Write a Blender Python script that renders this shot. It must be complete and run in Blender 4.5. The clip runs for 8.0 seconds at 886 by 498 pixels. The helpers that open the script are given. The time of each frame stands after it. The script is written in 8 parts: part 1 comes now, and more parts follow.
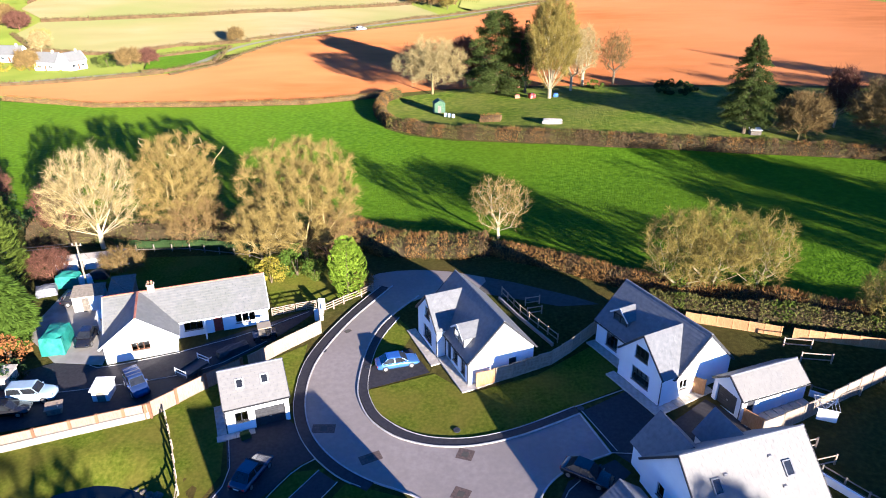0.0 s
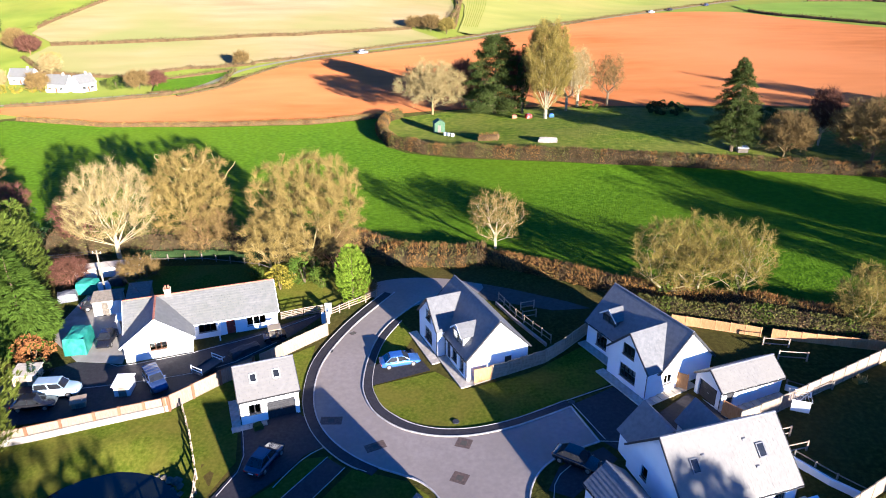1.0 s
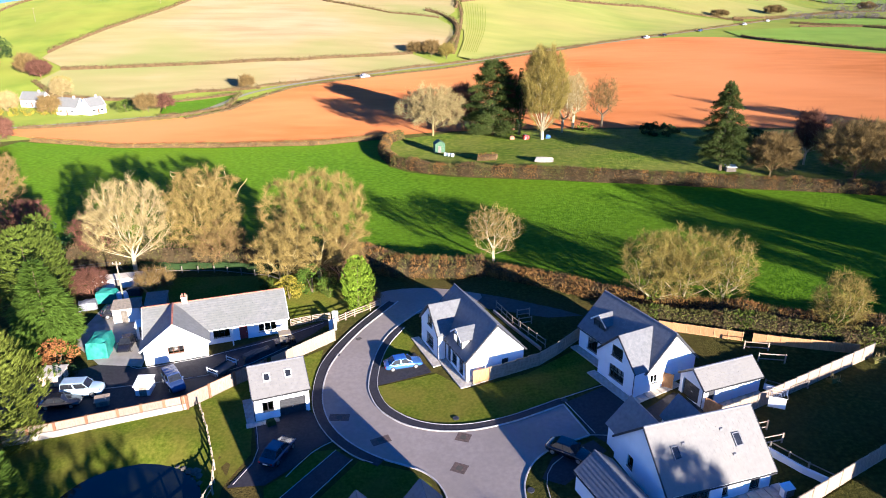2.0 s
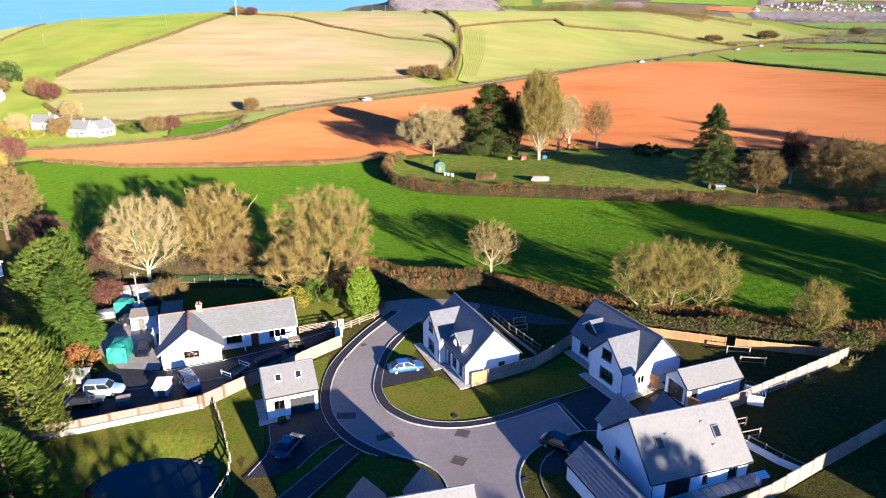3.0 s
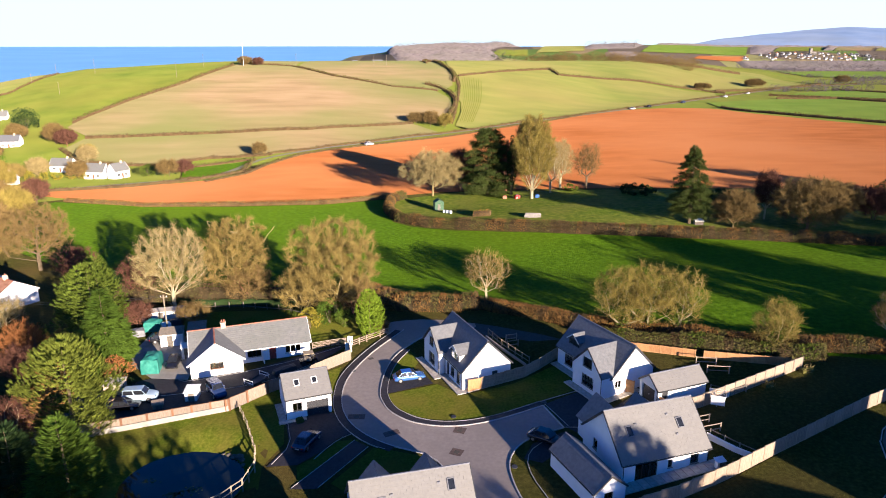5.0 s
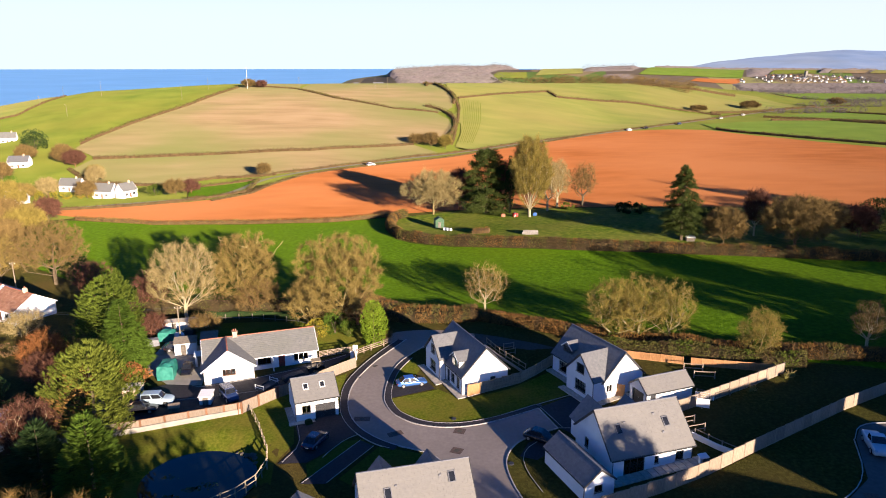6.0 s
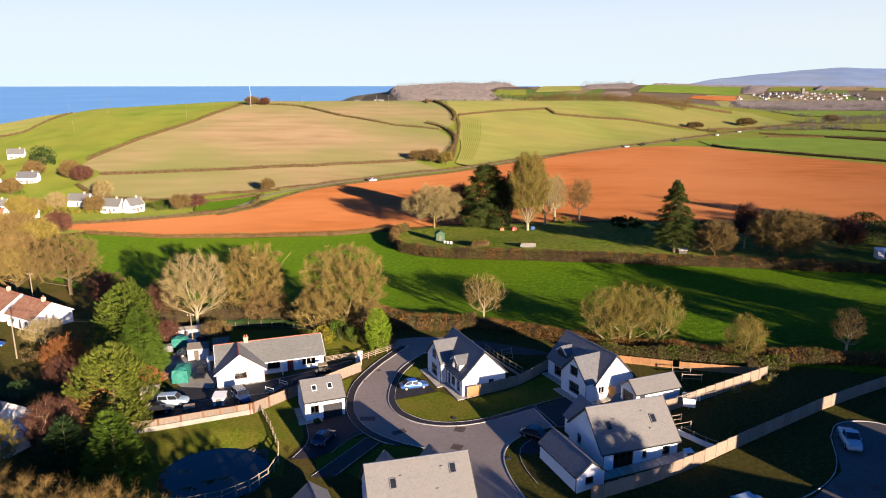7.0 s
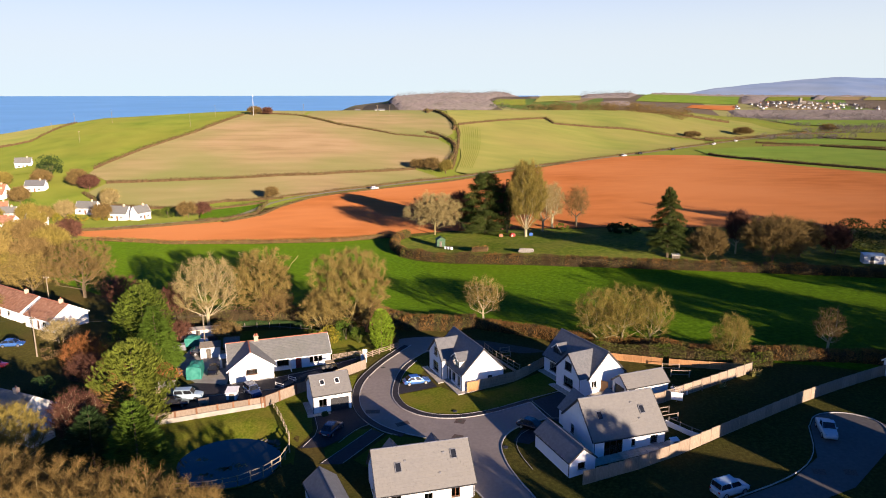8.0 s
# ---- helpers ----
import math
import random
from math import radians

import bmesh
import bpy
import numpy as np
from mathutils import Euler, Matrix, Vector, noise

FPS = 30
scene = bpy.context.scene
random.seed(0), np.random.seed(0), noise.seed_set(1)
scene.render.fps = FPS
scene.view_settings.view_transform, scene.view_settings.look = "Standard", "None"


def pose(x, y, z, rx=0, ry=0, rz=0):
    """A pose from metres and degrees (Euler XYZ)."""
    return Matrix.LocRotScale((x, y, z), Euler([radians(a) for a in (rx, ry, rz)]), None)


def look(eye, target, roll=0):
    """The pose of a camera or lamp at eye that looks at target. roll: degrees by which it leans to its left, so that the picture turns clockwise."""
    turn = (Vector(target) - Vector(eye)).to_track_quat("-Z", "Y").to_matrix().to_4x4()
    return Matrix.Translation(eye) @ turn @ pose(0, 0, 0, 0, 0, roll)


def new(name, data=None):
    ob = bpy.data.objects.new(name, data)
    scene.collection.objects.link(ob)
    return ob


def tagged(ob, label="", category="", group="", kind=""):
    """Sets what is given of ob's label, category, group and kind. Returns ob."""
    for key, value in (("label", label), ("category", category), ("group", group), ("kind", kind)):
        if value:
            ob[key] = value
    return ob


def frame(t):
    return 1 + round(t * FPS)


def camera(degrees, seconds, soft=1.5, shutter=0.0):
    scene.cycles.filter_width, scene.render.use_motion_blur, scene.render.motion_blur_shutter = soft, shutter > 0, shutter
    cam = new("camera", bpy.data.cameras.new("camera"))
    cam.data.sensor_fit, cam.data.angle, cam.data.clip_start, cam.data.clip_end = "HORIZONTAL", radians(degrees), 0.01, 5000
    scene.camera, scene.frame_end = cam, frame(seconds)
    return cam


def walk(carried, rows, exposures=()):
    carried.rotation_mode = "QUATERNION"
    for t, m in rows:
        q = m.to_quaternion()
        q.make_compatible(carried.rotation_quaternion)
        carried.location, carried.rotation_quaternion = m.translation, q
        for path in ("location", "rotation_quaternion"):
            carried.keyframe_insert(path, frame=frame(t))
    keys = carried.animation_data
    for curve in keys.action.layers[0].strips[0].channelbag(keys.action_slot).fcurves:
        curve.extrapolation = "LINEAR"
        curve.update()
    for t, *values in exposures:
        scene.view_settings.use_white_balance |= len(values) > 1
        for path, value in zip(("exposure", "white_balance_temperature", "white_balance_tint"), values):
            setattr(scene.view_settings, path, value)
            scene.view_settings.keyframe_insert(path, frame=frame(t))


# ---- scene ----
cam = camera(66.1, 8.0, soft=1.0)
METRES, EYE, TILT, LEAN, TURN = 46.0, 43.8, -26.1, 0.0, 0.0
ROWS = [
    (0.0, 0.0, 0.0, 0.0, 0.0, 0.0, -0.0),
    (0.5, -0.0003, -0.0529, -0.0218, -0.02, 0.94, 0.0),
    (1.0, -0.001, -0.108, -0.0414, -0.04, 1.87, 0.0),
    (1.5, -0.0024, -0.1644, -0.0602, -0.05, 2.82, 0.0),
    (3.0, -0.0059, -0.3375, -0.122, -0.09, 5.65, -0.0),
    (3.5, -0.0068, -0.3959, -0.1448, -0.11, 6.61, 0.01),
    (4.0, -0.0068, -0.4544, -0.1684, -0.13, 7.55, 0.04),
    (4.5, -0.0067, -0.5122, -0.1927, -0.16, 8.48, 0.08),
    (6.0, -0.0098, -0.69, -0.2658, -0.16, 11.16, 0.11),
    (6.5, -0.0117, -0.7509, -0.2895, -0.16, 11.93, 0.1),
    (7.0, -0.0134, -0.8111, -0.3134, -0.16, 12.52, 0.09),
    (7.5, -0.0152, -0.8713, -0.3385, -0.16, 12.94, 0.08),
    (8.0, -0.0173, -0.931, -0.3635, -0.15, 13.27, 0.11),
]
walk(cam, [(t, pose(0, 0, EYE, TILT, LEAN, TURN) @ pose(METRES * x, METRES * y, METRES * z, 90 + pitch, roll, yaw)) for t, x, y, z, yaw, pitch, roll in ROWS],
     [(0.0, 2.14, 5650, 8), (3.0, 1.89, 5700, 9), (4.5, 1.6, 6100, 11), (6.5, 1.28, 6850, 12), (8.0, 1.14, 6900, 13)])

# ---- sun, sky ----
SUN_ELEV, SUN_AZ = 11.0, 147.0  # degrees; azimuth clockwise from the view's far direction
world = bpy.data.worlds.new("sky")
scene.world = world
world.use_nodes = True
wn = world.node_tree
sky = wn.nodes.new("ShaderNodeTexSky")
sky.sky_type = "NISHITA"
sky.sun_disc = False
sky.sun_elevation, sky.sun_rotation = radians(SUN_ELEV), radians(SUN_AZ)
sky.air_density, sky.dust_density, sky.ozone_density = 1.0, 0.0, 2.0
sky.altitude = 6000
cool = wn.nodes.new("ShaderNodeMix")  # a clear, cool winter sky
cool.data_type, cool.blend_type = "RGBA", "MULTIPLY"
cool.inputs["Factor"].default_value = 1.0
cool.inputs["B"].default_value = (0.05, 0.78, 1.62, 1)
wn.links.new(sky.outputs["Color"], cool.inputs["A"])
# pale haze all round the horizon, thinning upwards
way = wn.nodes.new("ShaderNodeTexCoord")
xyz = wn.nodes.new("ShaderNodeSeparateXYZ")
wn.links.new(way.outputs["Generated"], xyz.inputs["Vector"])
thin = wn.nodes.new("ShaderNodeMapRange")
thin.interpolation_type = "SMOOTHSTEP"
thin.inputs["From Min"].default_value, thin.inputs["From Max"].default_value = 0.05, 0.36
thin.inputs["To Min"].default_value, thin.inputs["To Max"].default_value = 0.92, 0.0
wn.links.new(xyz.outputs["Z"], thin.inputs["Value"])
haze = wn.nodes.new("ShaderNodeMix")
haze.data_type = "RGBA"
haze.inputs["B"].default_value = (5.35, 5.98, 6.1, 1)
wn.links.new(thin.outputs["Result"], haze.inputs["Factor"])
wn.links.new(cool.outputs["Result"], haze.inputs["A"])
wn.links.new(haze.outputs["Result"], wn.nodes["Background"].inputs["Color"])
wn.nodes["Background"].inputs["Strength"].default_value = 0.068
sun_data = bpy.data.lights.new("sun", "SUN")
sun_data.energy, sun_data.angle, sun_data.color = 5.8, radians(0.6), (1.0, 0.82, 0.66)
sun = new("sun", sun_data)
_a, _e = radians(SUN_AZ), radians(SUN_ELEV)
sun.matrix_world = look((0, 0, 0), (-math.sin(_a) * math.cos(_e), -math.cos(_a) * math.cos(_e), -math.sin(_e)))

# ---- materials ----
def material(name, stops, scale=1.0, detail=6.0, rough=0.85, bump=0.0, bump_scale=None, metal=0.0, broad=0.0, broad_scale=0.05,
             vary=0.0, per="", stretch=(1, 1, 1), spec=0.3, broad_tint=(0.5, 0.5, 0.5), matt=0.0):
    """A noise-mixed surface: stops are the colours from dark to light of the fine grain, broad a second, larger mottling."""
    m = bpy.data.materials.new(name)
    m.use_nodes = True
    nt = m.node_tree
    bsdf = nt.nodes["Principled BSDF"]
    bsdf.inputs["Roughness"].default_value = rough
    bsdf.inputs["Metallic"].default_value = metal
    bsdf.inputs["Specular IOR Level"].default_value = spec
    bsdf.inputs["Diffuse Roughness"].default_value = 1.0 if rough > 0.88 else matt
    co = nt.nodes.new("ShaderNodeTexCoord")
    mp = nt.nodes.new("ShaderNodeMapping")
    mp.inputs["Scale"].default_value = stretch
    nt.links.new(co.outputs["Object"], mp.inputs["Vector"])
    n1 = nt.nodes.new("ShaderNodeTexNoise")
    n1.inputs["Scale"].default_value, n1.inputs["Detail"].default_value = scale, detail
    nt.links.new(mp.outputs["Vector"], n1.inputs["Vector"])
    ramp = nt.nodes.new("ShaderNodeValToRGB")
    els = ramp.color_ramp.elements
    while len(els) < len(stops):
        els.new(0.5)
    for i, c in enumerate(stops):
        els[i].position = 0.3 + 0.4 * i / max(1, len(stops) - 1)
        els[i].color = (*c, 1)
    nt.links.new(n1.outputs["Fac"], ramp.inputs["Fac"])
    out = ramp.outputs["Color"]
    if broad:
        n2 = nt.nodes.new("ShaderNodeTexNoise")
        n2.inputs["Scale"].default_value, n2.inputs["Detail"].default_value = broad_scale, 3
        nt.links.new(co.outputs["Object"], n2.inputs["Vector"])
        r2 = nt.nodes.new("ShaderNodeMapRange")
        r2.inputs["From Min"].default_value, r2.inputs["From Max"].default_value = 0.35, 0.65
        r2.inputs["To Max"].default_value = broad
        nt.links.new(n2.outputs["Fac"], r2.inputs["Value"])
        mx = nt.nodes.new("ShaderNodeMix")
        mx.data_type = "RGBA"
        mx.inputs["B"].default_value = (*broad_tint, 1)
        nt.links.new(r2.outputs["Result"], mx.inputs["Factor"])
        nt.links.new(out, mx.inputs["A"])
        out = mx.outputs["Result"]
    if vary:
        if per == "island":
            src = nt.nodes.new("ShaderNodeNewGeometry").outputs["Random Per Island"]
        else:
            src = nt.nodes.new("ShaderNodeObjectInfo").outputs["Random"]
        r3 = nt.nodes.new("ShaderNodeMapRange")
        r3.inputs["To Min"].default_value, r3.inputs["To Max"].default_value = 1 - vary, 1 + vary
        nt.links.new(src, r3.inputs["Value"])
        hs = nt.nodes.new("ShaderNodeHueSaturation")
        nt.links.new(r3.outputs["Result"], hs.inputs["Value"])
        nt.links.new(out, hs.inputs["Color"])
        out = hs.outputs["Color"]
    nt.links.new(out, bsdf.inputs["Base Color"])
    if bump:
        n3 = nt.nodes.new("ShaderNodeTexNoise")
        n3.inputs["Scale"].default_value, n3.inputs["Detail"].default_value = bump_scale or scale * 2, 5
        nt.links.new(mp.outputs["Vector"], n3.inputs["Vector"])
        b = nt.nodes.new("ShaderNodeBump")
        b.inputs["Strength"].default_value, b.inputs["Distance"].default_value = 1.0, bump
        nt.links.new(n3.outputs["Fac"], b.inputs["Height"])
        nt.links.new(b.outputs["Normal"], bsdf.inputs["Normal"])
    return m


M = {}
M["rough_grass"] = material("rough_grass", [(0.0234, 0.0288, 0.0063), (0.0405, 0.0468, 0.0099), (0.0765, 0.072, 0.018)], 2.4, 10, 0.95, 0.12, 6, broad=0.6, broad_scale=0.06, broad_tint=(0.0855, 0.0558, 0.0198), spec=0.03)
M["pasture"] = material("pasture", [(0.028, 0.067, 0.0025), (0.047, 0.102, 0.0038), (0.074, 0.142, 0.0068)], 1.1, 10, 0.95, 0.16, 2.6, broad=0.55, broad_scale=0.022, broad_tint=(0.07, 0.109, 0.005), spec=0.04)
M["copse_grass"] = material("copse_grass", [(0.03, 0.055, 0.0045), (0.062, 0.095, 0.0075), (0.115, 0.13, 0.02)], 0.7, 10, 0.95, 0.25, 1.8, broad=0.5, broad_scale=0.08, broad_tint=(0.11, 0.105, 0.025), spec=0.05)
M["lawn"] = material("lawn", [(0.0425, 0.0612, 0.0051), (0.0723, 0.0952, 0.00935), (0.115, 0.128, 0.017)], 3.0, 10, 0.95, 0.03, 14, broad=0.55, broad_scale=0.25, broad_tint=(0.128, 0.1, 0.0221), spec=0.03)
M["ploughed"] = material("ploughed", [(0.19, 0.064, 0.017), (0.225, 0.078, 0.0225), (0.26, 0.094, 0.03)], 0.12, 10, 0.95, 0.05, 1.2, broad=0.9, broad_scale=0.012, broad_tint=(0.275, 0.108, 0.04), stretch=(0.5, 1.2, 1), spec=0.05)
M["stubble"] = material("stubble", [(0.158, 0.113, 0.061), (0.191, 0.137, 0.077), (0.221, 0.159, 0.094)], 0.035, 12, 0.95, 0.1, 0.6, broad=0.9, broad_scale=0.011, broad_tint=(0.113, 0.123, 0.041), stretch=(0.8, 3.2, 1), spec=0.05)
M["hill_grass"] = material("hill_grass", [(0.105, 0.125, 0.03), (0.132, 0.148, 0.036), (0.16, 0.165, 0.046)], 0.035, 12, 0.95, 0.1, 0.5, broad=0.6, broad_scale=0.012, broad_tint=(0.185, 0.155, 0.055), stretch=(0.8, 2.2, 1), spec=0.05)
M["hill_green"] = material("hill_green", [(0.07, 0.1, 0.014), (0.095, 0.122, 0.018), (0.12, 0.14, 0.023)], 0.05, 12, 0.95, 0.1, 0.5, broad=0.5, broad_scale=0.02, broad_tint=(0.13, 0.122, 0.025), spec=0.05)
M["level_green"] = material("level_green", [(0.07, 0.118, 0.016), (0.088, 0.142, 0.02), (0.105, 0.158, 0.026)], 0.05, 9, 0.95, 0.1, 0.5, broad=0.4, broad_scale=0.02, broad_tint=(0.11, 0.13, 0.024), spec=0.05)
# moor blue: the haze of distance is put into the base colour
M["hazy_moor"] = material("hazy_moor", [(0.09, 0.15, 0.27), (0.12, 0.185, 0.32), (0.16, 0.225, 0.36)], 0.006, 9, 1.0, broad=0.6, broad_scale=0.002, broad_tint=(0.15, 0.18, 0.22))
# woods lightened and greyed: the haze of distance is mixed into their brown
M["woods"] = material("woods", [(0.1, 0.083, 0.085), (0.135, 0.113, 0.113), (0.175, 0.148, 0.142)], 0.16, 8, 1.0, 0.6, 0.35, broad=0.5, broad_scale=0.02, broad_tint=(0.11, 0.105, 0.085))
M["tarmac"] = material("tarmac", [(0.24, 0.203, 0.177), (0.268, 0.227, 0.198), (0.3, 0.255, 0.222)], 2.0, 8, 0.85, 0.004, 30, broad=0.7, broad_scale=0.12, broad_tint=(0.212, 0.18, 0.155))
# tarmac darkened: the deeper shade over the next close is put into it
M["shaded_tarmac"] = material("shaded_tarmac", [(0.085, 0.08, 0.075), (0.1, 0.095, 0.088), (0.118, 0.11, 0.102)], 2.0, 8, 0.85, 0.004, 30, broad=0.6, broad_scale=0.15, broad_tint=(0.085, 0.078, 0.07))
M["dark_tarmac"] = material("dark_tarmac", [(0.018, 0.017, 0.021), (0.028, 0.026, 0.031), (0.04, 0.037, 0.042)], 3.0, 8, 0.8, 0.01, 30, broad=0.4, broad_scale=0.3, broad_tint=(0.035, 0.032, 0.037))
# lane surface with its shadow in the colour; also serves dark iron covers
M["shaded_lane_iron"] = material("shaded_lane_iron", [(0.05, 0.046, 0.042), (0.068, 0.062, 0.057), (0.085, 0.077, 0.07)], 2.0, 8, 0.9, 0.02, 12, broad=0.5, broad_scale=0.2, broad_tint=(0.06, 0.055, 0.04))
M["country_road"] = material("country_road", [(0.075, 0.07, 0.062), (0.095, 0.088, 0.075), (0.12, 0.11, 0.09)], 0.3, 8, 0.9, broad=0.6, broad_scale=0.05, broad_tint=(0.085, 0.09, 0.04))
M["kerb"] = material("kerb", [(0.3, 0.285, 0.27), (0.38, 0.365, 0.345), (0.45, 0.43, 0.41)], 2.0, 6, 0.8)
M["patch"] = material("patch", [(0.07, 0.05, 0.042), (0.1, 0.07, 0.058), (0.15, 0.1, 0.075)], 5.0, 6, 0.85, 0.02, 14)
M["slabs"] = material("slabs", [(0.33, 0.29, 0.24), (0.42, 0.38, 0.32), (0.5, 0.45, 0.39)], 2.5, 6, 0.85, vary=0.12)
M["concrete"] = material("concrete", [(0.25, 0.23, 0.2), (0.31, 0.285, 0.25), (0.37, 0.345, 0.31)], 0.8, 8, 0.85, 0.01, 12, broad=0.5, broad_scale=0.25, broad_tint=(0.25, 0.23, 0.2))
M["render_white"] = material("render_white", [(0.76, 0.76, 0.75), (0.8, 0.8, 0.79), (0.83, 0.83, 0.82)], 0.8, 8, 0.9, 0.004, 40, broad=0.25, broad_scale=0.5, broad_tint=(0.72, 0.72, 0.71))
M["slate"] = material("slate", [(0.12, 0.125, 0.13), (0.145, 0.15, 0.156), (0.17, 0.174, 0.18)], 2.5, 7, 0.5, 0.004, 20, vary=0.05, per="island", broad=0.2, broad_scale=0.3, broad_tint=(0.16, 0.16, 0.165))
M["slate_pale"] = material("slate_pale", [(0.165, 0.162, 0.156), (0.182, 0.178, 0.17), (0.2, 0.195, 0.185)], 2.5, 7, 0.75, 0.003, 20, vary=0.018, per="island", broad=0.5, broad_scale=0.3, broad_tint=(0.195, 0.187, 0.17))
M["slate_old"] = material("slate_old", [(0.15, 0.155, 0.15), (0.178, 0.18, 0.173), (0.205, 0.205, 0.195)], 1.8, 7, 0.75, 0.006, 15, vary=0.035, per="island", broad=0.4, broad_scale=0.4, broad_tint=(0.15, 0.158, 0.135))
M["terracotta"] = material("terracotta", [(0.3, 0.1, 0.06), (0.4, 0.15, 0.09), (0.46, 0.2, 0.13)], 2, 6, 0.85, 0.01, 12, vary=0.15, per="island")
M["tile_brown"] = material("tile_brown", [(0.26, 0.12, 0.07), (0.34, 0.17, 0.1), (0.4, 0.22, 0.14)], 1.5, 6, 0.85, 0.01, 12, vary=0.12, per="island")
M["lead"] = material("lead", [(0.1, 0.105, 0.12), (0.14, 0.145, 0.16), (0.17, 0.175, 0.19)], 3, 5, 0.5)
M["dark_trim"] = material("dark_trim", [(0.025, 0.026, 0.03), (0.035, 0.036, 0.04), (0.045, 0.046, 0.05)], 4, 4, 0.5)
M["white_trim"] = material("white_trim", [(0.74, 0.74, 0.73), (0.79, 0.79, 0.78), (0.82, 0.82, 0.81)], 4, 4, 0.5)
M["brown_door"] = material("brown_door", [(0.12, 0.05, 0.025), (0.17, 0.075, 0.04), (0.22, 0.1, 0.055)], 3, 6, 0.5, stretch=(6, 6, 1))
M["red_door"] = material("red_door", [(0.2, 0.03, 0.025), (0.26, 0.04, 0.03), (0.3, 0.05, 0.04)], 3, 6, 0.5)
M["fence_new"] = material("fence_new", [(0.22, 0.165, 0.12), (0.28, 0.215, 0.16), (0.34, 0.27, 0.205)], 3, 7, 0.85, 0.01, 25, vary=0.15, stretch=(8, 8, 0.6))
M["stained_post"] = material("stained_post", [(0.13, 0.06, 0.03), (0.175, 0.085, 0.045), (0.22, 0.115, 0.065)], 3, 7, 0.85, 0.01, 25, vary=0.2, stretch=(8, 8, 0.6))
M["fence_pale"] = material("fence_pale", [(0.17, 0.133, 0.1), (0.21, 0.168, 0.13), (0.25, 0.205, 0.162)], 3, 7, 0.85, 0.01, 25, vary=0.12, stretch=(8, 8, 0.6))
M["fence_orange"] = material("fence_orange", [(0.33, 0.17, 0.07), (0.42, 0.225, 0.1), (0.48, 0.275, 0.135)], 3, 7, 0.85, 0.01, 25, vary=0.12, stretch=(8, 8, 0.6))
M["old_wood"] = material("old_wood", [(0.21, 0.165, 0.115), (0.28, 0.225, 0.16), (0.34, 0.28, 0.21)], 4, 7, 0.9, 0.01, 20, vary=0.15)
M["grey_wood"] = material("grey_wood", [(0.11, 0.095, 0.08), (0.16, 0.14, 0.115), (0.21, 0.185, 0.155)], 4, 7, 0.9, 0.01, 20, vary=0.15)
M["pole_wood"] = material("pole_wood", [(0.17, 0.14, 0.1), (0.23, 0.19, 0.14), (0.29, 0.245, 0.18)], 3, 6, 0.9, stretch=(6, 6, 0.6))
M["brick"] = material("brick", [(0.4, 0.3, 0.22), (0.5, 0.38, 0.28), (0.56, 0.45, 0.34)], 3, 6, 0.9, 0.01, 20)
M["tarp"] = material("tarp", [(0.015, 0.14, 0.11), (0.025, 0.19, 0.15), (0.045, 0.24, 0.19)], 1.2, 6, 0.6, 0.05, 3)
M["shed_green"] = material("shed_green", [(0.04, 0.09, 0.05), (0.06, 0.12, 0.068), (0.085, 0.15, 0.09)], 3, 5, 0.8)
M["rubber"] = material("rubber", [(0.015, 0.015, 0.015), (0.022, 0.022, 0.022), (0.03, 0.03, 0.03)], 8, 4, 0.9)
M["alloy"] = material("alloy", [(0.45, 0.45, 0.47), (0.55, 0.55, 0.57), (0.6, 0.6, 0.62)], 8, 3, 0.35, metal=0.9)
M["red_lens"] = material("red_lens", [(0.35, 0.01, 0.01), (0.42, 0.015, 0.012), (0.5, 0.02, 0.02)], 8, 3, 0.25)
M["water"] = material("water", [(0.003, 0.006, 0.008), (0.005, 0.008, 0.011), (0.01, 0.013, 0.01)], 0.4, 6, 0.04, spec=0.3, broad=0.6, broad_scale=0.5, broad_tint=(0.02, 0.024, 0.012))
# sea base colour carries the sky's reflection; the surface itself mirrors little
M["sea"] = material("sea", [(0.2, 0.5, 0.82), (0.22, 0.53, 0.86), (0.24, 0.56, 0.9)], 0.004, 6, 0.6, 0.3, 0.05, spec=0.2)
M["stone_pale"] = material("stone_pale", [(0.22, 0.2, 0.175), (0.28, 0.26, 0.23), (0.34, 0.32, 0.285)], 3, 6, 0.9, vary=0.15)


# far country: a patchwork of small winter fields, each one colour
far_country = bpy.data.materials.new("far_country")
far_country.use_nodes = True
_nt = far_country.node_tree
_nt.nodes["Principled BSDF"].inputs["Roughness"].default_value = 1.0
_nt.nodes["Principled BSDF"].inputs["Specular IOR Level"].default_value = 0.05
_co = _nt.nodes.new("ShaderNodeTexCoord")
_mp = _nt.nodes.new("ShaderNodeMapping")
_mp.inputs["Scale"].default_value = (0.0062, 0.0036, 0.0)
_vo = _nt.nodes.new("ShaderNodeTexVoronoi")
_vo.inputs["Scale"].default_value = 1.0
_sx = _nt.nodes.new("ShaderNodeSeparateColor")
_ra = _nt.nodes.new("ShaderNodeValToRGB")
_ra.color_ramp.interpolation = "CONSTANT"
_cols = ((0.0, (0.13, 0.2, 0.045)), (0.24, (0.13, 0.11, 0.075)), (0.42, (0.27, 0.21, 0.11)), (0.54, (0.16, 0.235, 0.06)), (0.74, (0.15, 0.12, 0.085)), (0.87, (0.27, 0.26, 0.1)))
while len(_ra.color_ramp.elements) < len(_cols):
    _ra.color_ramp.elements.new(0.5)
for _e2, (_p, _c) in zip(_ra.color_ramp.elements, _cols):
    _e2.position, _e2.color = _p, (*_c, 1)
_nz = _nt.nodes.new("ShaderNodeTexNoise")
_nz.inputs["Scale"].default_value, _nz.inputs["Detail"].default_value = 0.02, 8
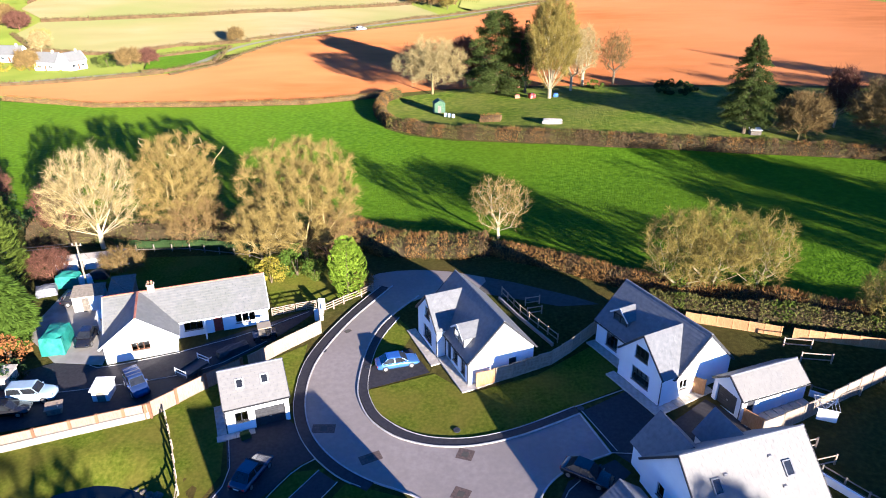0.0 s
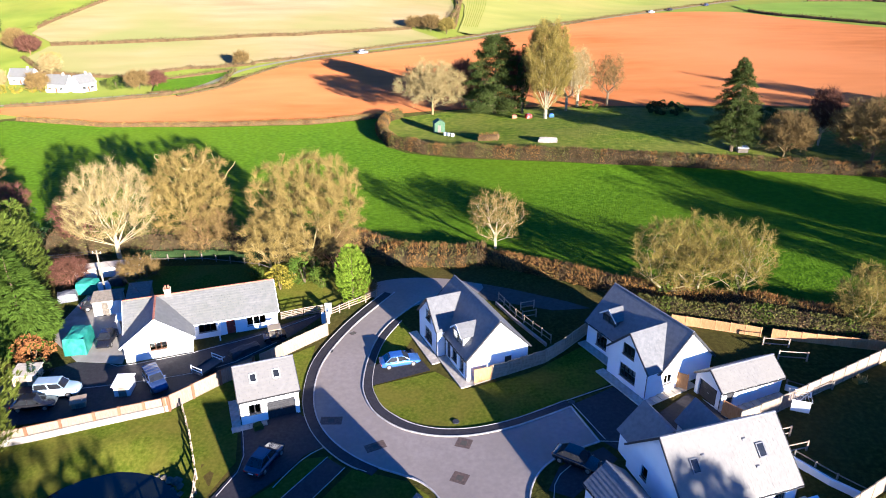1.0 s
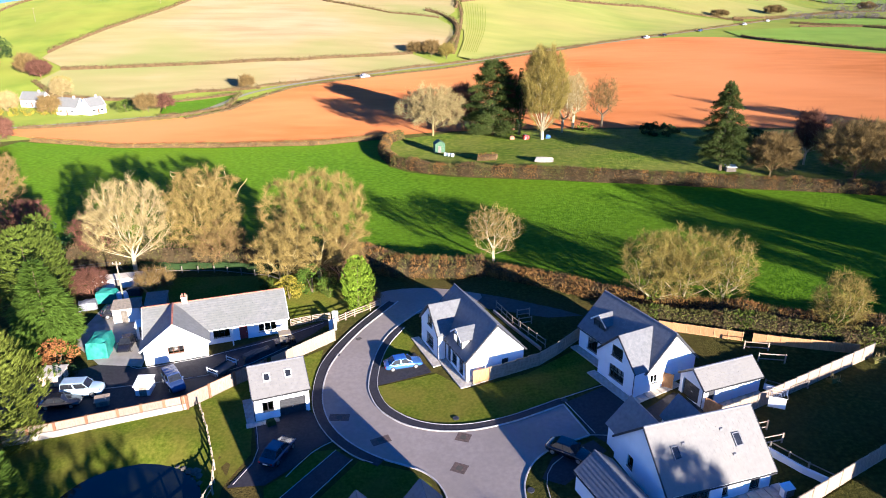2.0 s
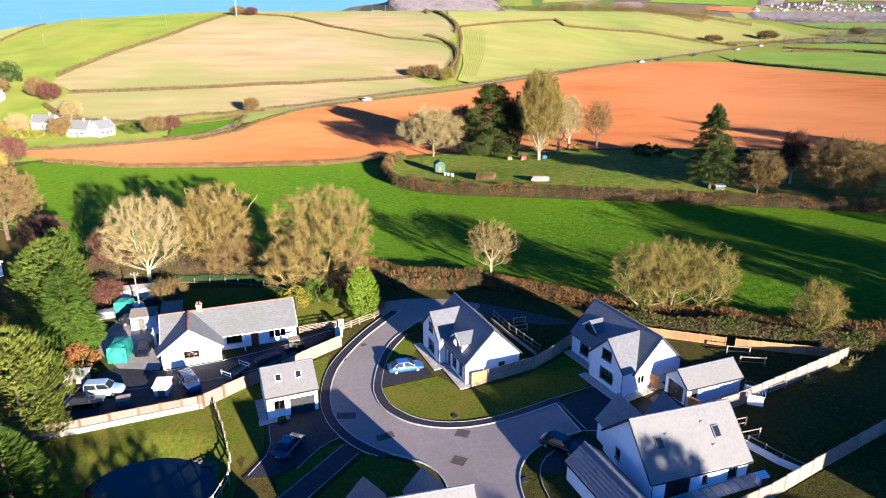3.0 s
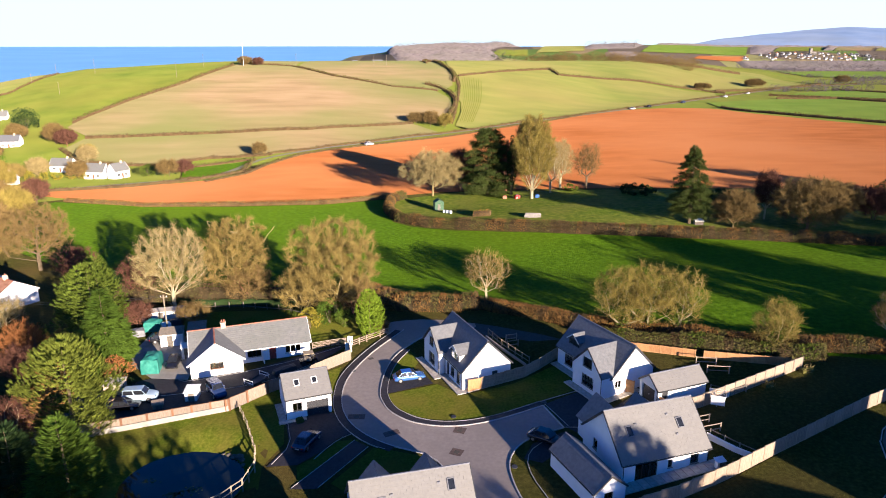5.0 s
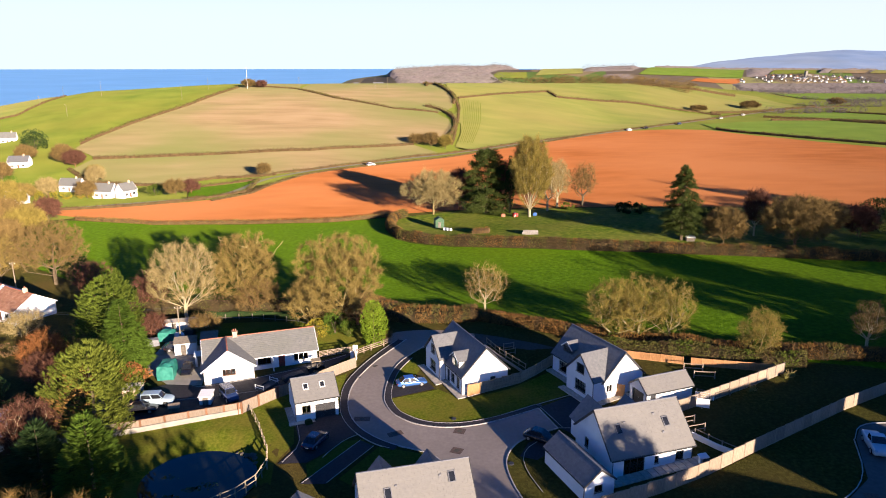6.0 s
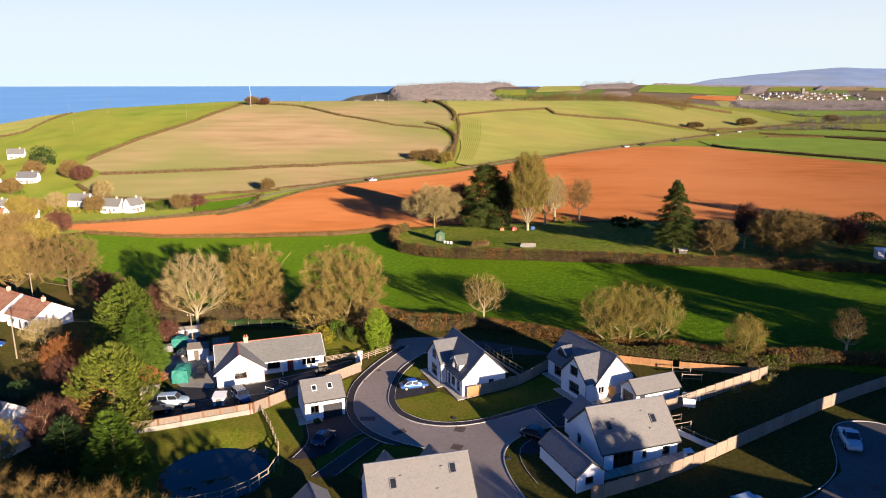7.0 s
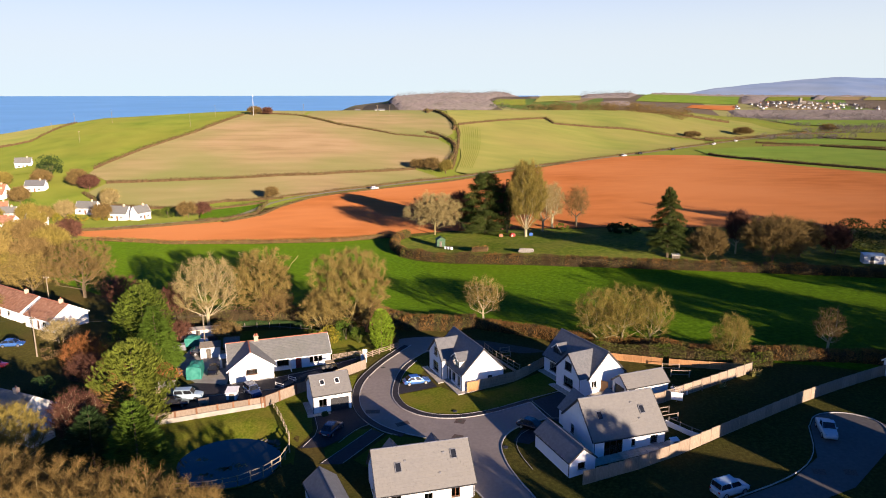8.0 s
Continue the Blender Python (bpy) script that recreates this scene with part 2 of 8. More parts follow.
_mv = _nt.nodes.new("ShaderNodeMapRange")
_mv.inputs["To Min"].default_value, _mv.inputs["To Max"].default_value = 0.7, 1.3
_hv = _nt.nodes.new("ShaderNodeHueSaturation")
for _a2, _b2 in ((_co.outputs["Object"], _mp.inputs["Vector"]), (_mp.outputs["Vector"], _vo.inputs["Vector"]), (_vo.outputs["Color"], _sx.inputs["Color"]), (_sx.outputs["Red"], _ra.inputs["Fac"]),
                 (_co.outputs["Object"], _nz.inputs["Vector"]), (_nz.outputs["Fac"], _mv.inputs["Value"]), (_mv.outputs["Result"], _hv.inputs["Value"]), (_ra.outputs["Color"], _hv.inputs["Color"]),
                 (_hv.outputs["Color"], _nt.nodes["Principled BSDF"].inputs["Base Color"])):
    _nt.links.new(_a2, _b2)
M["far_country"] = far_country


def paint(name, colour, rough=0.25, metal=0.3):
    m = material(name, [tuple(c * 0.93 for c in colour), colour, tuple(min(1, c * 1.06) for c in colour)], 2.0, 4, rough, metal=metal, spec=0.5)
    m.node_tree.nodes["Principled BSDF"].inputs["Coat Weight"].default_value = 0.6
    return m


M["blue_paint"] = paint("blue_paint", (0.06, 0.16, 0.42))
M["dark_blue_paint"] = paint("dark_blue_paint", (0.035, 0.05, 0.09))
M["white_paint"] = paint("white_paint", (0.75, 0.76, 0.77), 0.3, 0.0)
M["pale_blue_paint"] = paint("pale_blue_paint", (0.36, 0.47, 0.54), 0.3, 0.0)
M["navy_paint"] = paint("navy_paint", (0.04, 0.07, 0.17))
M["black_paint"] = paint("black_paint", (0.02, 0.02, 0.025))
M["red_paint"] = paint("red_paint", (0.35, 0.03, 0.025))
M["tan_paint"] = paint("tan_paint", (0.42, 0.33, 0.2), 0.5, 0.0)

glass = bpy.data.materials.new("glass")
glass.use_nodes = True
_g = glass.node_tree.nodes["Principled BSDF"]
_g.inputs["Base Color"].default_value = (0.75, 0.8, 0.82, 1)
_g.inputs["Transmission Weight"].default_value = 1.0
_g.inputs["Roughness"].default_value = 0.02
_g.inputs["IOR"].default_value = 1.45
M["glass"] = glass
tinted = material("tinted_glass", [(0.012, 0.014, 0.017), (0.016, 0.018, 0.022), (0.02, 0.023, 0.027)], 2, 3, 0.06, spec=0.6)
M["tinted_glass"] = tinted


# ---- mesh helpers ----
class Shape:
    """Collects points and faces of one mesh."""

    def __init__(self):
        self.v, self.f = [], []

    def add(self, pts, faces):
        n = len(self.v)
        self.v.extend(tuple(p) for p in pts)
        self.f.extend(tuple(n + i for i in f) for f in faces)
        return self

    def box(self, x0, y0, z0, x1, y1, z1):
        return self.add([(x0, y0, z0), (x1, y0, z0), (x1, y1, z0), (x0, y1, z0), (x0, y0, z1), (x1, y0, z1), (x1, y1, z1), (x0, y1, z1)],
                        [(3, 2, 1, 0), (4, 5, 6, 7), (0, 1, 5, 4), (1, 2, 6, 5), (2, 3, 7, 6), (3, 0, 4, 7)])

    def bar(self, p, q, w, h=None):
        """A square bar from p to q."""
        p, q = Vector(p), Vector(q)
        d = (q - p).normalized()
        side = d.cross(Vector((0, 0, 1)))
        side = side.normalized() if side.length > 1e-3 else Vector((1, 0, 0))
        upv = side.cross(d).normalized()
        a, b = side * w / 2, upv * (h or w) / 2
        pts = [p - a - b, p + a - b, p + a + b, p - a + b, q - a - b, q + a - b, q + a + b, q - a + b]
        return self.add(pts, [(0, 1, 2, 3), (7, 6, 5, 4), (0, 4, 5, 1), (1, 5, 6, 2), (2, 6, 7, 3), (3, 7, 4, 0)])

    def tube(self, p, q, r0, r1=None, n=8, caps=True):
        p, q = Vector(p), Vector(q)
        r1 = r0 if r1 is None else r1
        d = (q - p).normalized()
        s = d.orthogonal().normalized()
        t = d.cross(s)
        ring = [(math.cos(2 * math.pi * i / n), math.sin(2 * math.pi * i / n)) for i in range(n)]
        pts = [p + (s * c + t * e) * r0 for c, e in ring] + [q + (s * c + t * e) * r1 for c, e in ring]
        fs = [(i, (i + 1) % n, n + (i + 1) % n, n + i) for i in range(n)]
        if caps:
            fs += [tuple(range(n - 1, -1, -1)), tuple(range(n, 2 * n))]
        return self.add(pts, fs)

    def prism(self, poly, axis, a, b):
        """A flat outline (two coordinates) drawn out along one axis from a to b."""
        def at(p, k):
            return {0: (k, p[0], p[1]), 1: (p[0], k, p[1]), 2: (p[0], p[1], k)}[axis]
        n = len(poly)
        pts = [at(p, a) for p in poly] + [at(p, b) for p in poly]
        fs = [(i, (i + 1) % n, n + (i + 1) % n, n + i) for i in range(n)] + [tuple(range(n - 1, -1, -1)), tuple(range(n, 2 * n))]
        return self.add(pts, fs)

    def mesh(self, name):
        me = bpy.data.meshes.new(name)
        me.from_pydata(self.v, [], self.f)
        me.update()
        return me


def part(name, shape, mat, parent=None, label="", m=None, soft=False, weld=False):
    """Links a Shape (or a ready mesh) as one mesh object under a thing or a part."""
    me = shape
    if isinstance(shape, Shape):
        me = shape.mesh(name)
        bm = bmesh.new()
        bm.from_mesh(me)
        if weld:
            bmesh.ops.remove_doubles(bm, verts=bm.verts, dist=0.002)
            seen = {}
            for f in bm.faces:
                seen.setdefault(tuple(sorted(v.index for v in f.verts)), []).append(f)
            bmesh.ops.delete(bm, geom=[f for fs in seen.values() if len(fs) > 1 for f in fs], context="FACES_ONLY")
        bmesh.ops.recalc_face_normals(bm, faces=bm.faces)
        bm.to_mesh(me)
        bm.free()
        me.materials.append(M[mat])
        if soft:
            me.shade_smooth()
    ob = new(name, me)
    if parent:
        ob.parent = parent
    if m is not None:
        ob.matrix_basis = m
    if label:
        tagged(ob, label)
    return ob


def raw_part(name, shape, mat, parent=None, label="", kind=""):
    """Like part, for large open meshes whose faces need no turning."""
    me = shape.mesh(name)
    me.materials.append(M[mat])
    ob = new(name, me)
    if parent:
        ob.parent = parent
    return tagged(ob, label, kind=kind)


def thing(name, label, category, m, group=""):
    ob = new(name)
    ob.empty_display_size = 0.5
    ob.matrix_basis = m
    return tagged(ob, label, category, group)


def at(x, y, turn=0.0, dz=0.0):
    return pose(x, y, ground(x, y) + dz, 0, 0, turn)
# ---- the lie of the land ----
def smooth(a, b, v):
    t = min(1.0, max(0.0, (v - a) / (b - a)))
    return t * t * (3 - 2 * t)


def table(u, rows):
    if u <= rows[0][0]:
        return rows[0][1]
    for (a, p), (b, q) in zip(rows, rows[1:]):
        if u <= b:
            return p + (q - p) * smooth(0, 1, (u - a) / (b - a)) * 0.5 + (q - p) * 0.5 * (u - a) / (b - a)
    return rows[-1][1]


UNIT = 0.885
HILL_FOOT = [(-0.7, 330), (-0.4, 345), (-0.25, 370), (-0.04, 425), (0.12, 500), (0.27, 610), (0.39, 700), (0.5, 830), (0.7, 1000)]
HILL_TOP_DIST = [(-0.7, 640), (-0.3, 700), (0.0, 720), (0.25, 850), (0.5, 1100), (0.7, 1200)]
HILL_TOP = [(-0.9, 4), (-0.65, 16), (-0.54, 26), (-0.48, 31), (-0.28, 37), (0.0, 37), (0.26, 34), (0.34, 30), (0.43, 19), (0.52, 6), (0.6, 3)]
HEADLAND = [(-0.17, -25), (-0.15, 8), (-0.12, 22), (-0.095, 28), (-0.08, 33), (-0.072, 41), (-0.03, 46), (0.016, 50), (0.05, 48), (0.08, 51), (0.105, 47), (0.2, 49), (0.27, 53), (0.34, 50), (0.4, 46), (0.7, 44)]
MOOR = [(0.28, 0), (0.34, 50), (0.4, 90), (0.46, 115), (0.52, 138), (0.57, 152), (0.61, 146), (0.7, 140), (0.8, 150)]


def ground(x, y):
    """Height of the land at a place of the plan; the tables above are in units of UNIT metres."""
    x, y = x / UNIT, y / UNIT
    d = max(y + 52, 20)
    u = x / d
    s = 0.5 * ((x + 2) + math.sqrt((x + 2) ** 2 + 60))
    z = 7 * (1 - math.exp(-0.012 * s)) if s < 400 else 7
    z += 0.03 * (min(90, max(20, y)) - 56) * smooth(150, 90, y)
    z -= 8 * smooth(-50, -170, x) * smooth(140, 320, y)
    z += 2.0 * math.exp(-((x - 30) / 50) ** 2 - ((y - 160) / 25) ** 2)
    foot, top_d = table(u, HILL_FOOT), table(u, HILL_TOP_DIST)
    t = (d - foot) / (top_d - foot)
    if t > 0:
        top = table(u, HILL_TOP)
        if t < 1:
            k = 0.45 * smooth(0, 1, t) + 0.55 * math.sin(t * math.pi / 2)
            z += (top - z) * k
        else:
            low = -40 if u < -0.05 else -40 + 44 * smooth(-0.05, 0.05, u)
            z = top + (low - top) * smooth(1, 1.9, t)
    if d > 1000 and u > -0.17:
        z = max(z, -40 + (table(u, HEADLAND) + 40) * smooth(1150, 1800, d) * (1 - 0.25 * smooth(1800, 2300, d)))
    if d > 2600 and u > 0.28:
        z = max(z, table(u, MOOR) * smooth(2700, 4200, d))
    return z * UNIT


# ---- end of land ----
POND = (-29.5, 38.4, 6.6, 6.2)  # centre and half axes of the pond


def surface(x, y):
    """The land with the pond's hollow in it."""
    px, py = (x - POND[0]) / POND[2], (y - POND[1]) / POND[3]
    r = math.sqrt(px * px + py * py)
    return ground(x, y) - 1.3 * smooth(1.45, 0.8, r)


def build_ground():
    s = Shape()
    angles = [-40 + 0.5 * i for i in range(161)] + [43, 47, 52, 58, 65, 75, 90, 110, 130, 150, 170, 190, 210, 230, 250, 265, 275, 285, 295, 302, 308, 313, 317]
    radii = [3.0]
    while radii[-1] < 4650:
        radii.append(radii[-1] * (1.06 if radii[-1] < 60 else 1.0115 if radii[-1] < 190 else 1.018))
    pts = [(0, -46, surface(0, -46))]
    for r in radii:
        for a in angles:
            x, y = r * math.sin(radians(a)), -46 + r * math.cos(radians(a))
            z = surface(x, y) if abs(a) < 45 or a > 310 or r < 260 else min(surface(x, y), 4)
            pts.append((x, y, z))
    n, fs = len(angles), []
    for j in range(n):
        fs.append((0, 1 + (j + 1) % n, 1 + j))
    for i in range(len(radii) - 1):
        for j in range(n):
            k = (j + 1) % n
            fs.append((1 + i * n + j, 1 + i * n + k, 1 + (i + 1) * n + k, 1 + (i + 1) * n + j))
    s.add(pts, fs)
    me = s.mesh("ground")
    for name in ("rough_grass", "far_country", "hazy_moor", "hill_green"):
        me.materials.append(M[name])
    me.shade_smooth()
    for p in me.polygons:
        c = p.center
        d = c.y + 46
        u = c.x / max(d, 1)
        # far moor takes the haze-tinted blue
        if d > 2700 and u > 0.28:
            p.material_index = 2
        elif d > 1000 and u > -0.18:
            p.material_index = 1
        elif d > 300 or (d > 235 and u < -0.3):
            p.material_index = 3
    tagged(new("ground", me), "rough winter grass rolling up to hills", "ground", kind="structure")


def inside(x, y, poly):
    c = False
    for (ax, ay), (bx, by) in zip(poly, poly[1:] + poly[:1]):
        if (ay > y) != (by > y) and x < (bx - ax) * (y - ay) / (by - ay) + ax:
            c = not c
    return c


def dense(poly, step, closed=True):
    out = []
    for a, b in zip(poly, poly[1:] + (poly[:1] if closed else [])):
        n = max(1, int(math.dist(a, b) / step))
        out += [(a[0] + (b[0] - a[0]) * i / n, a[1] + (b[1] - a[1]) * i / n) for i in range(n)]
    return out if closed else out + [poly[-1]]


def rounded(line, closed=False, rounds=2):
    """Corner cutting, for the flowing edges of roads and fields."""
    for _ in range(rounds):
        out = [] if closed else [line[0]]
        pairs = list(zip(line, line[1:] + (line[:1] if closed else [])))
        for a, b in pairs:
            out += [(a[0] * 0.75 + b[0] * 0.25, a[1] * 0.75 + b[1] * 0.25), (a[0] * 0.25 + b[0] * 0.75, a[1] * 0.25 + b[1] * 0.75)]
        line = out if closed else out + [line[-1]]
    return line


def sheet(name, poly, mat, lift, step, label, category="", height=None, kind="structure", parent=None):
    """A piece of ground that lies over the land within an outline of the plan."""
    from mathutils import geometry
    height = height or surface
    edge = dense(poly, step)
    xs, ys = [p[0] for p in poly], [p[1] for p in poly]
    pts = [Vector(p) for p in edge]
    rng = random.Random(5)
    y = min(ys) + step / 2
    while y < max(ys):
        x = min(xs) + step / 2
        while x < max(xs):
            q = (x + rng.uniform(-0.2, 0.2) * step, y + rng.uniform(-0.2, 0.2) * step)
            if inside(*q, poly):
                pts.append(Vector(q))
            x += step
        y += step
    n = len(edge)
    v, _, f, *_ = geometry.delaunay_2d_cdt(pts, [(i, (i + 1) % n) for i in range(n)], [tuple(range(n))], 1, 1e-4)
    me = bpy.data.meshes.new(name)
    me.from_pydata([(p.x, p.y, height(p.x, p.y) + lift) for p in v], [], f)
    me.update()
    if me.polygons and me.polygons[0].normal.z < 0:
        me.flip_normals()
    me.materials.append(M[mat])
    me.shade_smooth()
    ob = new(name, me)
    if parent:
        ob.parent = parent
    return tagged(ob, label, category, kind=kind)


def strip(name, line, width, mat, lift, label, category="", thick=0.0, step=1.0, parent=None, kind="structure"):
    """A ribbon of the given width along a line of the plan: kerbs, lanes, footways."""
    line = dense(line, step, closed=False)
    s = Shape()
    for i, p in enumerate(line):
        a, b = Vector(line[max(0, i - 1)]), Vector(line[min(len(line) - 1, i + 1)])
        d = (b - a).normalized()
        nrm = Vector((-d.y, d.x)) * width / 2
        for sgn in (-1, 1):
            q = Vector(p) + nrm * sgn
            z = surface(q.x, q.y) + lift
            s.v += [(q.x, q.y, z), (q.x, q.y, z - max(thick, 0.02))]
    for i in range(len(line) - 1):
        a, b = 4 * i, 4 * i + 4
        s.f += [(a, b, b + 2, a + 2), (a + 1, b + 1, b, a), (a + 2, b + 2, b + 3, a + 3)]
    ob = part(name, s, mat, parent)
    return tagged(ob, label, category, kind=kind)


build_ground()

# sea, behind the hill on the far side
_s = Shape()
_ring = []
for r, z in ((800, -14.0), (1500, -10.0), (2600, 4.0), (4880, 36.0)):
    _ring.append([(r * math.sin(radians(a)), -46 + r * math.cos(radians(a)), z) for a in range(-50, 9, 2)])
for row in _ring:
    _s.v += row
_n = len(_ring[0])
for i in range(3):
    for j in range(_n - 1):
        _s.f.append((i * _n + j, i * _n + j + 1, (i + 1) * _n + j + 1, (i + 1) * _n + j))
raw_part("water", _s, "sea", label="calm blue sea out to the horizon", kind="structure")

# fields, in the order from near to far
PASTURE = [(-124, 186), (-105, 179), (-86, 173), (-62, 171), (-36, 173), (-17, 180), (-17, 163), (-13, 149), (-8, 143), (2, 137), (15, 132), (32, 127), (52, 123), (73, 118), (130, 105),
           (150, 60), (110, 40), (71, 55), (62, 59), (44, 64), (34, 69), (24, 74), (14, 80.5), (7, 87), (0, 88), (-8, 89.5), (-14, 93), (-32, 94), (-58, 92), (-75, 106), (-104, 128), (-128, 160)]
sheet("field", PASTURE, "pasture", 0.05, 4.0, "bright green winter pasture with soft tussocks", "field")
COPSE = [(-14, 180), (-14.5, 166), (-12.5, 156), (-8, 148), (2, 141), (15, 135), (32, 130), (52, 125), (73, 120), (118, 108), (128, 140), (112, 170), (42, 181), (3, 188)]
sheet("field", COPSE, "copse_grass", 0.06, 4.0, "rough sunlit grass within the copse", "field")
RED = [(-147, 209), (-143, 204), (-115, 187), (-91, 177), (-63, 175), (-35, 177), (-13, 186), (3, 190), (42, 183), (115, 172), (190, 165), (280, 250), (236, 316), (226, 333), (209, 362), (190, 399),
       (183, 429), (165, 437), (147, 437), (125, 430), (106, 418), (61, 372), (39, 355), (15, 334), (-13, 317), (-38, 296), (-64, 273), (-73, 250), (-76, 232), (-86, 218), (-125, 217)]
sheet("field", rounded(RED, True, 1), "ploughed", 0.10, 6.0, "bare ploughed field of red Devon earth", "field")
FIELDS = [
    ("hill_grass", [(-311, 438), (-293, 445), (-300, 500), (-306, 540), (-420, 560), (-460, 430)], "pale green strip of pasture on the hill"),
    ("hill_green", [(-293, 445), (-306, 520), (-306, 540), (-262, 560), (-224, 570), (-186, 575), (-160, 580), (-162, 518), (-175.5, 447), (-192, 396), (-200.5, 351), (-250, 345), (-300, 345), (-330, 420)], "dark green pasture on the hillside"),
    ("stubble", [(-162, 522), (-160, 580), (-116, 570), (-114, 521), (-78, 478), (-33, 448), (-4, 443), (5, 428), (7, 410), (2, 381), (-16, 362), (-70, 335), (-119, 331), (-180, 321), (-200, 340), (-200.5, 351), (-192, 396), (-175.5, 447)], "tan stubble and grass field over the hill"),
    ("stubble", [(-180, 317), (-119, 327), (-70, 331), (-16, 358), (-2, 345), (-13, 331), (-39, 305), (-61, 287), (-77, 282), (-105, 282), (-128, 273), (-163, 279), (-182, 298)], "tan strip of stubble below the hedge"),
    ("stubble", [(-112, 524), (-112, 575), (-85, 590), (-10, 600), (2, 532), (8, 497), (8, 464), (2, 446), (-33, 452), (-76, 482)], "tan field at the top of the hill"),
    ("hill_grass", [(13, 495), (46, 532), (93, 574), (99, 552), (162, 572), (236, 572), (219, 524), (158, 463), (115, 424), (79, 393), (47, 370), (19, 348), (8, 362), (12, 397), (13, 419), (8, 440), (14, 464)], "green field with pale tractor lines"),
    ("hill_grass", [(4, 600), (5, 532), (12, 500), (46, 537), (93, 580), (100, 557), (162, 579), (240, 580), (300, 612), (390, 690), (374, 790), (261, 780), (183, 720), (93, 650)], "green field along the crest"),
    ("level_green", [(193, 476), (259, 506), (303, 505), (330, 450), (290, 340), (245, 332), (215, 377), (195, 413), (188, 436)], "bright green level field beyond the ploughland"),
    ("level_green", [(285, 551), (360, 610), (400, 545), (345, 452), (310, 508)], "bright green level field by the road"),
    ("pasture", [(-110, 260), (-88, 262), (-82, 268), (-78, 238), (-90, 226), (-99, 228)], "small bright green paddock"),
]
for _m, _p, _l in FIELDS:
    sheet("field", _p, _m, 0.35, 9.0, _l, "field")

# tractor lines along the field's edge
for _k in range(9):
    _f = 1.0 if _k % 2 else 0.82
    strip("track", rounded([(15.5 + 1.75 * _k, 462 + 34 * _f), (15.8 + 1.45 * _k, 445), (14.6 + 1.3 * _k, 420), (12.4 + 1.15 * _k, 398), (10.0 + 1.05 * _k, 382 - 8 * _f)]), 0.4, "hill_green", 0.42, "worn tractor line in the grass field", "track", 0.02, 6.0)

# ---- roads, kerbs, drives and lawns of the close ----
OUT = [(-6.5, 76.5), (-9.0, 72.2), (-11.0, 68.5), (-12.6, 64.5), (-13.7, 60.9), (-14.0, 58.0), (-13.9, 55.3), (-13.5, 52.8), (-12.6, 50.2), (-11.4, 48.2), (-9.8, 46.4), (-8.1, 45.0), (-6.0, 43.7),
       (-4.0, 42.9), (-2.1, 42.0), (-0.7, 40.6), (0.3, 38.6), (0.7, 35.5), (2.2, 31.5), (6.3, 24.0)]
INN = [(-3.0, 74.0), (-6.5, 69.2), (-8.0, 65.5), (-8.7, 60.8), (-8.8, 56.1), (-8.2, 53.9), (-7.3, 51.9), (-6.1, 50.5), (-4.4, 49.1), (-2.5, 48.3), (-0.7, 47.8), (1.6, 47.6), (3.9, 47.8), (7.1, 48.6), (10.4, 50.0), (13.0, 51.2)]
HEAD = [(13.0, 51.2), (14.8, 45.9), (12.1, 44.9), (9.9, 43.8), (8.3, 42.0), (7.4, 39.5), (7.5, 36.5), (8.4, 32.4), (11.3, 25.0)]
_out, _inn, _head = rounded(OUT), rounded(INN), [HEAD[0]] + rounded(HEAD[1:])
sheet("road", _out + list(reversed(_head)) + list(reversed(_inn)), "tarmac", 0.05, 2.0, "worn grey tarmac road of a small close", "road")
sheet("road", rounded([(-11.5, 76.8), (-9.5, 79.6), (-5, 80.8), (0, 80.2), (3.4, 78.8), (6, 77.6), (4, 74.3), (-1, 74.6), (-4.4, 72.2), (-7.5, 74.0)], True, 1), "tarmac", 0.045, 1.5, "worn grey tarmac where the close meets the lane", "road")
# this stretch lies in deep shadow, put into its darker surface
sheet("road", [(5.4, 78.0), (9, 76.2), (16, 72), (22, 67.5), (21, 65.5), (14, 70), (6, 73.5), (3.8, 74.4)], "shaded_lane_iron", 0.03, 2.0, "old narrow lane below the hedge, shade in its colour", "road")
strip("pavement", [(p[0] - 0.0, p[1]) for p in rounded([(-7.4, 76.3), (-9.8, 72.2), (-11.7, 68.3), (-13.4, 64.2), (-14.4, 60.8), (-14.6, 58.0), (-14.5, 55.2), (-14.1, 52.6), (-13.1, 49.9), (-11.8, 47.8), (-10.1, 46.0), (-8.4, 44.5), (-6.2, 43.2)])],
      1.05, "dark_tarmac", 0.11, "dark tarmac footway behind the kerb", "pavement", 0.1)
strip("pavement", rounded([(-5.6, 69.4), (-7.5, 65.2), (-8.2, 60.8), (-8.25, 56.2), (-7.6, 54.1), (-6.7, 52.1), (-5.5, 50.9), (-4.0, 49.6), (-2.3, 48.8), (-0.6, 48.35), (1.6, 48.15), (3.9, 48.35), (7.0, 49.15), (10.2, 50.5), (12.8, 51.75)]),
      0.9, "dark_tarmac", 0.11, "dark tarmac footway behind the kerb", "pavement", 0.1)
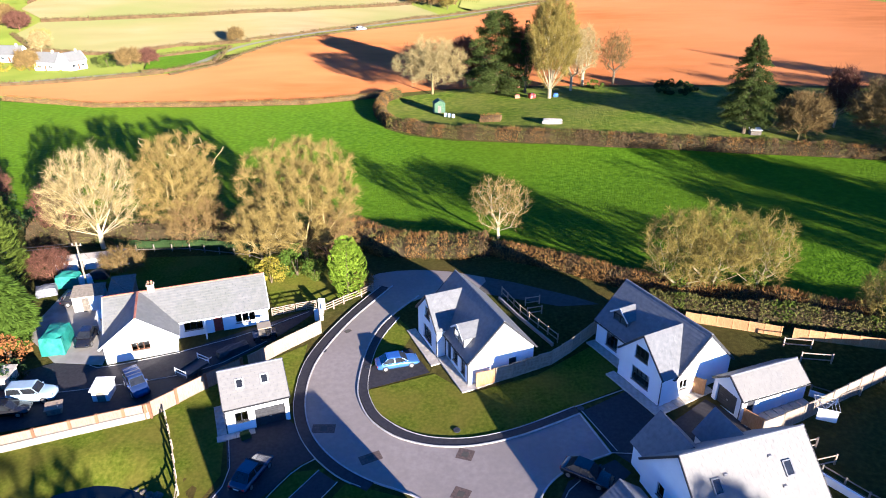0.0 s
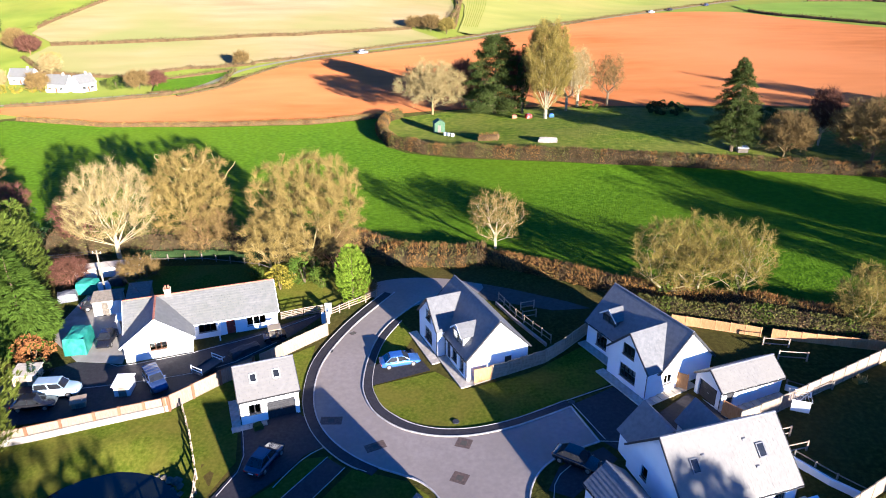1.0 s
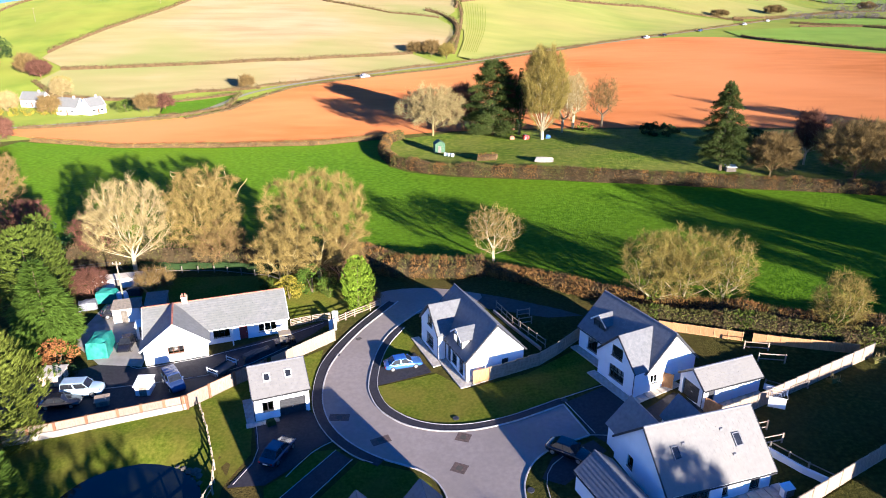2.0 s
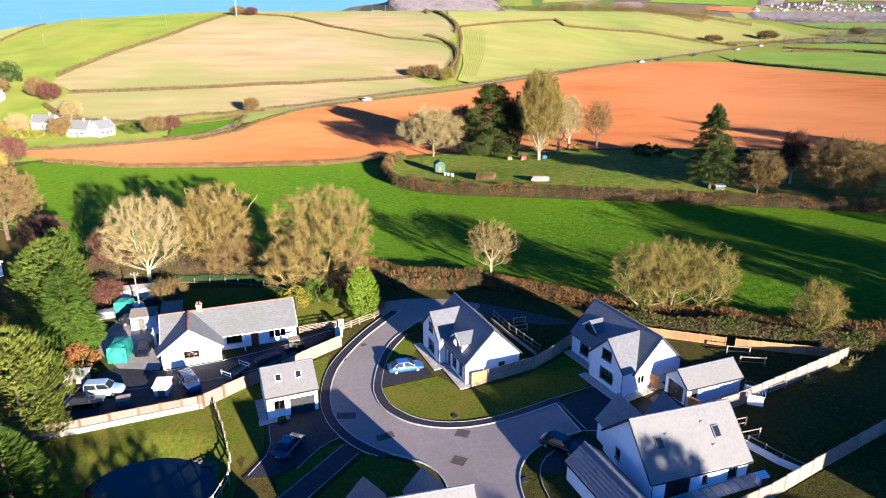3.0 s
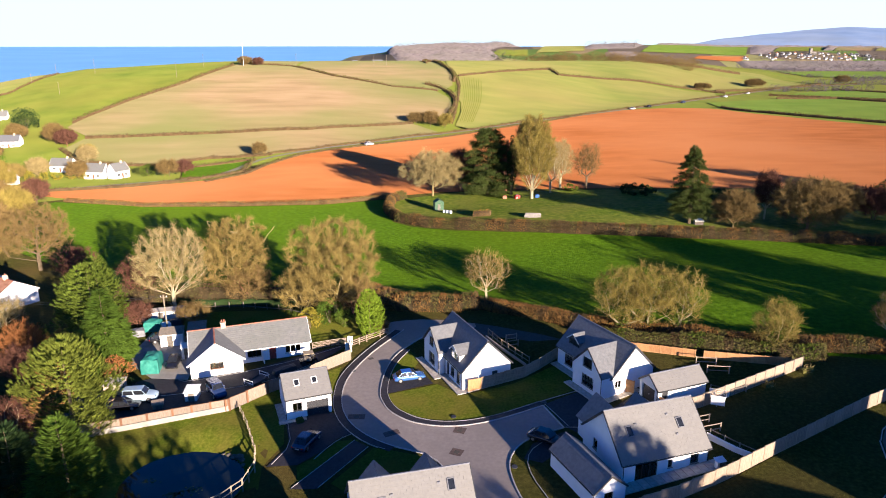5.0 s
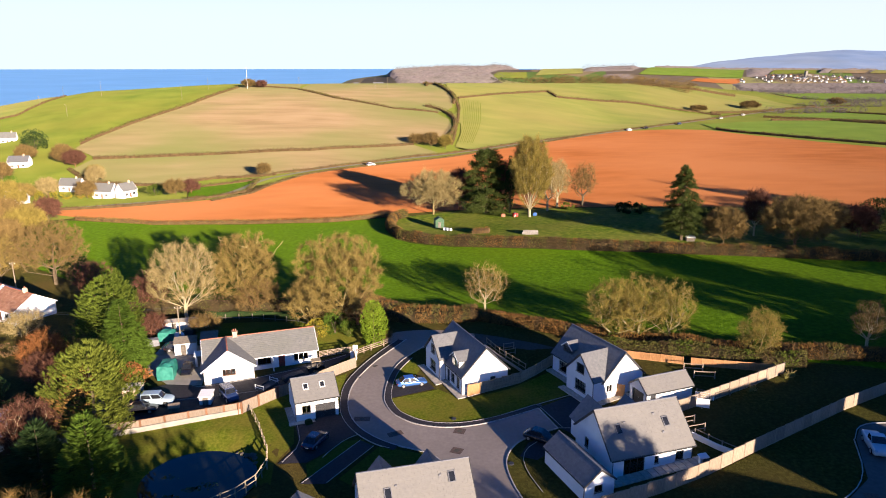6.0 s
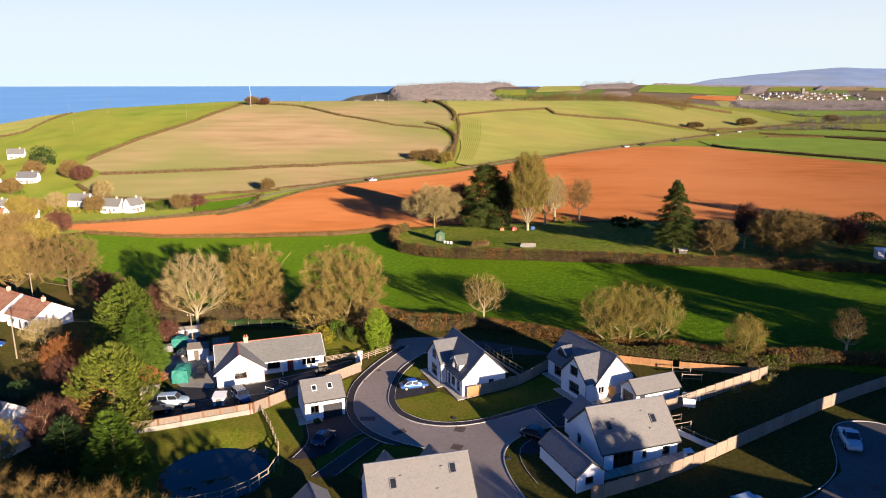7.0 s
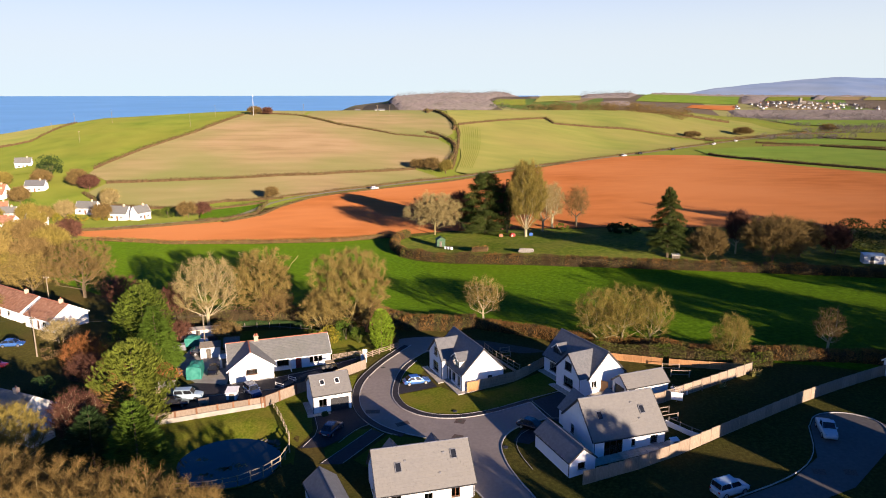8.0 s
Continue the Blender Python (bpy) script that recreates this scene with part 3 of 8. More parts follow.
KERBS = [_out, _inn, _head,
         rounded([(-8.2, 76.2), (-10.4, 72.4), (-12.3, 68.6), (-14.0, 64.4), (-14.95, 60.9), (-15.15, 58.0), (-15.0, 55.1), (-14.6, 52.4), (-13.6, 49.7), (-12.2, 47.4), (-10.5, 45.5), (-8.7, 44.0), (-7, 43.2)]),
         rounded([(-5.2, 69.2), (-7.05, 65.0), (-7.75, 60.8), (-7.8, 56.4), (-7.2, 54.3), (-6.3, 52.4), (-5.1, 51.2), (-3.7, 50.1), (-2.1, 49.3), (-0.5, 48.85), (1.6, 48.65), (3.9, 48.85), (7.0, 49.65), (10.0, 51), (12.6, 52.2)])]
for k, line in enumerate(KERBS):
    strip("kerb", line, 0.125 if k < 3 else 0.06, "kerb", 0.16 if k < 3 else 0.14, "pale concrete kerb edging", "kerb", 0.14, 0.8)
for line in ([(-46, 54.6), (-39.5, 55.6), (-32, 57.2), (-25.1, 59.3), (-19.9, 64.6)], [(-38.0, 60.2), (-36.6, 59.6), (-29.0, 62.5)], [(-29, 62.6), (-22, 66.2), (-16.2, 70.6)], [(-19.9, 49.0), (-18.5, 44.3), (-20.0, 40.4)], [(-15.2, 41.4), (-14.4, 43.0), (-13.0, 45.3), (-11.1, 46.8)],
             [(-10.9, 45.2), (-16.8, 36.2)], [(-9.1, 43.8), (-13.9, 36.2)], [(12.7, 52.2), (18.0, 54.4)], [(14.9, 46.0), (18.2, 45.6), (22.5, 46.1)], [(13.2, 51.7), (15.4, 46.2)], [(13.9, 44.2), (10.8, 42.6), (9.5, 40.2), (9.7, 37), (11, 33)]):
    strip("kerb", rounded(line, rounds=1), 0.06, "kerb", 0.1, "thin pale edging of a drive", "kerb", 0.06, 0.8)
# drives
DRIVES = [
    ([(-7.9, 59.6), (-3.6, 63.0), (-1.4, 58.6), (-7.7, 56.1)], "dark_tarmac", "short dark tarmac drive"),
    ([(13.4, 51.6), (18.2, 54.2), (21.2, 49.4), (25.2, 52.4), (27.4, 49.4), (28.3, 46.8), (25, 44.4), (20, 42.8), (17, 43.8), (15.0, 46.1)], "dark_tarmac", "dark tarmac drive beside the house"),
    ([(-15.3, 52.0), (-20.2, 49.2), (-18.7, 44.4), (-20.5, 40), (-17, 40.3), (-14.6, 42.9), (-13.2, 45.4), (-11.2, 47.0), (-13.4, 50.3)], "dark_tarmac", "dark tarmac drive before the garage"),
    ([(-14.5, 72), (-17, 68), (-19.6, 64.4), (-25.1, 58.6), (-29, 54), (-40, 50.4), (-50, 48), (-50, 56), (-42, 60.6), (-36.4, 60.0), (-28.8, 62.8), (-15.6, 71.5)], "dark_tarmac", "dark tarmac yard before the bungalow"),
    ([(-42.0, 60.6), (-36.6, 60.2), (-37.5, 66), (-40, 74), (-48, 76), (-48, 66)], "concrete", "pale concrete yard beside the bungalow"),
    ([(-11.0, 45.2), (-9.2, 43.8), (-14, 36), (-17, 36)], "dark_tarmac", "dark tarmac drive"),
    ([(15.0, 45.2), (10.6, 43.0), (9.2, 40.2), (11.2, 39.2), (13.8, 41.5), (16, 43.6)], "dark_tarmac", "dark tarmac parking bay"),
    ([(50.2, 40.2), (52.6, 43.4), (57.2, 43.4), (60.5, 39.8), (56, 33), (48, 26), (36, 21), (30, 20), (33, 24.5), (41.5, 28.0), (47, 32.5)], "shaded_tarmac", "dark tarmac turning place of the next close"),
]
for _p, _m, _l in DRIVES:
    sheet("drive", _p, _m, 0.06, 1.5, _l, "drive")
LAWNS = [
    ([(-7.6, 56.0), (-0.9, 58.4), (2.6, 55.0), (9.8, 57.4), (16.4, 62), (18.8, 55.2), (12.6, 52.2), (7, 49.7), (3.9, 48.9), (1.6, 48.7), (-0.5, 48.9), (-3.7, 50.1), (-6.2, 52.4), (-7.4, 54.4)], "mown lawn before a white house"),
    ([(-5.2, 69), (-3.4, 66), (-4.4, 63), (-7.8, 60), (-7.7, 62), (-7, 65)], "small lawn beside the footway"),
    ([(-28.2, 52), (-24.2, 56.4), (-21.2, 59.2), (-15.2, 64), (-15.1, 54), (-20.6, 50), (-19.4, 44.6), (-21, 40), (-20.4, 36), (-22, 36.6), (-22, 42.2), (-24.6, 47.6), (-28.3, 51.9)], "rough lawn behind the garage"),
    ([(-46, 45), (-34.7, 49.4), (-28.2, 51.8), (-24.6, 47.6), (-22, 42.2), (-22, 37), (-26, 31), (-40, 28), (-48, 36)], "sunlit grass bank round a pond"),
    ([(-10.4, 45.4), (-13.0, 45.0), (-14.4, 42.6), (-17, 40), (-16, 36), (-12, 40)], "lawn between the drives"),
    ([(-8.4, 43.6), (-5.6, 42.8), (-3.2, 42.0), (-1.2, 40.2), (-0.6, 37), (-9, 34), (-12.6, 37)], "small curved lawn by the road"),
    ([(30, 37), (36, 50), (50, 58), (66, 56), (69, 54), (52.6, 47.2), (37.2, 39)], "rough turf inside the fences"),
    ([(18, 29), (24.2, 31.6), (30.1, 34.4), (37.2, 38.3), (50, 45), (49.5, 41), (46, 34), (38, 28.4), (24, 24)], "weedy rough verge beyond the long fence"),
    # no caster shades this garden; the darker rough grass stands in for it
    ([(11, 62), (16, 64.5), (22, 66), (30, 62), (33, 57), (44, 60), (38, 66), (24, 70), (13, 70), (4, 71), (7, 66)], "rough back garden turf"),
    ([(-46, 78), (-38, 76), (-21, 80), (-15, 76), (-13, 80), (-22, 86), (-46, 84.5)], "back lawn behind the bungalow"),
    ([(-24, 80.5), (-16, 78.5), (-12.6, 75.8), (-14.4, 72.4), (-20.4, 70.6), (-22, 75)], "mown lawn between the bungalow and the lane"),
]
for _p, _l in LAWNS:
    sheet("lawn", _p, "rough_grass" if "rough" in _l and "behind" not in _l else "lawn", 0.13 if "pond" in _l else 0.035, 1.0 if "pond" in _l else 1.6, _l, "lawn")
# pond
_pond = [(POND[0] + POND[2] * 1.16 * math.cos(a * math.pi / 24) * (1 + 0.05 * math.sin(a * 0.8)), POND[1] + POND[3] * 1.16 * math.sin(a * math.pi / 24) * (1 + 0.04 * math.cos(a * 1.1))) for a in range(48)]
_level = ground(POND[0], POND[1]) - 0.75
tagged(raw_part("water", Shape().add([(x, y, _level) for x, y in _pond], [tuple(range(48))]), "water"), "dark still pond under the grass bank", "pond", kind="structure")

# drifting weed on the pond
M["pond_weed"] = material("pond_weed", [(0.03, 0.05, 0.012), (0.05, 0.075, 0.018), (0.08, 0.1, 0.03)], 3, 6, 0.8)
_w = Shape()
_r = random.Random(31)
for _cx, _cy, _n2 in ((-29.5, 36.2, 60), (-31.6, 34.6, 34), (-28.0, 37.0, 30), (-33.5, 38.6, 16)):
    for _ in range(_n2):
        _x, _y, _q = _cx + _r.gauss(0, 0.55), _cy + _r.gauss(0, 0.3), _r.uniform(0.06, 0.16)
        _w.add([(_x + _q * math.cos(a * math.pi / 3), _y + _q * math.sin(a * math.pi / 3), _level + 0.012) for a in range(6)], [(0, 1, 2, 3, 4, 5)])
tagged(raw_part("pond_weed", _w, "pond_weed"), "olive weed drifting on the dark pond", "pond weed", kind="stuff")

# ---- houses ----
def wall_shape(s, length, top, openings, thick=0.3):
    """A wall in its own plane: x along, y inwards, z up. top(x) is its upper edge; openings (x0, z0, x1, z1) go right through."""
    xs = {0.0, length}
    xs.update(top[1])
    for o in openings:
        xs.update((o[0], o[2]))
    xs = sorted(xs)
    tf = top[0]
    for a, b in zip(xs, xs[1:]):
        cuts = sorted((o[1], o[3]) for o in openings if o[0] <= a + 1e-6 and o[2] >= b - 1e-6)
        z = [(0.0, 0.0)]
        spans, low = [], None
        lo = (0.0, 0.0)
        for c0, c1 in cuts:
            spans.append((lo, (c0, c0)))
            lo = (c1, c1)
        spans.append((lo, (tf(a), tf(b))))
        for (la, lb), (ha, hb) in spans:
            s.add([(a, 0, la), (b, 0, lb), (b, 0, hb), (a, 0, ha), (a, thick, la), (b, thick, lb), (b, thick, hb), (a, thick, ha)],
                  [(0, 1, 2, 3), (7, 6, 5, 4), (3, 2, 6, 7), (4, 5, 1, 0), (0, 3, 7, 4), (1, 5, 6, 2)])


def flat_top(h):
    return (lambda x: h, [])


def gable_top(w, he, hr):
    return (lambda x: he + (hr - he) * (1 - abs(x - w / 2) / (w / 2)), [w / 2])


def window_part(parent, m, w, h, bars=1, cross=False, frame_mat="dark_trim", depth=0.12):
    """A window set into its opening: frame, panes and sill. m puts x along the wall, y inwards."""
    s = Shape()
    t = 0.07
    y0, y1 = depth, depth + 0.07
    ring = [(0, 0), (w, 0), (w, h), (0, h), (t, t), (w - t, t), (w - t, h - t), (t, h - t)]
    s.v = [(a, y0, c) for a, c in ring] + [(a, y1, c) for a, c in ring]
    for k in range(4):
        n = (k + 1) % 4
        s.f += [(k, n, 4 + n, 4 + k), (8 + n, 8 + k, 12 + k, 12 + n), (n, k, 8 + k, 8 + n), (4 + k, 4 + n, 12 + n, 12 + k)]
    win = part("window", s, frame_mat, parent, m=m)
    for i in range(1, bars):
        x = w * i / bars
        part("mullion", Shape().box(x - t / 2, y0, t, x + t / 2, y1, h - t), frame_mat, win)
    if cross:
        part("transom", Shape().box(t, y0 + 0.01, h * 0.6, w - t, y1 - 0.01, h * 0.6 + 0.05), frame_mat, win)
    for i in range(bars):
        a, b = w * i / bars + t / 2, w * (i + 1) / bars - t / 2
        part("pane", Shape().box(a, y0 + 0.02, t / 2, b, y0 + 0.04, h - t / 2), "glass", win)
    part("sill", Shape().box(-0.06, -0.06, -0.06, w + 0.06, depth + 0.02, 0.0), "stone_pale", win)
    return win


def door_part(parent, m, w, h, mat="dark_trim", panes=0, name="door"):
    s = Shape().box(0, 0.14, 0, w, 0.2, h)
    for i in range(3):
        z0 = 0.12 + i * h / 3.1
        s.box(0.12, 0.11, z0, w - 0.12, 0.14, z0 + h / 3.1 - 0.14)
    d = part(name, s, mat, parent, m=m)
    part("handle", Shape().box(w - 0.16, 0.06, 1.0, w - 0.1, 0.14, 1.12), "alloy", d)
    return d


def garage_door_part(parent, m, w, h, mat="dark_trim"):
    s = Shape()
    n = 9
    for i in range(n):
        a, b = i * h / n, (i + 1) * h / n
        s.add([(0, 0.22, a), (w, 0.22, a), (w, 0.19, a + 0.02), (0, 0.19, a + 0.02), (w, 0.19, b - 0.02), (0, 0.19, b - 0.02), (w, 0.22, b), (0, 0.22, b)],
              [(0, 1, 2, 3), (3, 2, 4, 5), (5, 4, 6, 7)])
    d = part("garage_door", s, mat, parent, m=m, weld=True)
    part("handle", Shape().box(w / 2 - 0.1, 0.15, 0.9, w / 2 + 0.1, 0.2, 0.96), "alloy", d)
    return d


def roof_slope(parent, eave_a, eave_b, ridge_a, ridge_b, mat, gauge=0.36, tile=0.6, clip=None, seed=0):
    """One slope of a roof: a slab with courses of slates on it, each lapping the one below. The four corners are local points."""
    ea, eb, ra, rb = (Vector(p) for p in (eave_a, eave_b, ridge_a, ridge_b))
    nrm = (eb - ea).cross(ra - ea).normalized()
    if nrm.z < 0:
        nrm = -nrm
    slab = Shape()
    dn = nrm * -0.14
    slab.add([ea, eb, rb, ra, ea + dn, eb + dn, rb + dn, ra + dn], [(0, 1, 2, 3), (7, 6, 5, 4), (0, 4, 5, 1), (1, 5, 6, 2), (2, 6, 7, 3), (3, 7, 4, 0)])
    ob = part("roof_slope", slab, "dark_trim", parent)
    rise = ((ra - ea).length + (rb - eb).length) / 2
    rows = max(3, int(rise / gauge))
    tiles = Shape()
    rng = random.Random(seed)
    for i in range(rows):
        t0, t1 = i / rows, min(1.0, (i + 1.25) / rows)
        l0, r0, l1, r1 = ea.lerp(ra, t0), eb.lerp(rb, t0), ea.lerp(ra, t1), eb.lerp(rb, t1)
        n = max(1, int(((l0 - r0).length + (l1 - r1).length) / 2 / tile))
        cuts = [0.0] + [(k + (0.5 if i % 2 else 0.0)) / n for k in range(1 if not i % 2 else 0, n)] + [1.0]
        for a, b in zip(cuts, cuts[1:]):
            g = 0.004 / max(0.1, (l0 - r0).length)
            j = rng.uniform(0, 0.005)
            p = [l0.lerp(r0, a + g) + nrm * (0.05 + j), l0.lerp(r0, b - g) + nrm * (0.05 + j), l1.lerp(r1, b - g) + nrm * 0.012, l1.lerp(r1, a + g) + nrm * 0.012]
            q = [p[0] - nrm * 0.045, p[1] - nrm * 0.045]
            tiles.add(p + q, [(0, 1, 2, 3), (4, 5, 1, 0), (5, 2, 1), (4, 0, 3)])
    raw_part("slating", tiles, mat, ob, kind="stuff")
    return ob


def gable_roof(parent, x0, x1, y0, y1, he, hr, mat, over=0.25, seed=0, ridge_mat="lead", along="y", verge="dark_trim"):
    """A gabled roof over a rectangle, its ridge along y or x; also ridge tiles, gutters and verges."""
    def P(a, b, z):
        return (a, b, z) if along == "y" else (b, a, z)
    if along == "x":
        x0, x1, y0, y1 = y0, y1, x0, x1
    mid, half = (x0 + x1) / 2, (x1 - x0) / 2
    k = (hr - he) / half
    z_e = he - over * k + 0.16
    hr = hr + 0.16
    ya, yb = y0 - over, y1 + over
    roof_slope(parent, P(x0 - over, ya, z_e), P(x0 - over, yb, z_e), P(mid, ya, hr), P(mid, yb, hr), mat, seed=seed)
    roof_slope(parent, P(x1 + over, yb, z_e), P(x1 + over, ya, z_e), P(mid, yb, hr), P(mid, ya, hr), mat, seed=seed + 1)
    s = Shape()
    n = max(2, int((yb - ya) / 0.45))
    rings = []
    for i in range(n):  # half-lapped ridge tiles, each a little higher at its far end
        rings += [(ya + (yb - ya) * i / n, 0.0), (ya + (yb - ya) * (i + 1) / n - 0.004, 0.022)]
    for a, rise in rings:
        s.v += [P(px, a, pz) for px, pz in ((mid - 0.14, hr - 0.01), (mid - 0.07, hr + 0.075 + rise), (mid + 0.07, hr + 0.075 + rise), (mid + 0.14, hr - 0.01))]
    for i in range(len(rings) - 1):
        for k in range(4):
            j = (k + 1) % 4
            s.f.append((i * 4 + k, i * 4 + j, i * 4 + 4 + j, i * 4 + 4 + k))
    e = len(s.v) - 4
    s.f += [(0, 1, 2, 3), (e + 3, e + 2, e + 1, e)]
    part("ridge", s, ridge_mat, parent)
    for xe, sg in ((x0 - over, -1), (x1 + over, 1)):
        g = Shape()
        a, b = P(xe + sg * 0.05, ya + 0.05, z_e - 0.09), P(xe + sg * 0.05, yb - 0.05, z_e - 0.09)
        g.bar(a, b, 0.11, 0.1)
        part("gutter", g, verge, parent)
    for yv in (ya, yb):
        v = Shape()
        for xe in (x0 - over, x1 + over):
            v.bar(P(xe, yv, z_e - 0.05), P(mid, yv, hr - 0.05), 0.06, 0.2)
        part("verge", v, verge, parent)


def downpipe(parent, x, y, h, mat="dark_trim"):
    s = Shape().tube((x, y, 0), (x, y, h), 0.045, n=6)
    part("downpipe", s, mat, parent)


def skylight(parent, m, w=0.8, h=1.2, mat="lead"):
    """A roof window lying on a slope: m puts x along the eaves, y up the slope, z out of it."""
    t = 0.09
    s = Shape().box(0, 0, 0, t, h, 0.11).box(w - t, 0, 0, w, h, 0.11).box(t, 0, 0, w - t, t, 0.11).box(t, h - t, 0, w - t, h, 0.11)
    k = part("skylight", s, mat, parent, m=m)
    part("pane", Shape().box(t, t, 0.05, w - t, h - t, 0.08), "tinted_glass", k)


def slope_pose(x, y, z, run, rise, side="x"):
    """Lies on a slope that climbs towards +x (run, rise): x of the pose along +y... used for roof windows."""
    ang = math.atan2(rise, run)
    up_v = Vector((math.cos(ang), 0, math.sin(ang))) if side == "x" else Vector((0, math.cos(ang), math.sin(ang)))
    al = Vector((0, -1, 0)) if side == "x" else Vector((1, 0, 0))
    n = al.cross(up_v)
    return Matrix(((al.x, up_v.x, n.x, x), (al.y, up_v.y, n.y, y), (al.z, up_v.z, n.z, z), (0, 0, 0, 1)))


FACE = {"left": lambda W, L, o: pose(0, o, 0, 0, 0, -90), "front": lambda W, L, o: pose(o, 0, 0), "right": lambda W, L, o: pose(W, o, 0, 0, 0, 90), "back": lambda W, L, o: pose(o, L, 0, 0, 0, 180)}


def shell(parent, W, L, he, hr, openings, ridge="y", base=0.0, x0=0.0, y0=0.0, skip=()):
    """Four walls with openings. openings: wall -> list of (start, z0, width, height, what). The near wall is 'front' (y = 0), 'left' is x = 0.
    Starts run from the wall's left end as one faces it from outside."""
    place = {"front": (pose(x0, y0, 0), W), "right": (pose(x0 + W, y0, 0, 0, 0, 90), L), "back": (pose(x0 + W, y0 + L, 0, 0, 0, 180), W), "left": (pose(x0, y0 + L, 0, 0, 0, -90), L)}
    for side, (m, length) in place.items():
        if side in skip:
            continue
        gab = (side in ("front", "back")) == (ridge == "y")
        s = Shape()
        op = openings.get(side, [])
        inset = 0.0 if gab else 0.3
        if inset:
            m2, ln = m @ pose(inset, 0, 0), length - 2 * inset
        else:
            m2, ln = m, length
        wall_shape(s, ln, gable_top(length, he, hr) if gab else flat_top(he), [(o[0] - inset, o[1], o[0] - inset + o[2], o[1] + o[3]) for o in op])
        s.v = [(a, b, c if c > 0.001 else -0.6) for a, b, c in s.v]
        part("wall", s, "render_white", parent, m=m2, weld=True)
        for o in op:
            mo = m @ pose(o[0], 0, o[1])
            what = o[4]
            if what == "door":
                door_part(parent, mo, o[2], o[3])
            elif what == "red_door":
                door_part(parent, mo, o[2], o[3], "red_door")
            elif what == "brown_door":
                door_part(parent, mo, o[2], o[3], "brown_door")
            elif what == "garage":
                garage_door_part(parent, mo, o[2], o[3])
            elif what == "brown":
                window_part(parent, mo, o[2], o[3], max(1, round(o[2] / 0.6)), frame_mat="brown_door")
            elif what == "white":
                window_part(parent, mo, o[2], o[3], max(1, round(o[2] / 0.7)), frame_mat="white_trim")
            elif what == "patio":
                window_part(parent, mo, o[2], o[3], max(2, round(o[2] / 0.9)), frame_mat="brown_door")
            else:
                window_part(parent, mo, o[2], o[3], max(1, round(o[2] / 0.65)), cross=o[3] > 1.3)


def dormer(parent, x, y, zs, width, face_h, hr, slope, mat, cheek="lead"):
    """A small gabled dormer on the left-hand slope: its face stands at x, centred on y; the roof runs back (+x) into the slope."""
    back = x + (hr - zs) / slope + 0.3
    w2 = width / 2
    s = Shape()
    he = zs + face_h
    s.prism([(y - w2, zs - 0.3), (y + w2, zs - 0.3), (y + w2, he), (y, he + w2 * 0.75), (y - w2, he)], 0, x + 0.12, back - 0.4)
    part("dormer_wall", s, cheek, parent)
    m = pose(x, y + w2 - 0.12, zs + 0.08, 0, 0, -90)
    window_part(parent, m, width - 0.24, face_h - 0.1, 2, depth=0.02)
    k = 0.75
    o = 0.22
    top = he + w2 * k + 0.1
    low = he - o * k + 0.1
    for sg in (-1, 1):
        e0, e1 = (x - o, y + sg * (w2 + o), low), (back - 0.1, y + sg * (w2 + o), low)
        r0, r1 = (x - o, y, top), (back + 0.5, y, top)
        if sg < 0:
            roof_slope(parent, e1, e0, r1, r0, mat, seed=7)
        else:
            roof_slope(parent, e0, e1, r0, r1, mat, seed=8)
    v = Shape()
    for sg in (-1, 1):
        v.bar((x - o, y + sg * (w2 + o), low - 0.08), (x - o, y, top - 0.08), 0.05, 0.16)
    part("verge", v, "white_trim", parent)


def cross_gable(parent, x0, ya, yb, he, hr, main_mid, mat, openings, he_main, slope, near_closed=True):
    """A gable wing on the left side: face at x0 (negative: proud of the wall) from ya to yb, its ridge running back into the main roof."""
    w = yb - ya
    s = Shape()
    face = pose(x0, yb, 0, 0, 0, -90)
    wall_shape(s, w, gable_top(w, he, hr), [(o[0], o[1], o[0] + o[2], o[1] + o[3]) for o in openings])
    s.v = [(a, b, c if c > 0.001 else -0.6) for a, b, c in s.v]
    part("wall", s, "render_white", parent, m=face, weld=True)
    for o in openings:
        window_part(parent, face @ pose(o[0], 0, o[1]), o[2], o[3], max(1, round(o[2] / 0.65)), cross=o[3] > 1.3)
    for y in (ya, yb):
        d = 0.3 if y == ya else -0.3
        c = Shape()
        c.box(x0 + 0.3, min(y, y + d), -0.6, max(0.02, x0 + 0.32), max(y, y + d), he)
        part("wall", c, "render_white", parent)
    over = 0.22
    k = (hr - he) / (w / 2)
    mid = (ya + yb) / 2
    ze, top = he - over * k + 0.14, hr + 0.14
    xr = (hr - he_main) / slope + 0.1
    xe = max(0.2, (he - he_main) / slope) - 0.2
    for sg, y in ((-1, ya), (1, yb)):
        e0, e1 = (x0 - over, y + sg * over, ze), (xe, y + sg * over, ze)
        r0, r1 = (x0 - over, mid, top), (xr, mid, top)
        if sg < 0:
            roof_slope(parent, e1, e0, r1, r0, mat, seed=17)
        else:
            roof_slope(parent, e0, e1, r0, r1, mat, seed=18)
    v = Shape()
    for y, sg in ((ya, -1), (yb, 1)):
        v.bar((x0 - over, y + sg * over, ze - 0.05), (x0 - over, mid, top - 0.05), 0.06, 0.2)
    part("verge", v, "dark_trim", parent)
    downpipe(parent, x0 - 0.05, ya + 0.08, he)


def white_house(x, y, turn, W, L, he, hr, label):
    h = thing("house", label, "house", at(x, y, turn))
    h["group"] = "white houses of the close"
    return h


# the house in the bend of the road
hA = white_house(2.6, 56.3, 23.5, 7.5, 11.4, 2.9, 6.7, "white rendered house, dark slate roof, front gable and dormer")
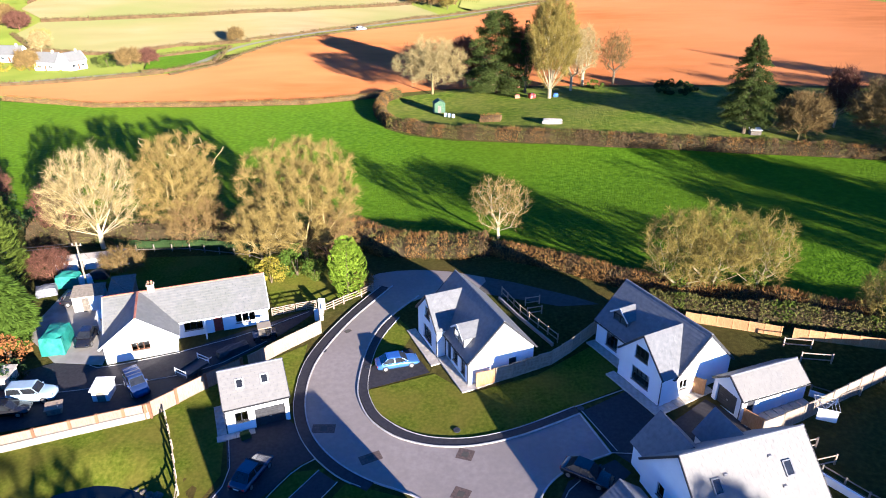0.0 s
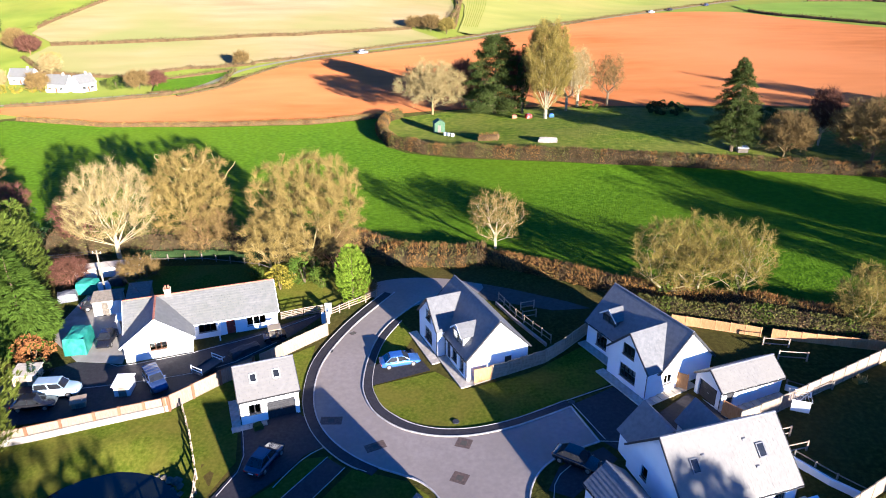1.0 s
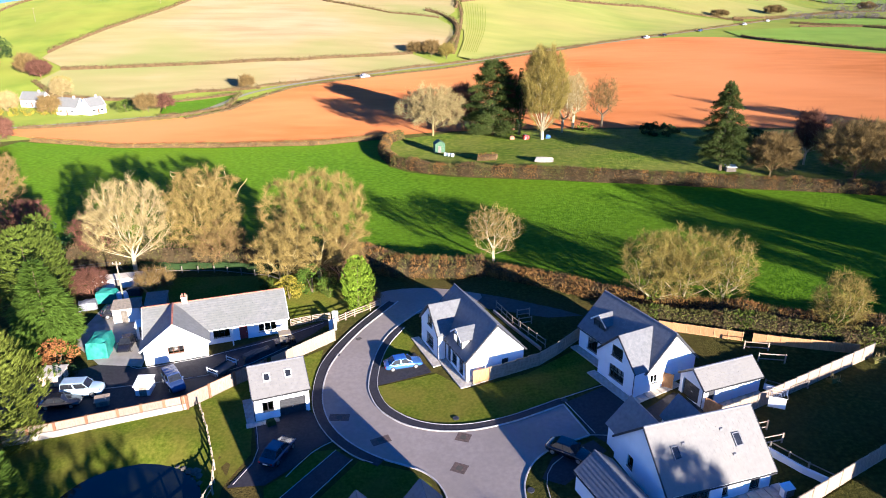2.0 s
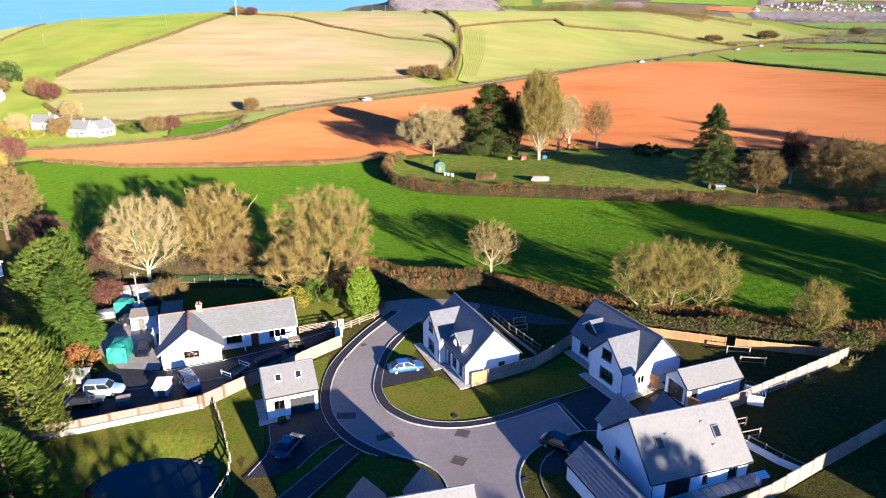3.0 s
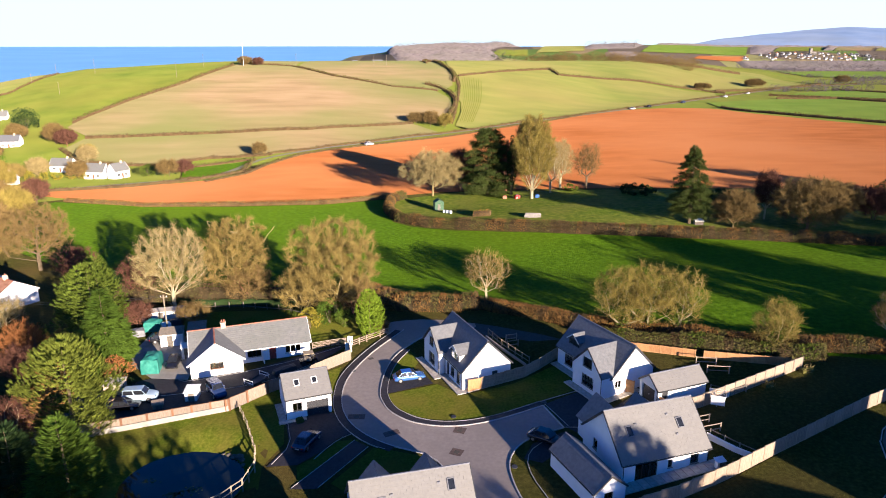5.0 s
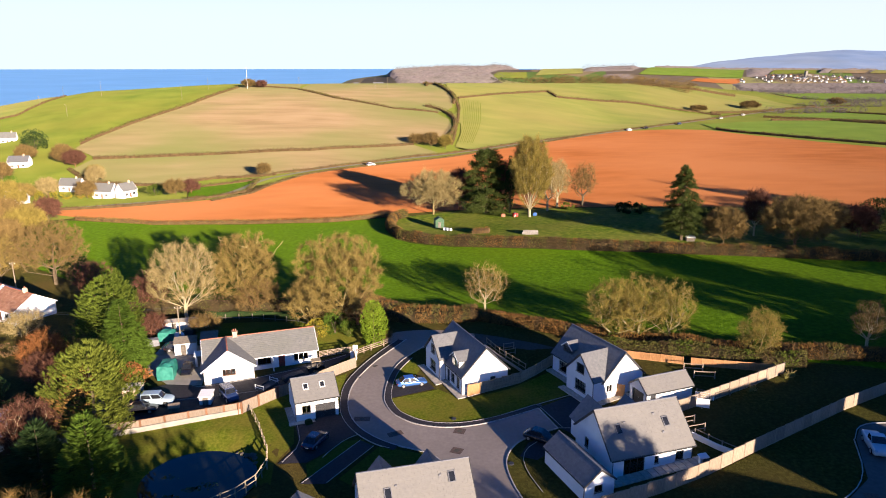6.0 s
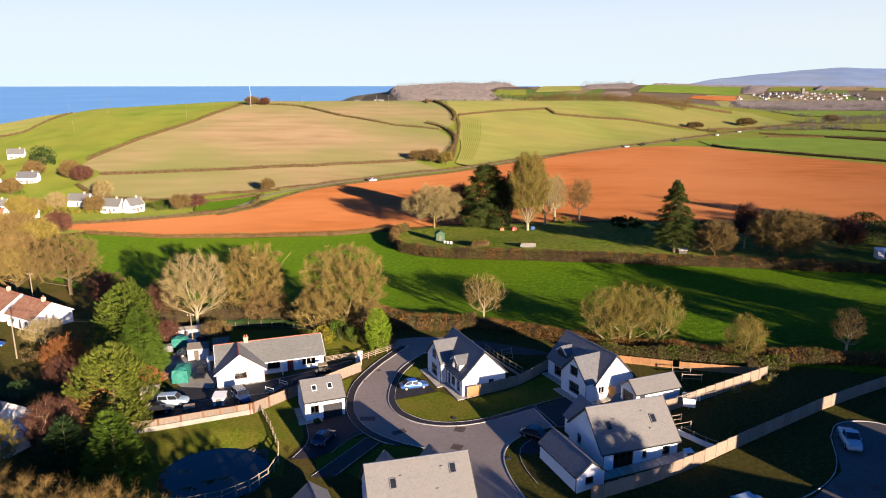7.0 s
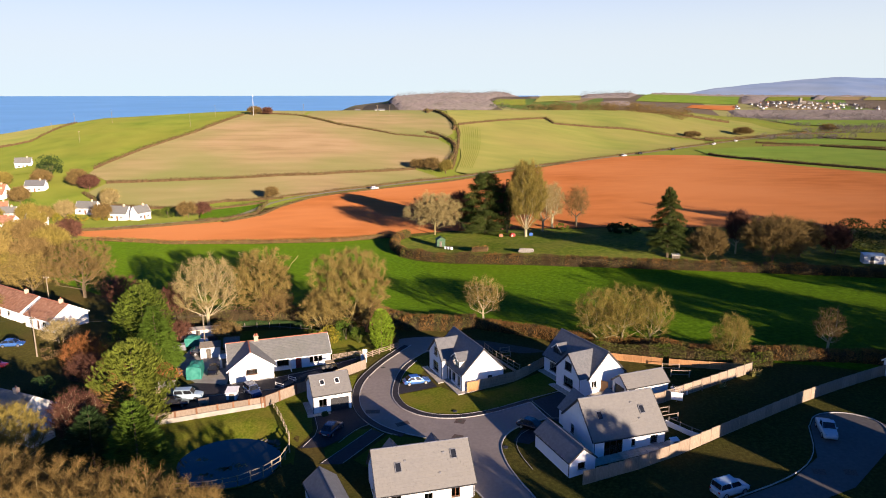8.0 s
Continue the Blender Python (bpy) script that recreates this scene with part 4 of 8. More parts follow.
shell(hA, 7.5, 11.4, 2.9, 6.7, {"front": [(4.6, 0.15, 0.9, 1.9, "door")], "left": [(7.4, 0.7, 1.3, 1.4, "win"), (9.5, 0.5, 1.0, 1.7, "win"), (6.0, 0.05, 1.0, 2.1, "door")]})
gable_roof(hA, 0, 7.5, 0, 11.4, 2.9, 6.7, "slate", seed=3)
cross_gable(hA, -1.0, 5.8, 11.3, 3.4, 6.2, 3.75, "slate", [(1.7, 0.6, 2.2, 1.7), (2.0, 3.4, 1.5, 1.4)], 2.9, 3.8 / 3.75)
dormer(hA, 0.2, 3.0, 3.0, 2.5, 1.6, 6.4, 3.8 / 3.75, "slate", "render_white")
for _y in (0.1, 5.7):
    downpipe(hA, -0.08, _y, 2.8)
# the second house, with its wing at the near end
hB = white_house(22.0, 52.4, 27.0, 7.2, 11.6, 2.8, 6.5, "white rendered house, dark slate roof, near front gable")
shell(hB, 7.2, 11.6, 2.8, 6.5, {"front": [(0.7, 1.0, 1.1, 1.1, "white")], "left": [(4.4, 0.05, 1.0, 2.1, "door"), (1.6, 0.6, 1.8, 1.6, "win")]})
gable_roof(hB, 0, 7.2, 0, 11.6, 2.8, 6.5, "slate", seed=5)
cross_gable(hB, -1.6, 0.0, 6.0, 3.1, 6.1, 3.6, "slate", [(1.9, 0.6, 2.4, 1.6), (2.0, 3.3, 1.8, 1.4)], 2.8, 3.7 / 3.6)
dormer(hB, 0.6, 8.9, 3.3, 2.3, 1.25, 6.1, 3.7 / 3.6, "slate")
downpipe(hB, -0.08, 6.2, 2.7)

# the house on the near side of the turning head
hC = white_house(19.0, 34.7, 17.5, 10.9, 8.4, 2.55, 6.5, "white rendered house, pale slate roof, roof windows")
shell(hC, 10.9, 8.4, 2.55, 6.5, {"front": [(1.6, 0.1, 2.8, 2.1, "patio"), (5.7, 0.9, 0.6, 1.0, "win"), (8.6, 0.8, 1.1, 1.2, "win")], "left": [(2.2, 0.9, 0.9, 1.3, "win")]}, ridge="x")
gable_roof(hC, 0, 10.9, 0, 8.4, 2.55, 6.5, "slate_pale", seed=9, along="x")
for _x, _v in ((1.6, 0.42), (8.0, 0.42)):
    skylight(hC, slope_pose(_x, 8.4 / 2 * _v, 2.55 + 3.95 * _v + 0.22, 4.2, 3.95, "y"))
for _x, _v in ((7.0, 0.7), (7.4, 0.3), (2.8, 0.62)):
    part("roof_vent", Shape().box(_x, 4.2 * _v, 2.6 + 3.95 * _v + 0.1, _x + 0.3, 4.2 * _v + 0.35, 2.6 + 3.95 * _v + 0.36), "lead", hC)
_w = Shape()
wall_shape(_w, 4.6, gable_top(4.6, 2.5, 5.0), [])
part("wall", _w, "render_white", hC, m=pose(5.0, 10.4, 0, 0, 0, 180), weld=True)
part("wall", Shape().box(0.4, 8.4, -0.6, 0.7, 10.1, 2.5), "render_white", hC)
part("wall", Shape().box(4.7, 8.4, -0.6, 5.0, 10.1, 2.5), "render_white", hC)
roof_slope(hC, (0.15, 10.65, 2.4), (0.15, 7.6, 2.4), (2.7, 10.65, 5.15), (2.7, 6.0, 5.15), "slate", seed=30)
roof_slope(hC, (5.25, 7.6, 2.4), (5.25, 10.65, 2.4), (2.7, 6.0, 5.15), (2.7, 10.65, 5.15), "slate", seed=31)
_w = Shape()
wall_shape(_w, 3.4, gable_top(3.4, 2.5, 4.5), [])
part("wall", _w, "render_white", hC, m=pose(9.6, 9.9, 0, 0, 0, 180), weld=True)
part("wall", Shape().box(6.2, 8.4, -0.6, 6.5, 9.6, 2.5), "render_white", hC)
part("wall", Shape().box(9.3, 8.4, -0.6, 9.6, 9.6, 2.5), "render_white", hC)
roof_slope(hC, (5.95, 10.15, 2.35), (5.95, 7.8, 2.35), (7.9, 10.15, 4.65), (7.9, 5.9, 4.65), "slate", seed=32)
roof_slope(hC, (9.85, 7.8, 2.35), (9.85, 10.15, 2.35), (7.9, 5.9, 4.65), (7.9, 10.15, 4.65), "slate", seed=33)
downpipe(hC, 10.8, -0.08, 2.5)
downpipe(hC, 0.1, -0.08, 2.5)

# the nearest house
hD = white_house(-8.2, 25.2, 14.5, 11.8, 7.4, 2.55, 6.3, "white rendered house, lichened pale slate roof")
shell(hD, 11.8, 7.4, 2.55, 6.3, {"front": [(1.6, 0.9, 1.2, 1.2, "win"), (5.6, 0.9, 1.0, 1.0, "win"), (8.9, 0.9, 1.1, 1.3, "brown")], "left": [(3.2, 0.9, 0.9, 1.2, "win")]}, ridge="x")
gable_roof(hD, 0, 11.8, 0, 7.4, 2.55, 6.3, "slate_pale", seed=12, along="x")
for _x, _v in ((2.4, 0.4), (9.4, 0.55)):
    skylight(hD, slope_pose(_x, 3.7 * _v, 2.55 + 3.75 * _v + 0.22, 3.7, 3.75, "y"))
for _x, _v in ((3.6, 0.62), (8.4, 0.7), (7.6, 0.25)):
    part("roof_vent", Shape().box(_x, 3.7 * _v, 2.6 + 3.75 * _v + 0.1, _x + 0.28, 3.7 * _v + 0.32, 2.6 + 3.75 * _v + 0.36), "lead", hD)
for _x in (1.4, 7.0):
    _w = Shape()
    wall_shape(_w, 3.4, gable_top(3.4, 2.5, 4.6), [])
    part("wall", _w, "render_white", hD, m=pose(_x + 3.4, 9.0, 0, 0, 0, 180), weld=True)
    part("wall", Shape().box(_x, 7.4, -0.6, _x + 0.3, 8.7, 2.5), "render_white", hD)
    part("wall", Shape().box(_x + 3.1, 7.4, -0.6, _x + 3.4, 8.7, 2.5), "render_white", hD)
    roof_slope(hD, (_x - 0.25, 9.25, 2.35), (_x - 0.25, 7.0, 2.35), (_x + 1.7, 9.25, 4.75), (_x + 1.7, 5.0, 4.75), "slate", seed=40)
    roof_slope(hD, (_x + 3.65, 7.0, 2.35), (_x + 3.65, 9.25, 2.35), (_x + 1.7, 5.0, 4.75), (_x + 1.7, 9.25, 4.75), "slate", seed=41)
downpipe(hD, 11.7, -0.08, 2.5)


def garage(x, y, turn, W, L, he, hr, openings, roof, label, ridge="y"):
    g = thing("garage", label, "garage", at(x, y, turn))
    shell(g, W, L, he, hr, openings, ridge=ridge)
    gable_roof(g, 0, W, 0, L, he, hr, roof, over=0.18, seed=int(W * 10), along=ridge)
    downpipe(g, -0.07, 0.1, he)
    return g


gA = garage(-20.1, 49.7, 21.2, 5.8, 6.0, 2.9, 5.0, {"front": [(0.8, 1.1, 1.2, 1.15, "win"), (2.6, 0.02, 2.8, 2.15, "garage")]}, "slate_pale", "white rendered garage with roof windows, pale slates", ridge="x")
for _x in (1.3, 3.6):
    skylight(gA, slope_pose(_x, 3.0 * 0.42, 2.9 + 2.1 * 0.42 + 0.2, 3.0, 2.1, "y"), 0.75, 0.95, "white_trim")
gB = garage(27.2, 49.3, 21.0, 7.6, 3.7, 2.3, 3.7, {"left": [(0.5, 0.02, 2.5, 2.05, "garage")], "front": [(0.6, 0.05, 0.9, 2.0, "door")]}, "slate_pale", "white rendered single garage with pale slate roof", ridge="x")
gC = garage(15.2, 30.8, 22.0, 3.8, 8.5, 2.1, 3.6, {"front": [(1.2, 0.9, 1.1, 0.9, "win")]}, "slate", "white rendered garage with dark slate roof", ridge="y")
gD = garage(-14.6, 22.5, 24.0, 3.8, 7.0, 2.1, 3.6, {}, "slate", "white rendered garage with dark slate roof", ridge="y")

# the old bungalow
bun = thing("bungalow", "long white bungalow, old slate roof, terracotta ridge, hipped gable", "bungalow", at(-36.9, 62.8, 19.1))
shell(bun, 17.3, 7.8, 2.3, 4.6, {"front": [(8.0, 0.9, 2.0, 1.1, "win"), (11.2, 0.05, 1.0, 2.0, "red_door"), (13.6, 0.8, 2.3, 1.2, "white")]}, ridge="x")
gable_roof(bun, 0, 17.3, 0, 7.8, 2.3, 4.6, "slate_old", seed=21, ridge_mat="terracotta", along="x", verge="white_trim")
_s = Shape()
wall_shape(_s, 7.3, gable_top(7.3, 2.2, 4.75), [(2.7, 1.0, 4.6, 2.0)])
_s.v = [(a, b, c if c > 0.001 else -0.6) for a, b, c in _s.v]
part("wall", _s, "render_white", bun, m=pose(-0.1, -2.5, 0), weld=True)
window_part(bun, pose(2.6, -2.5, 1.0), 1.9, 1.0, 3, frame_mat="brown_door")
for _x in (-0.1, 6.9):
    part("wall", Shape().box(_x, -2.2, -0.6, _x + 0.3, 0.02, 2.2), "render_white", bun)
# left slope faces away from the sun: its shade is in the darker slate
roof_slope(bun, (-0.5, 1.0, 2.15), (-0.5, -3.0, 2.15), (3.55, 3.6, 4.95), (3.55, -2.5, 4.95), "slate", seed=22)
roof_slope(bun, (7.6, -3.0, 2.15), (7.6, 1.0, 2.15), (3.55, -2.5, 4.95), (3.55, 3.6, 4.95), "slate_old", seed=23)
_r = Shape()
for i in range(14):
    _r.bar((3.55, -2.6 + i * 0.44, 5.02), (3.55, -2.6 + i * 0.44 + 0.42, 5.02), 0.22, 0.12)
part("ridge", _r, "terracotta", bun)
_v = Shape()
for _x in (-0.5, 7.6):
    _v.bar((_x, -3.0, 2.1), (3.55, -2.5, 4.9), 0.06, 0.2)
part("verge", _v, "white_trim", bun)
chim = part("chimney", Shape().box(4.6, 3.6, 4.2, 5.3, 4.2, 5.6).box(4.53, 3.53, 5.45, 5.37, 4.27, 5.6), "brick", bun)
for _x in (4.78, 5.12):
    part("chimney_pot", Shape().tube((_x, 3.9, 5.6), (_x, 3.9, 6.0), 0.11, 0.09), "terracotta", chim)
part("wall", Shape().box(10.2, -1.2, -0.6, 10.35, 0.0, 1.9), "white_trim", bun)

# ---- trees, shrubs and hedges ----
M["bark_brown"] = material("bark_brown", [(0.07, 0.05, 0.032), (0.12, 0.09, 0.055), (0.17, 0.13, 0.08)], 3, 7, 0.95, 0.03, 8, stretch=(3, 3, 0.7))
M["bark_pale"] = material("bark_pale", [(0.3, 0.27, 0.16), (0.39, 0.345, 0.215), (0.47, 0.42, 0.28)], 3, 7, 0.95, 0.03, 8, stretch=(3, 3, 0.7))
M["bark_ash"] = material("bark_ash", [(0.19, 0.165, 0.09), (0.25, 0.215, 0.12), (0.32, 0.275, 0.165)], 2, 7, 0.95, 0.03, 8)
M["bark_moss"] = material("bark_moss", [(0.19, 0.155, 0.065), (0.26, 0.21, 0.09), (0.33, 0.265, 0.125)], 2, 7, 0.95, 0.03, 8)
M["bark_red"] = material("bark_red", [(0.14, 0.06, 0.035), (0.21, 0.1, 0.06), (0.27, 0.14, 0.08)], 3, 7, 0.95, 0.03, 8)
# hedge bodies darker than their coats: shade between the twigs put into colour
for _n, _c in (("twig_pale", (0.26, 0.205, 0.09)), ("twig_gold", (0.205, 0.152, 0.048)), ("twig_tawny", (0.15, 0.1, 0.035)), ("twig_brown", (0.16, 0.11, 0.042)), ("twig_olive", (0.2, 0.158, 0.04)), ("hedge_shade_core", (0.055, 0.042, 0.022)), ("twig_red", (0.105, 0.05, 0.034)),
               # leaf_dark: deep evergreen green, lowered further for plants standing in shadow
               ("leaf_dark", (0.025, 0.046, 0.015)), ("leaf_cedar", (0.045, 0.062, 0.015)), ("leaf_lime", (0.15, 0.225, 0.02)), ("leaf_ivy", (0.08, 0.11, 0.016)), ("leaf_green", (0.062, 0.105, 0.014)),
               ("leaf_pine", (0.105, 0.128, 0.02)), ("leaf_russet", (0.2, 0.085, 0.03)), ("leaf_withered", (0.2, 0.115, 0.035)), ("hedge_brown", (0.105, 0.07, 0.034)), ("hedge_orange", (0.2, 0.11, 0.035)), ("hedge_olive", (0.11, 0.105, 0.03)), ("leaf_yellow", (0.21, 0.18, 0.025))):
    M[_n] = material(_n, [tuple(k * 0.72 for k in _c), _c, tuple(k * 1.25 for k in _c)], 0.6, 4, 0.85, vary=0.35, per="island", spec=0.04, matt=0.6)


def rand_dir(rng):
    while True:
        v = Vector((rng.uniform(-1, 1), rng.uniform(-1, 1), rng.uniform(-1, 1)))
        if 0.05 < v.length < 1:
            return v.normalized()


def twig(s, p, d, length, width, rng, bend=0.3):
    """One fine twig: a narrow tapering blade."""
    side = d.cross(rand_dir(rng))
    side = side.normalized() * width / 2 if side.length > 1e-3 else Vector((width / 2, 0, 0))
    e = p + (d + rand_dir(rng) * bend * 0.4).normalized() * length
    n = len(s.v)
    s.v += [tuple(p - side), tuple(p + side), tuple(e)]
    s.f += [(n, n + 1, n + 2)]


def leaf(s, p, d, up_v, length, width):
    side = d.cross(up_v)
    if side.length < 1e-3:
        side = d.orthogonal()
    side = side.normalized() * width / 2
    n = len(s.v)
    q = p + d * length
    s.v += [tuple(p), tuple(p + d * length * 0.45 + side), tuple(q), tuple(p + d * length * 0.45 - side)]
    s.f += [(n, n + 1, n + 2, n + 3)]


def bare_tree_shapes(height, width, seed, fork=0.22, density=1.0, ragged=0.1, twig_len=0.58, twig_w=0.036, stems=1, far=False, reach=0.48, hollow=0.3, dead_top=0):
    """Limbs and twigs of a leafless tree. Points spread through an egg-shaped crown are joined one by one to the growing
    tree by the shortest way that also keeps the run from the root short (reach); limbs thicken with the tips they carry."""
    rng = random.Random(seed)
    limbs, twigs = Shape(), Shape()
    rx, low = width / 2, height * fork * 0.6
    rz = (height - low) / 2
    cz = low + rz
    thick = height * (0.8 + 0.4 * rng.random())

    def skin(d, k):
        lump = 1 + ragged * noise.noise((d.x * 1.7 + seed, d.y * 1.7, d.z * 1.7)) * 2
        w = 1.0 if d.z > -0.1 else 0.92
        return Vector((d.x * rx * k * lump * w, d.y * rx * k * lump * w, cz + d.z * rz * k * (0.5 + 0.5 * lump)))

    pts, parent = [], []
    for i in range(stems):
        a = 2 * math.pi * (i + rng.random() * 0.5) / stems
        off = Vector((math.cos(a), math.sin(a), 0)) * (0.0 if stems == 1 else 0.25 + 0.02 * width)
        run = max(1, int(height * fork * (1.1 if stems == 1 else 0.7) / 0.8))
        for k in range(run + 2):
            z = -0.4 + 0.8 * k
            pts.append(off * (1 + 0.35 * max(0, k - 1)) + Vector((rng.uniform(-0.06, 0.06), rng.uniform(-0.06, 0.06), z)))
            parent.append(len(pts) - 2 if k else -1)
    want = (90 + int(0.5 * width * height)) if far else (170 + int(1.35 * width * height))
    want = min(want, 760)
    goal = want - len(pts)
    for i in range(goal):
        z = 0.99 - 1.7 * (i + rng.random()) / goal
        a, h = i * 2.39996 + rng.uniform(-0.3, 0.3), math.sqrt(max(0.0, 1 - z * z))
        pts.append(skin(Vector((h * math.cos(a), h * math.sin(a), z)), (hollow ** 3 + (1 - hollow ** 3) * rng.random()) ** 0.42))
    P = np.array([tuple(p) for p in pts])
    base = len(parent)
    parent += [-1] * (len(pts) - base)
    run_len = np.zeros(len(pts))
    for i in range(base):
        if parent[i] >= 0:
            run_len[i] = run_len[parent[i]] + np.linalg.norm(P[i] - P[parent[i]])
    cost = np.full(len(pts), 1e9)
    best = np.zeros(len(pts), dtype=int)
    free = np.ones(len(pts), dtype=bool)
    order = list(range(base))
    free[:base] = False

    def offer(i):
        gap = np.linalg.norm(P - P[i], axis=1)
        drop = np.maximum(0, P[i, 2] - P[:, 2])
        c = gap + 0.7 * drop + reach * run_len[i]
        better = free & (c < cost)
        cost[better] = c[better]
        best[better] = i

    for i in range(base):
        if P[i, 2] > height * fork * 0.4 or i == base - 1:
            offer(i)
    for _ in range(len(pts) - base):
        i = int(np.argmin(np.where(free, cost, 1e9)))
        k = int(best[i])
        parent[i], free[i] = k, False
        run_len[i] = run_len[k] + np.linalg.norm(P[i] - P[k])
        order.append(i)
        offer(i)
    tips = [0] * len(pts)
    for i in reversed(order):
        tips[i] = max(1, tips[i])
        if parent[i] >= 0:
            tips[parent[i]] += tips[i]
    whole = max(tips)
    rad = [max(0.012 if not far else 0.03, 0.0225 * thick * (n / whole) ** 0.62 / stems ** 0.25) for n in tips]
    ends = []
    for i in order:
        k = parent[i]
        if k < 0:
            continue
        a, b = Vector(P[k]), Vector(P[i])
        limbs.tube(a, b, min(rad[k], rad[i] * 1.5), rad[i], 7 if tips[i] > 0.25 * whole else 5 if tips[i] > 12 else 3, caps=False)
        if tips[i] <= 4:
            ends.append((a, b, tips[i]))
    # twigs, all at once
    gen = np.random.default_rng(seed)
    A = np.array([tuple(a) for a, b, n in ends])
    B = np.array([tuple(b) for a, b, n in ends])
    per = density * 128 * width * height / max(1, len(ends))
    times = np.array([max(3, int(per * (1.4 if n == 1 else 0.9))) for a, b, n in ends])
    A, B = np.repeat(A, times, axis=0), np.repeat(B, times, axis=0)
    m = len(A)

    def unit(v):
        return v / np.maximum(1e-6, np.linalg.norm(v, axis=1, keepdims=True))

    u = gen.random((m, 1)) ** 0.6 * 1.05
    start = A + (B - A) * u
    way = unit(unit(B - A) * 0.55 + unit(B - np.array((0, 0, low))) * 0.45 + unit(gen.normal(size=(m, 3))) * 1.05 + np.array((0, 0, 0.12)))
    ln = twig_len * gen.uniform(0.4, 1.5, (m, 1))
    start = start + np.where(gen.random((m, 1)) < 0.45, 1.0, 0.0) * (way * ln * 0.5 + gen.normal(size=(m, 3)) * 0.16)
    side = unit(np.cross(way, gen.normal(size=(m, 3)))) * (twig_w * 0.5 * gen.uniform(0.7, 1.3, (m, 1)))
    tip = start + unit(way + gen.normal(size=(m, 3)) * 0.08) * ln
    twigs.v = [tuple(p) for p in np.stack((start - side, start + side, tip), axis=1).reshape(-1, 3).tolist()]
    twigs.f = [(k, k + 1, k + 2) for k in range(0, 3 * m, 3)]
    for _ in range(dead_top):
        a = Vector(P[rng.choice([i for i in range(base, len(pts)) if P[i, 2] > height * 0.72])])
        for _ in range(4):
            b = a + (rand_dir(rng) + Vector((a.x * 0.1, a.y * 0.1, 0.7))).normalized() * rng.uniform(0.6, 1.3)
            limbs.tube(a, b, 0.07, 0.05, 5, caps=False)
            a = b
    return limbs, twigs


def bare_tree(x, y, height, width, seed, bark, twigs_mat, label, ivy=0, group="", name="tree", m=None, **kw):
    t = thing(name, label, "tree", m or at(x, y, seed * 37 % 360), group)
    limbs, tw = bare_tree_shapes(height, width, seed, **kw)
    raw_part("trunk", limbs, bark, t, kind="")
    raw_part("crown", tw, twigs_mat, t)
    if ivy:
        rng = random.Random(seed + 9)
        s = Shape()
        for _ in range(ivy):
            z = rng.random() ** 1.3 * height * 0.5
            a = rng.uniform(0, 2 * math.pi)
            r = (0.35 + 0.5 * rng.random()) * (1 + z * 0.12)
            p = Vector((math.cos(a) * r, math.sin(a) * r, z + 0.1))
            leaf(s, p, (rand_dir(rng) + Vector((math.cos(a), math.sin(a), 0.2))).normalized(), rand_dir(rng), rng.uniform(0.2, 0.4), 0.22)
        raw_part("ivy", s, "leaf_ivy", t, "green ivy over the trunk")
    return t


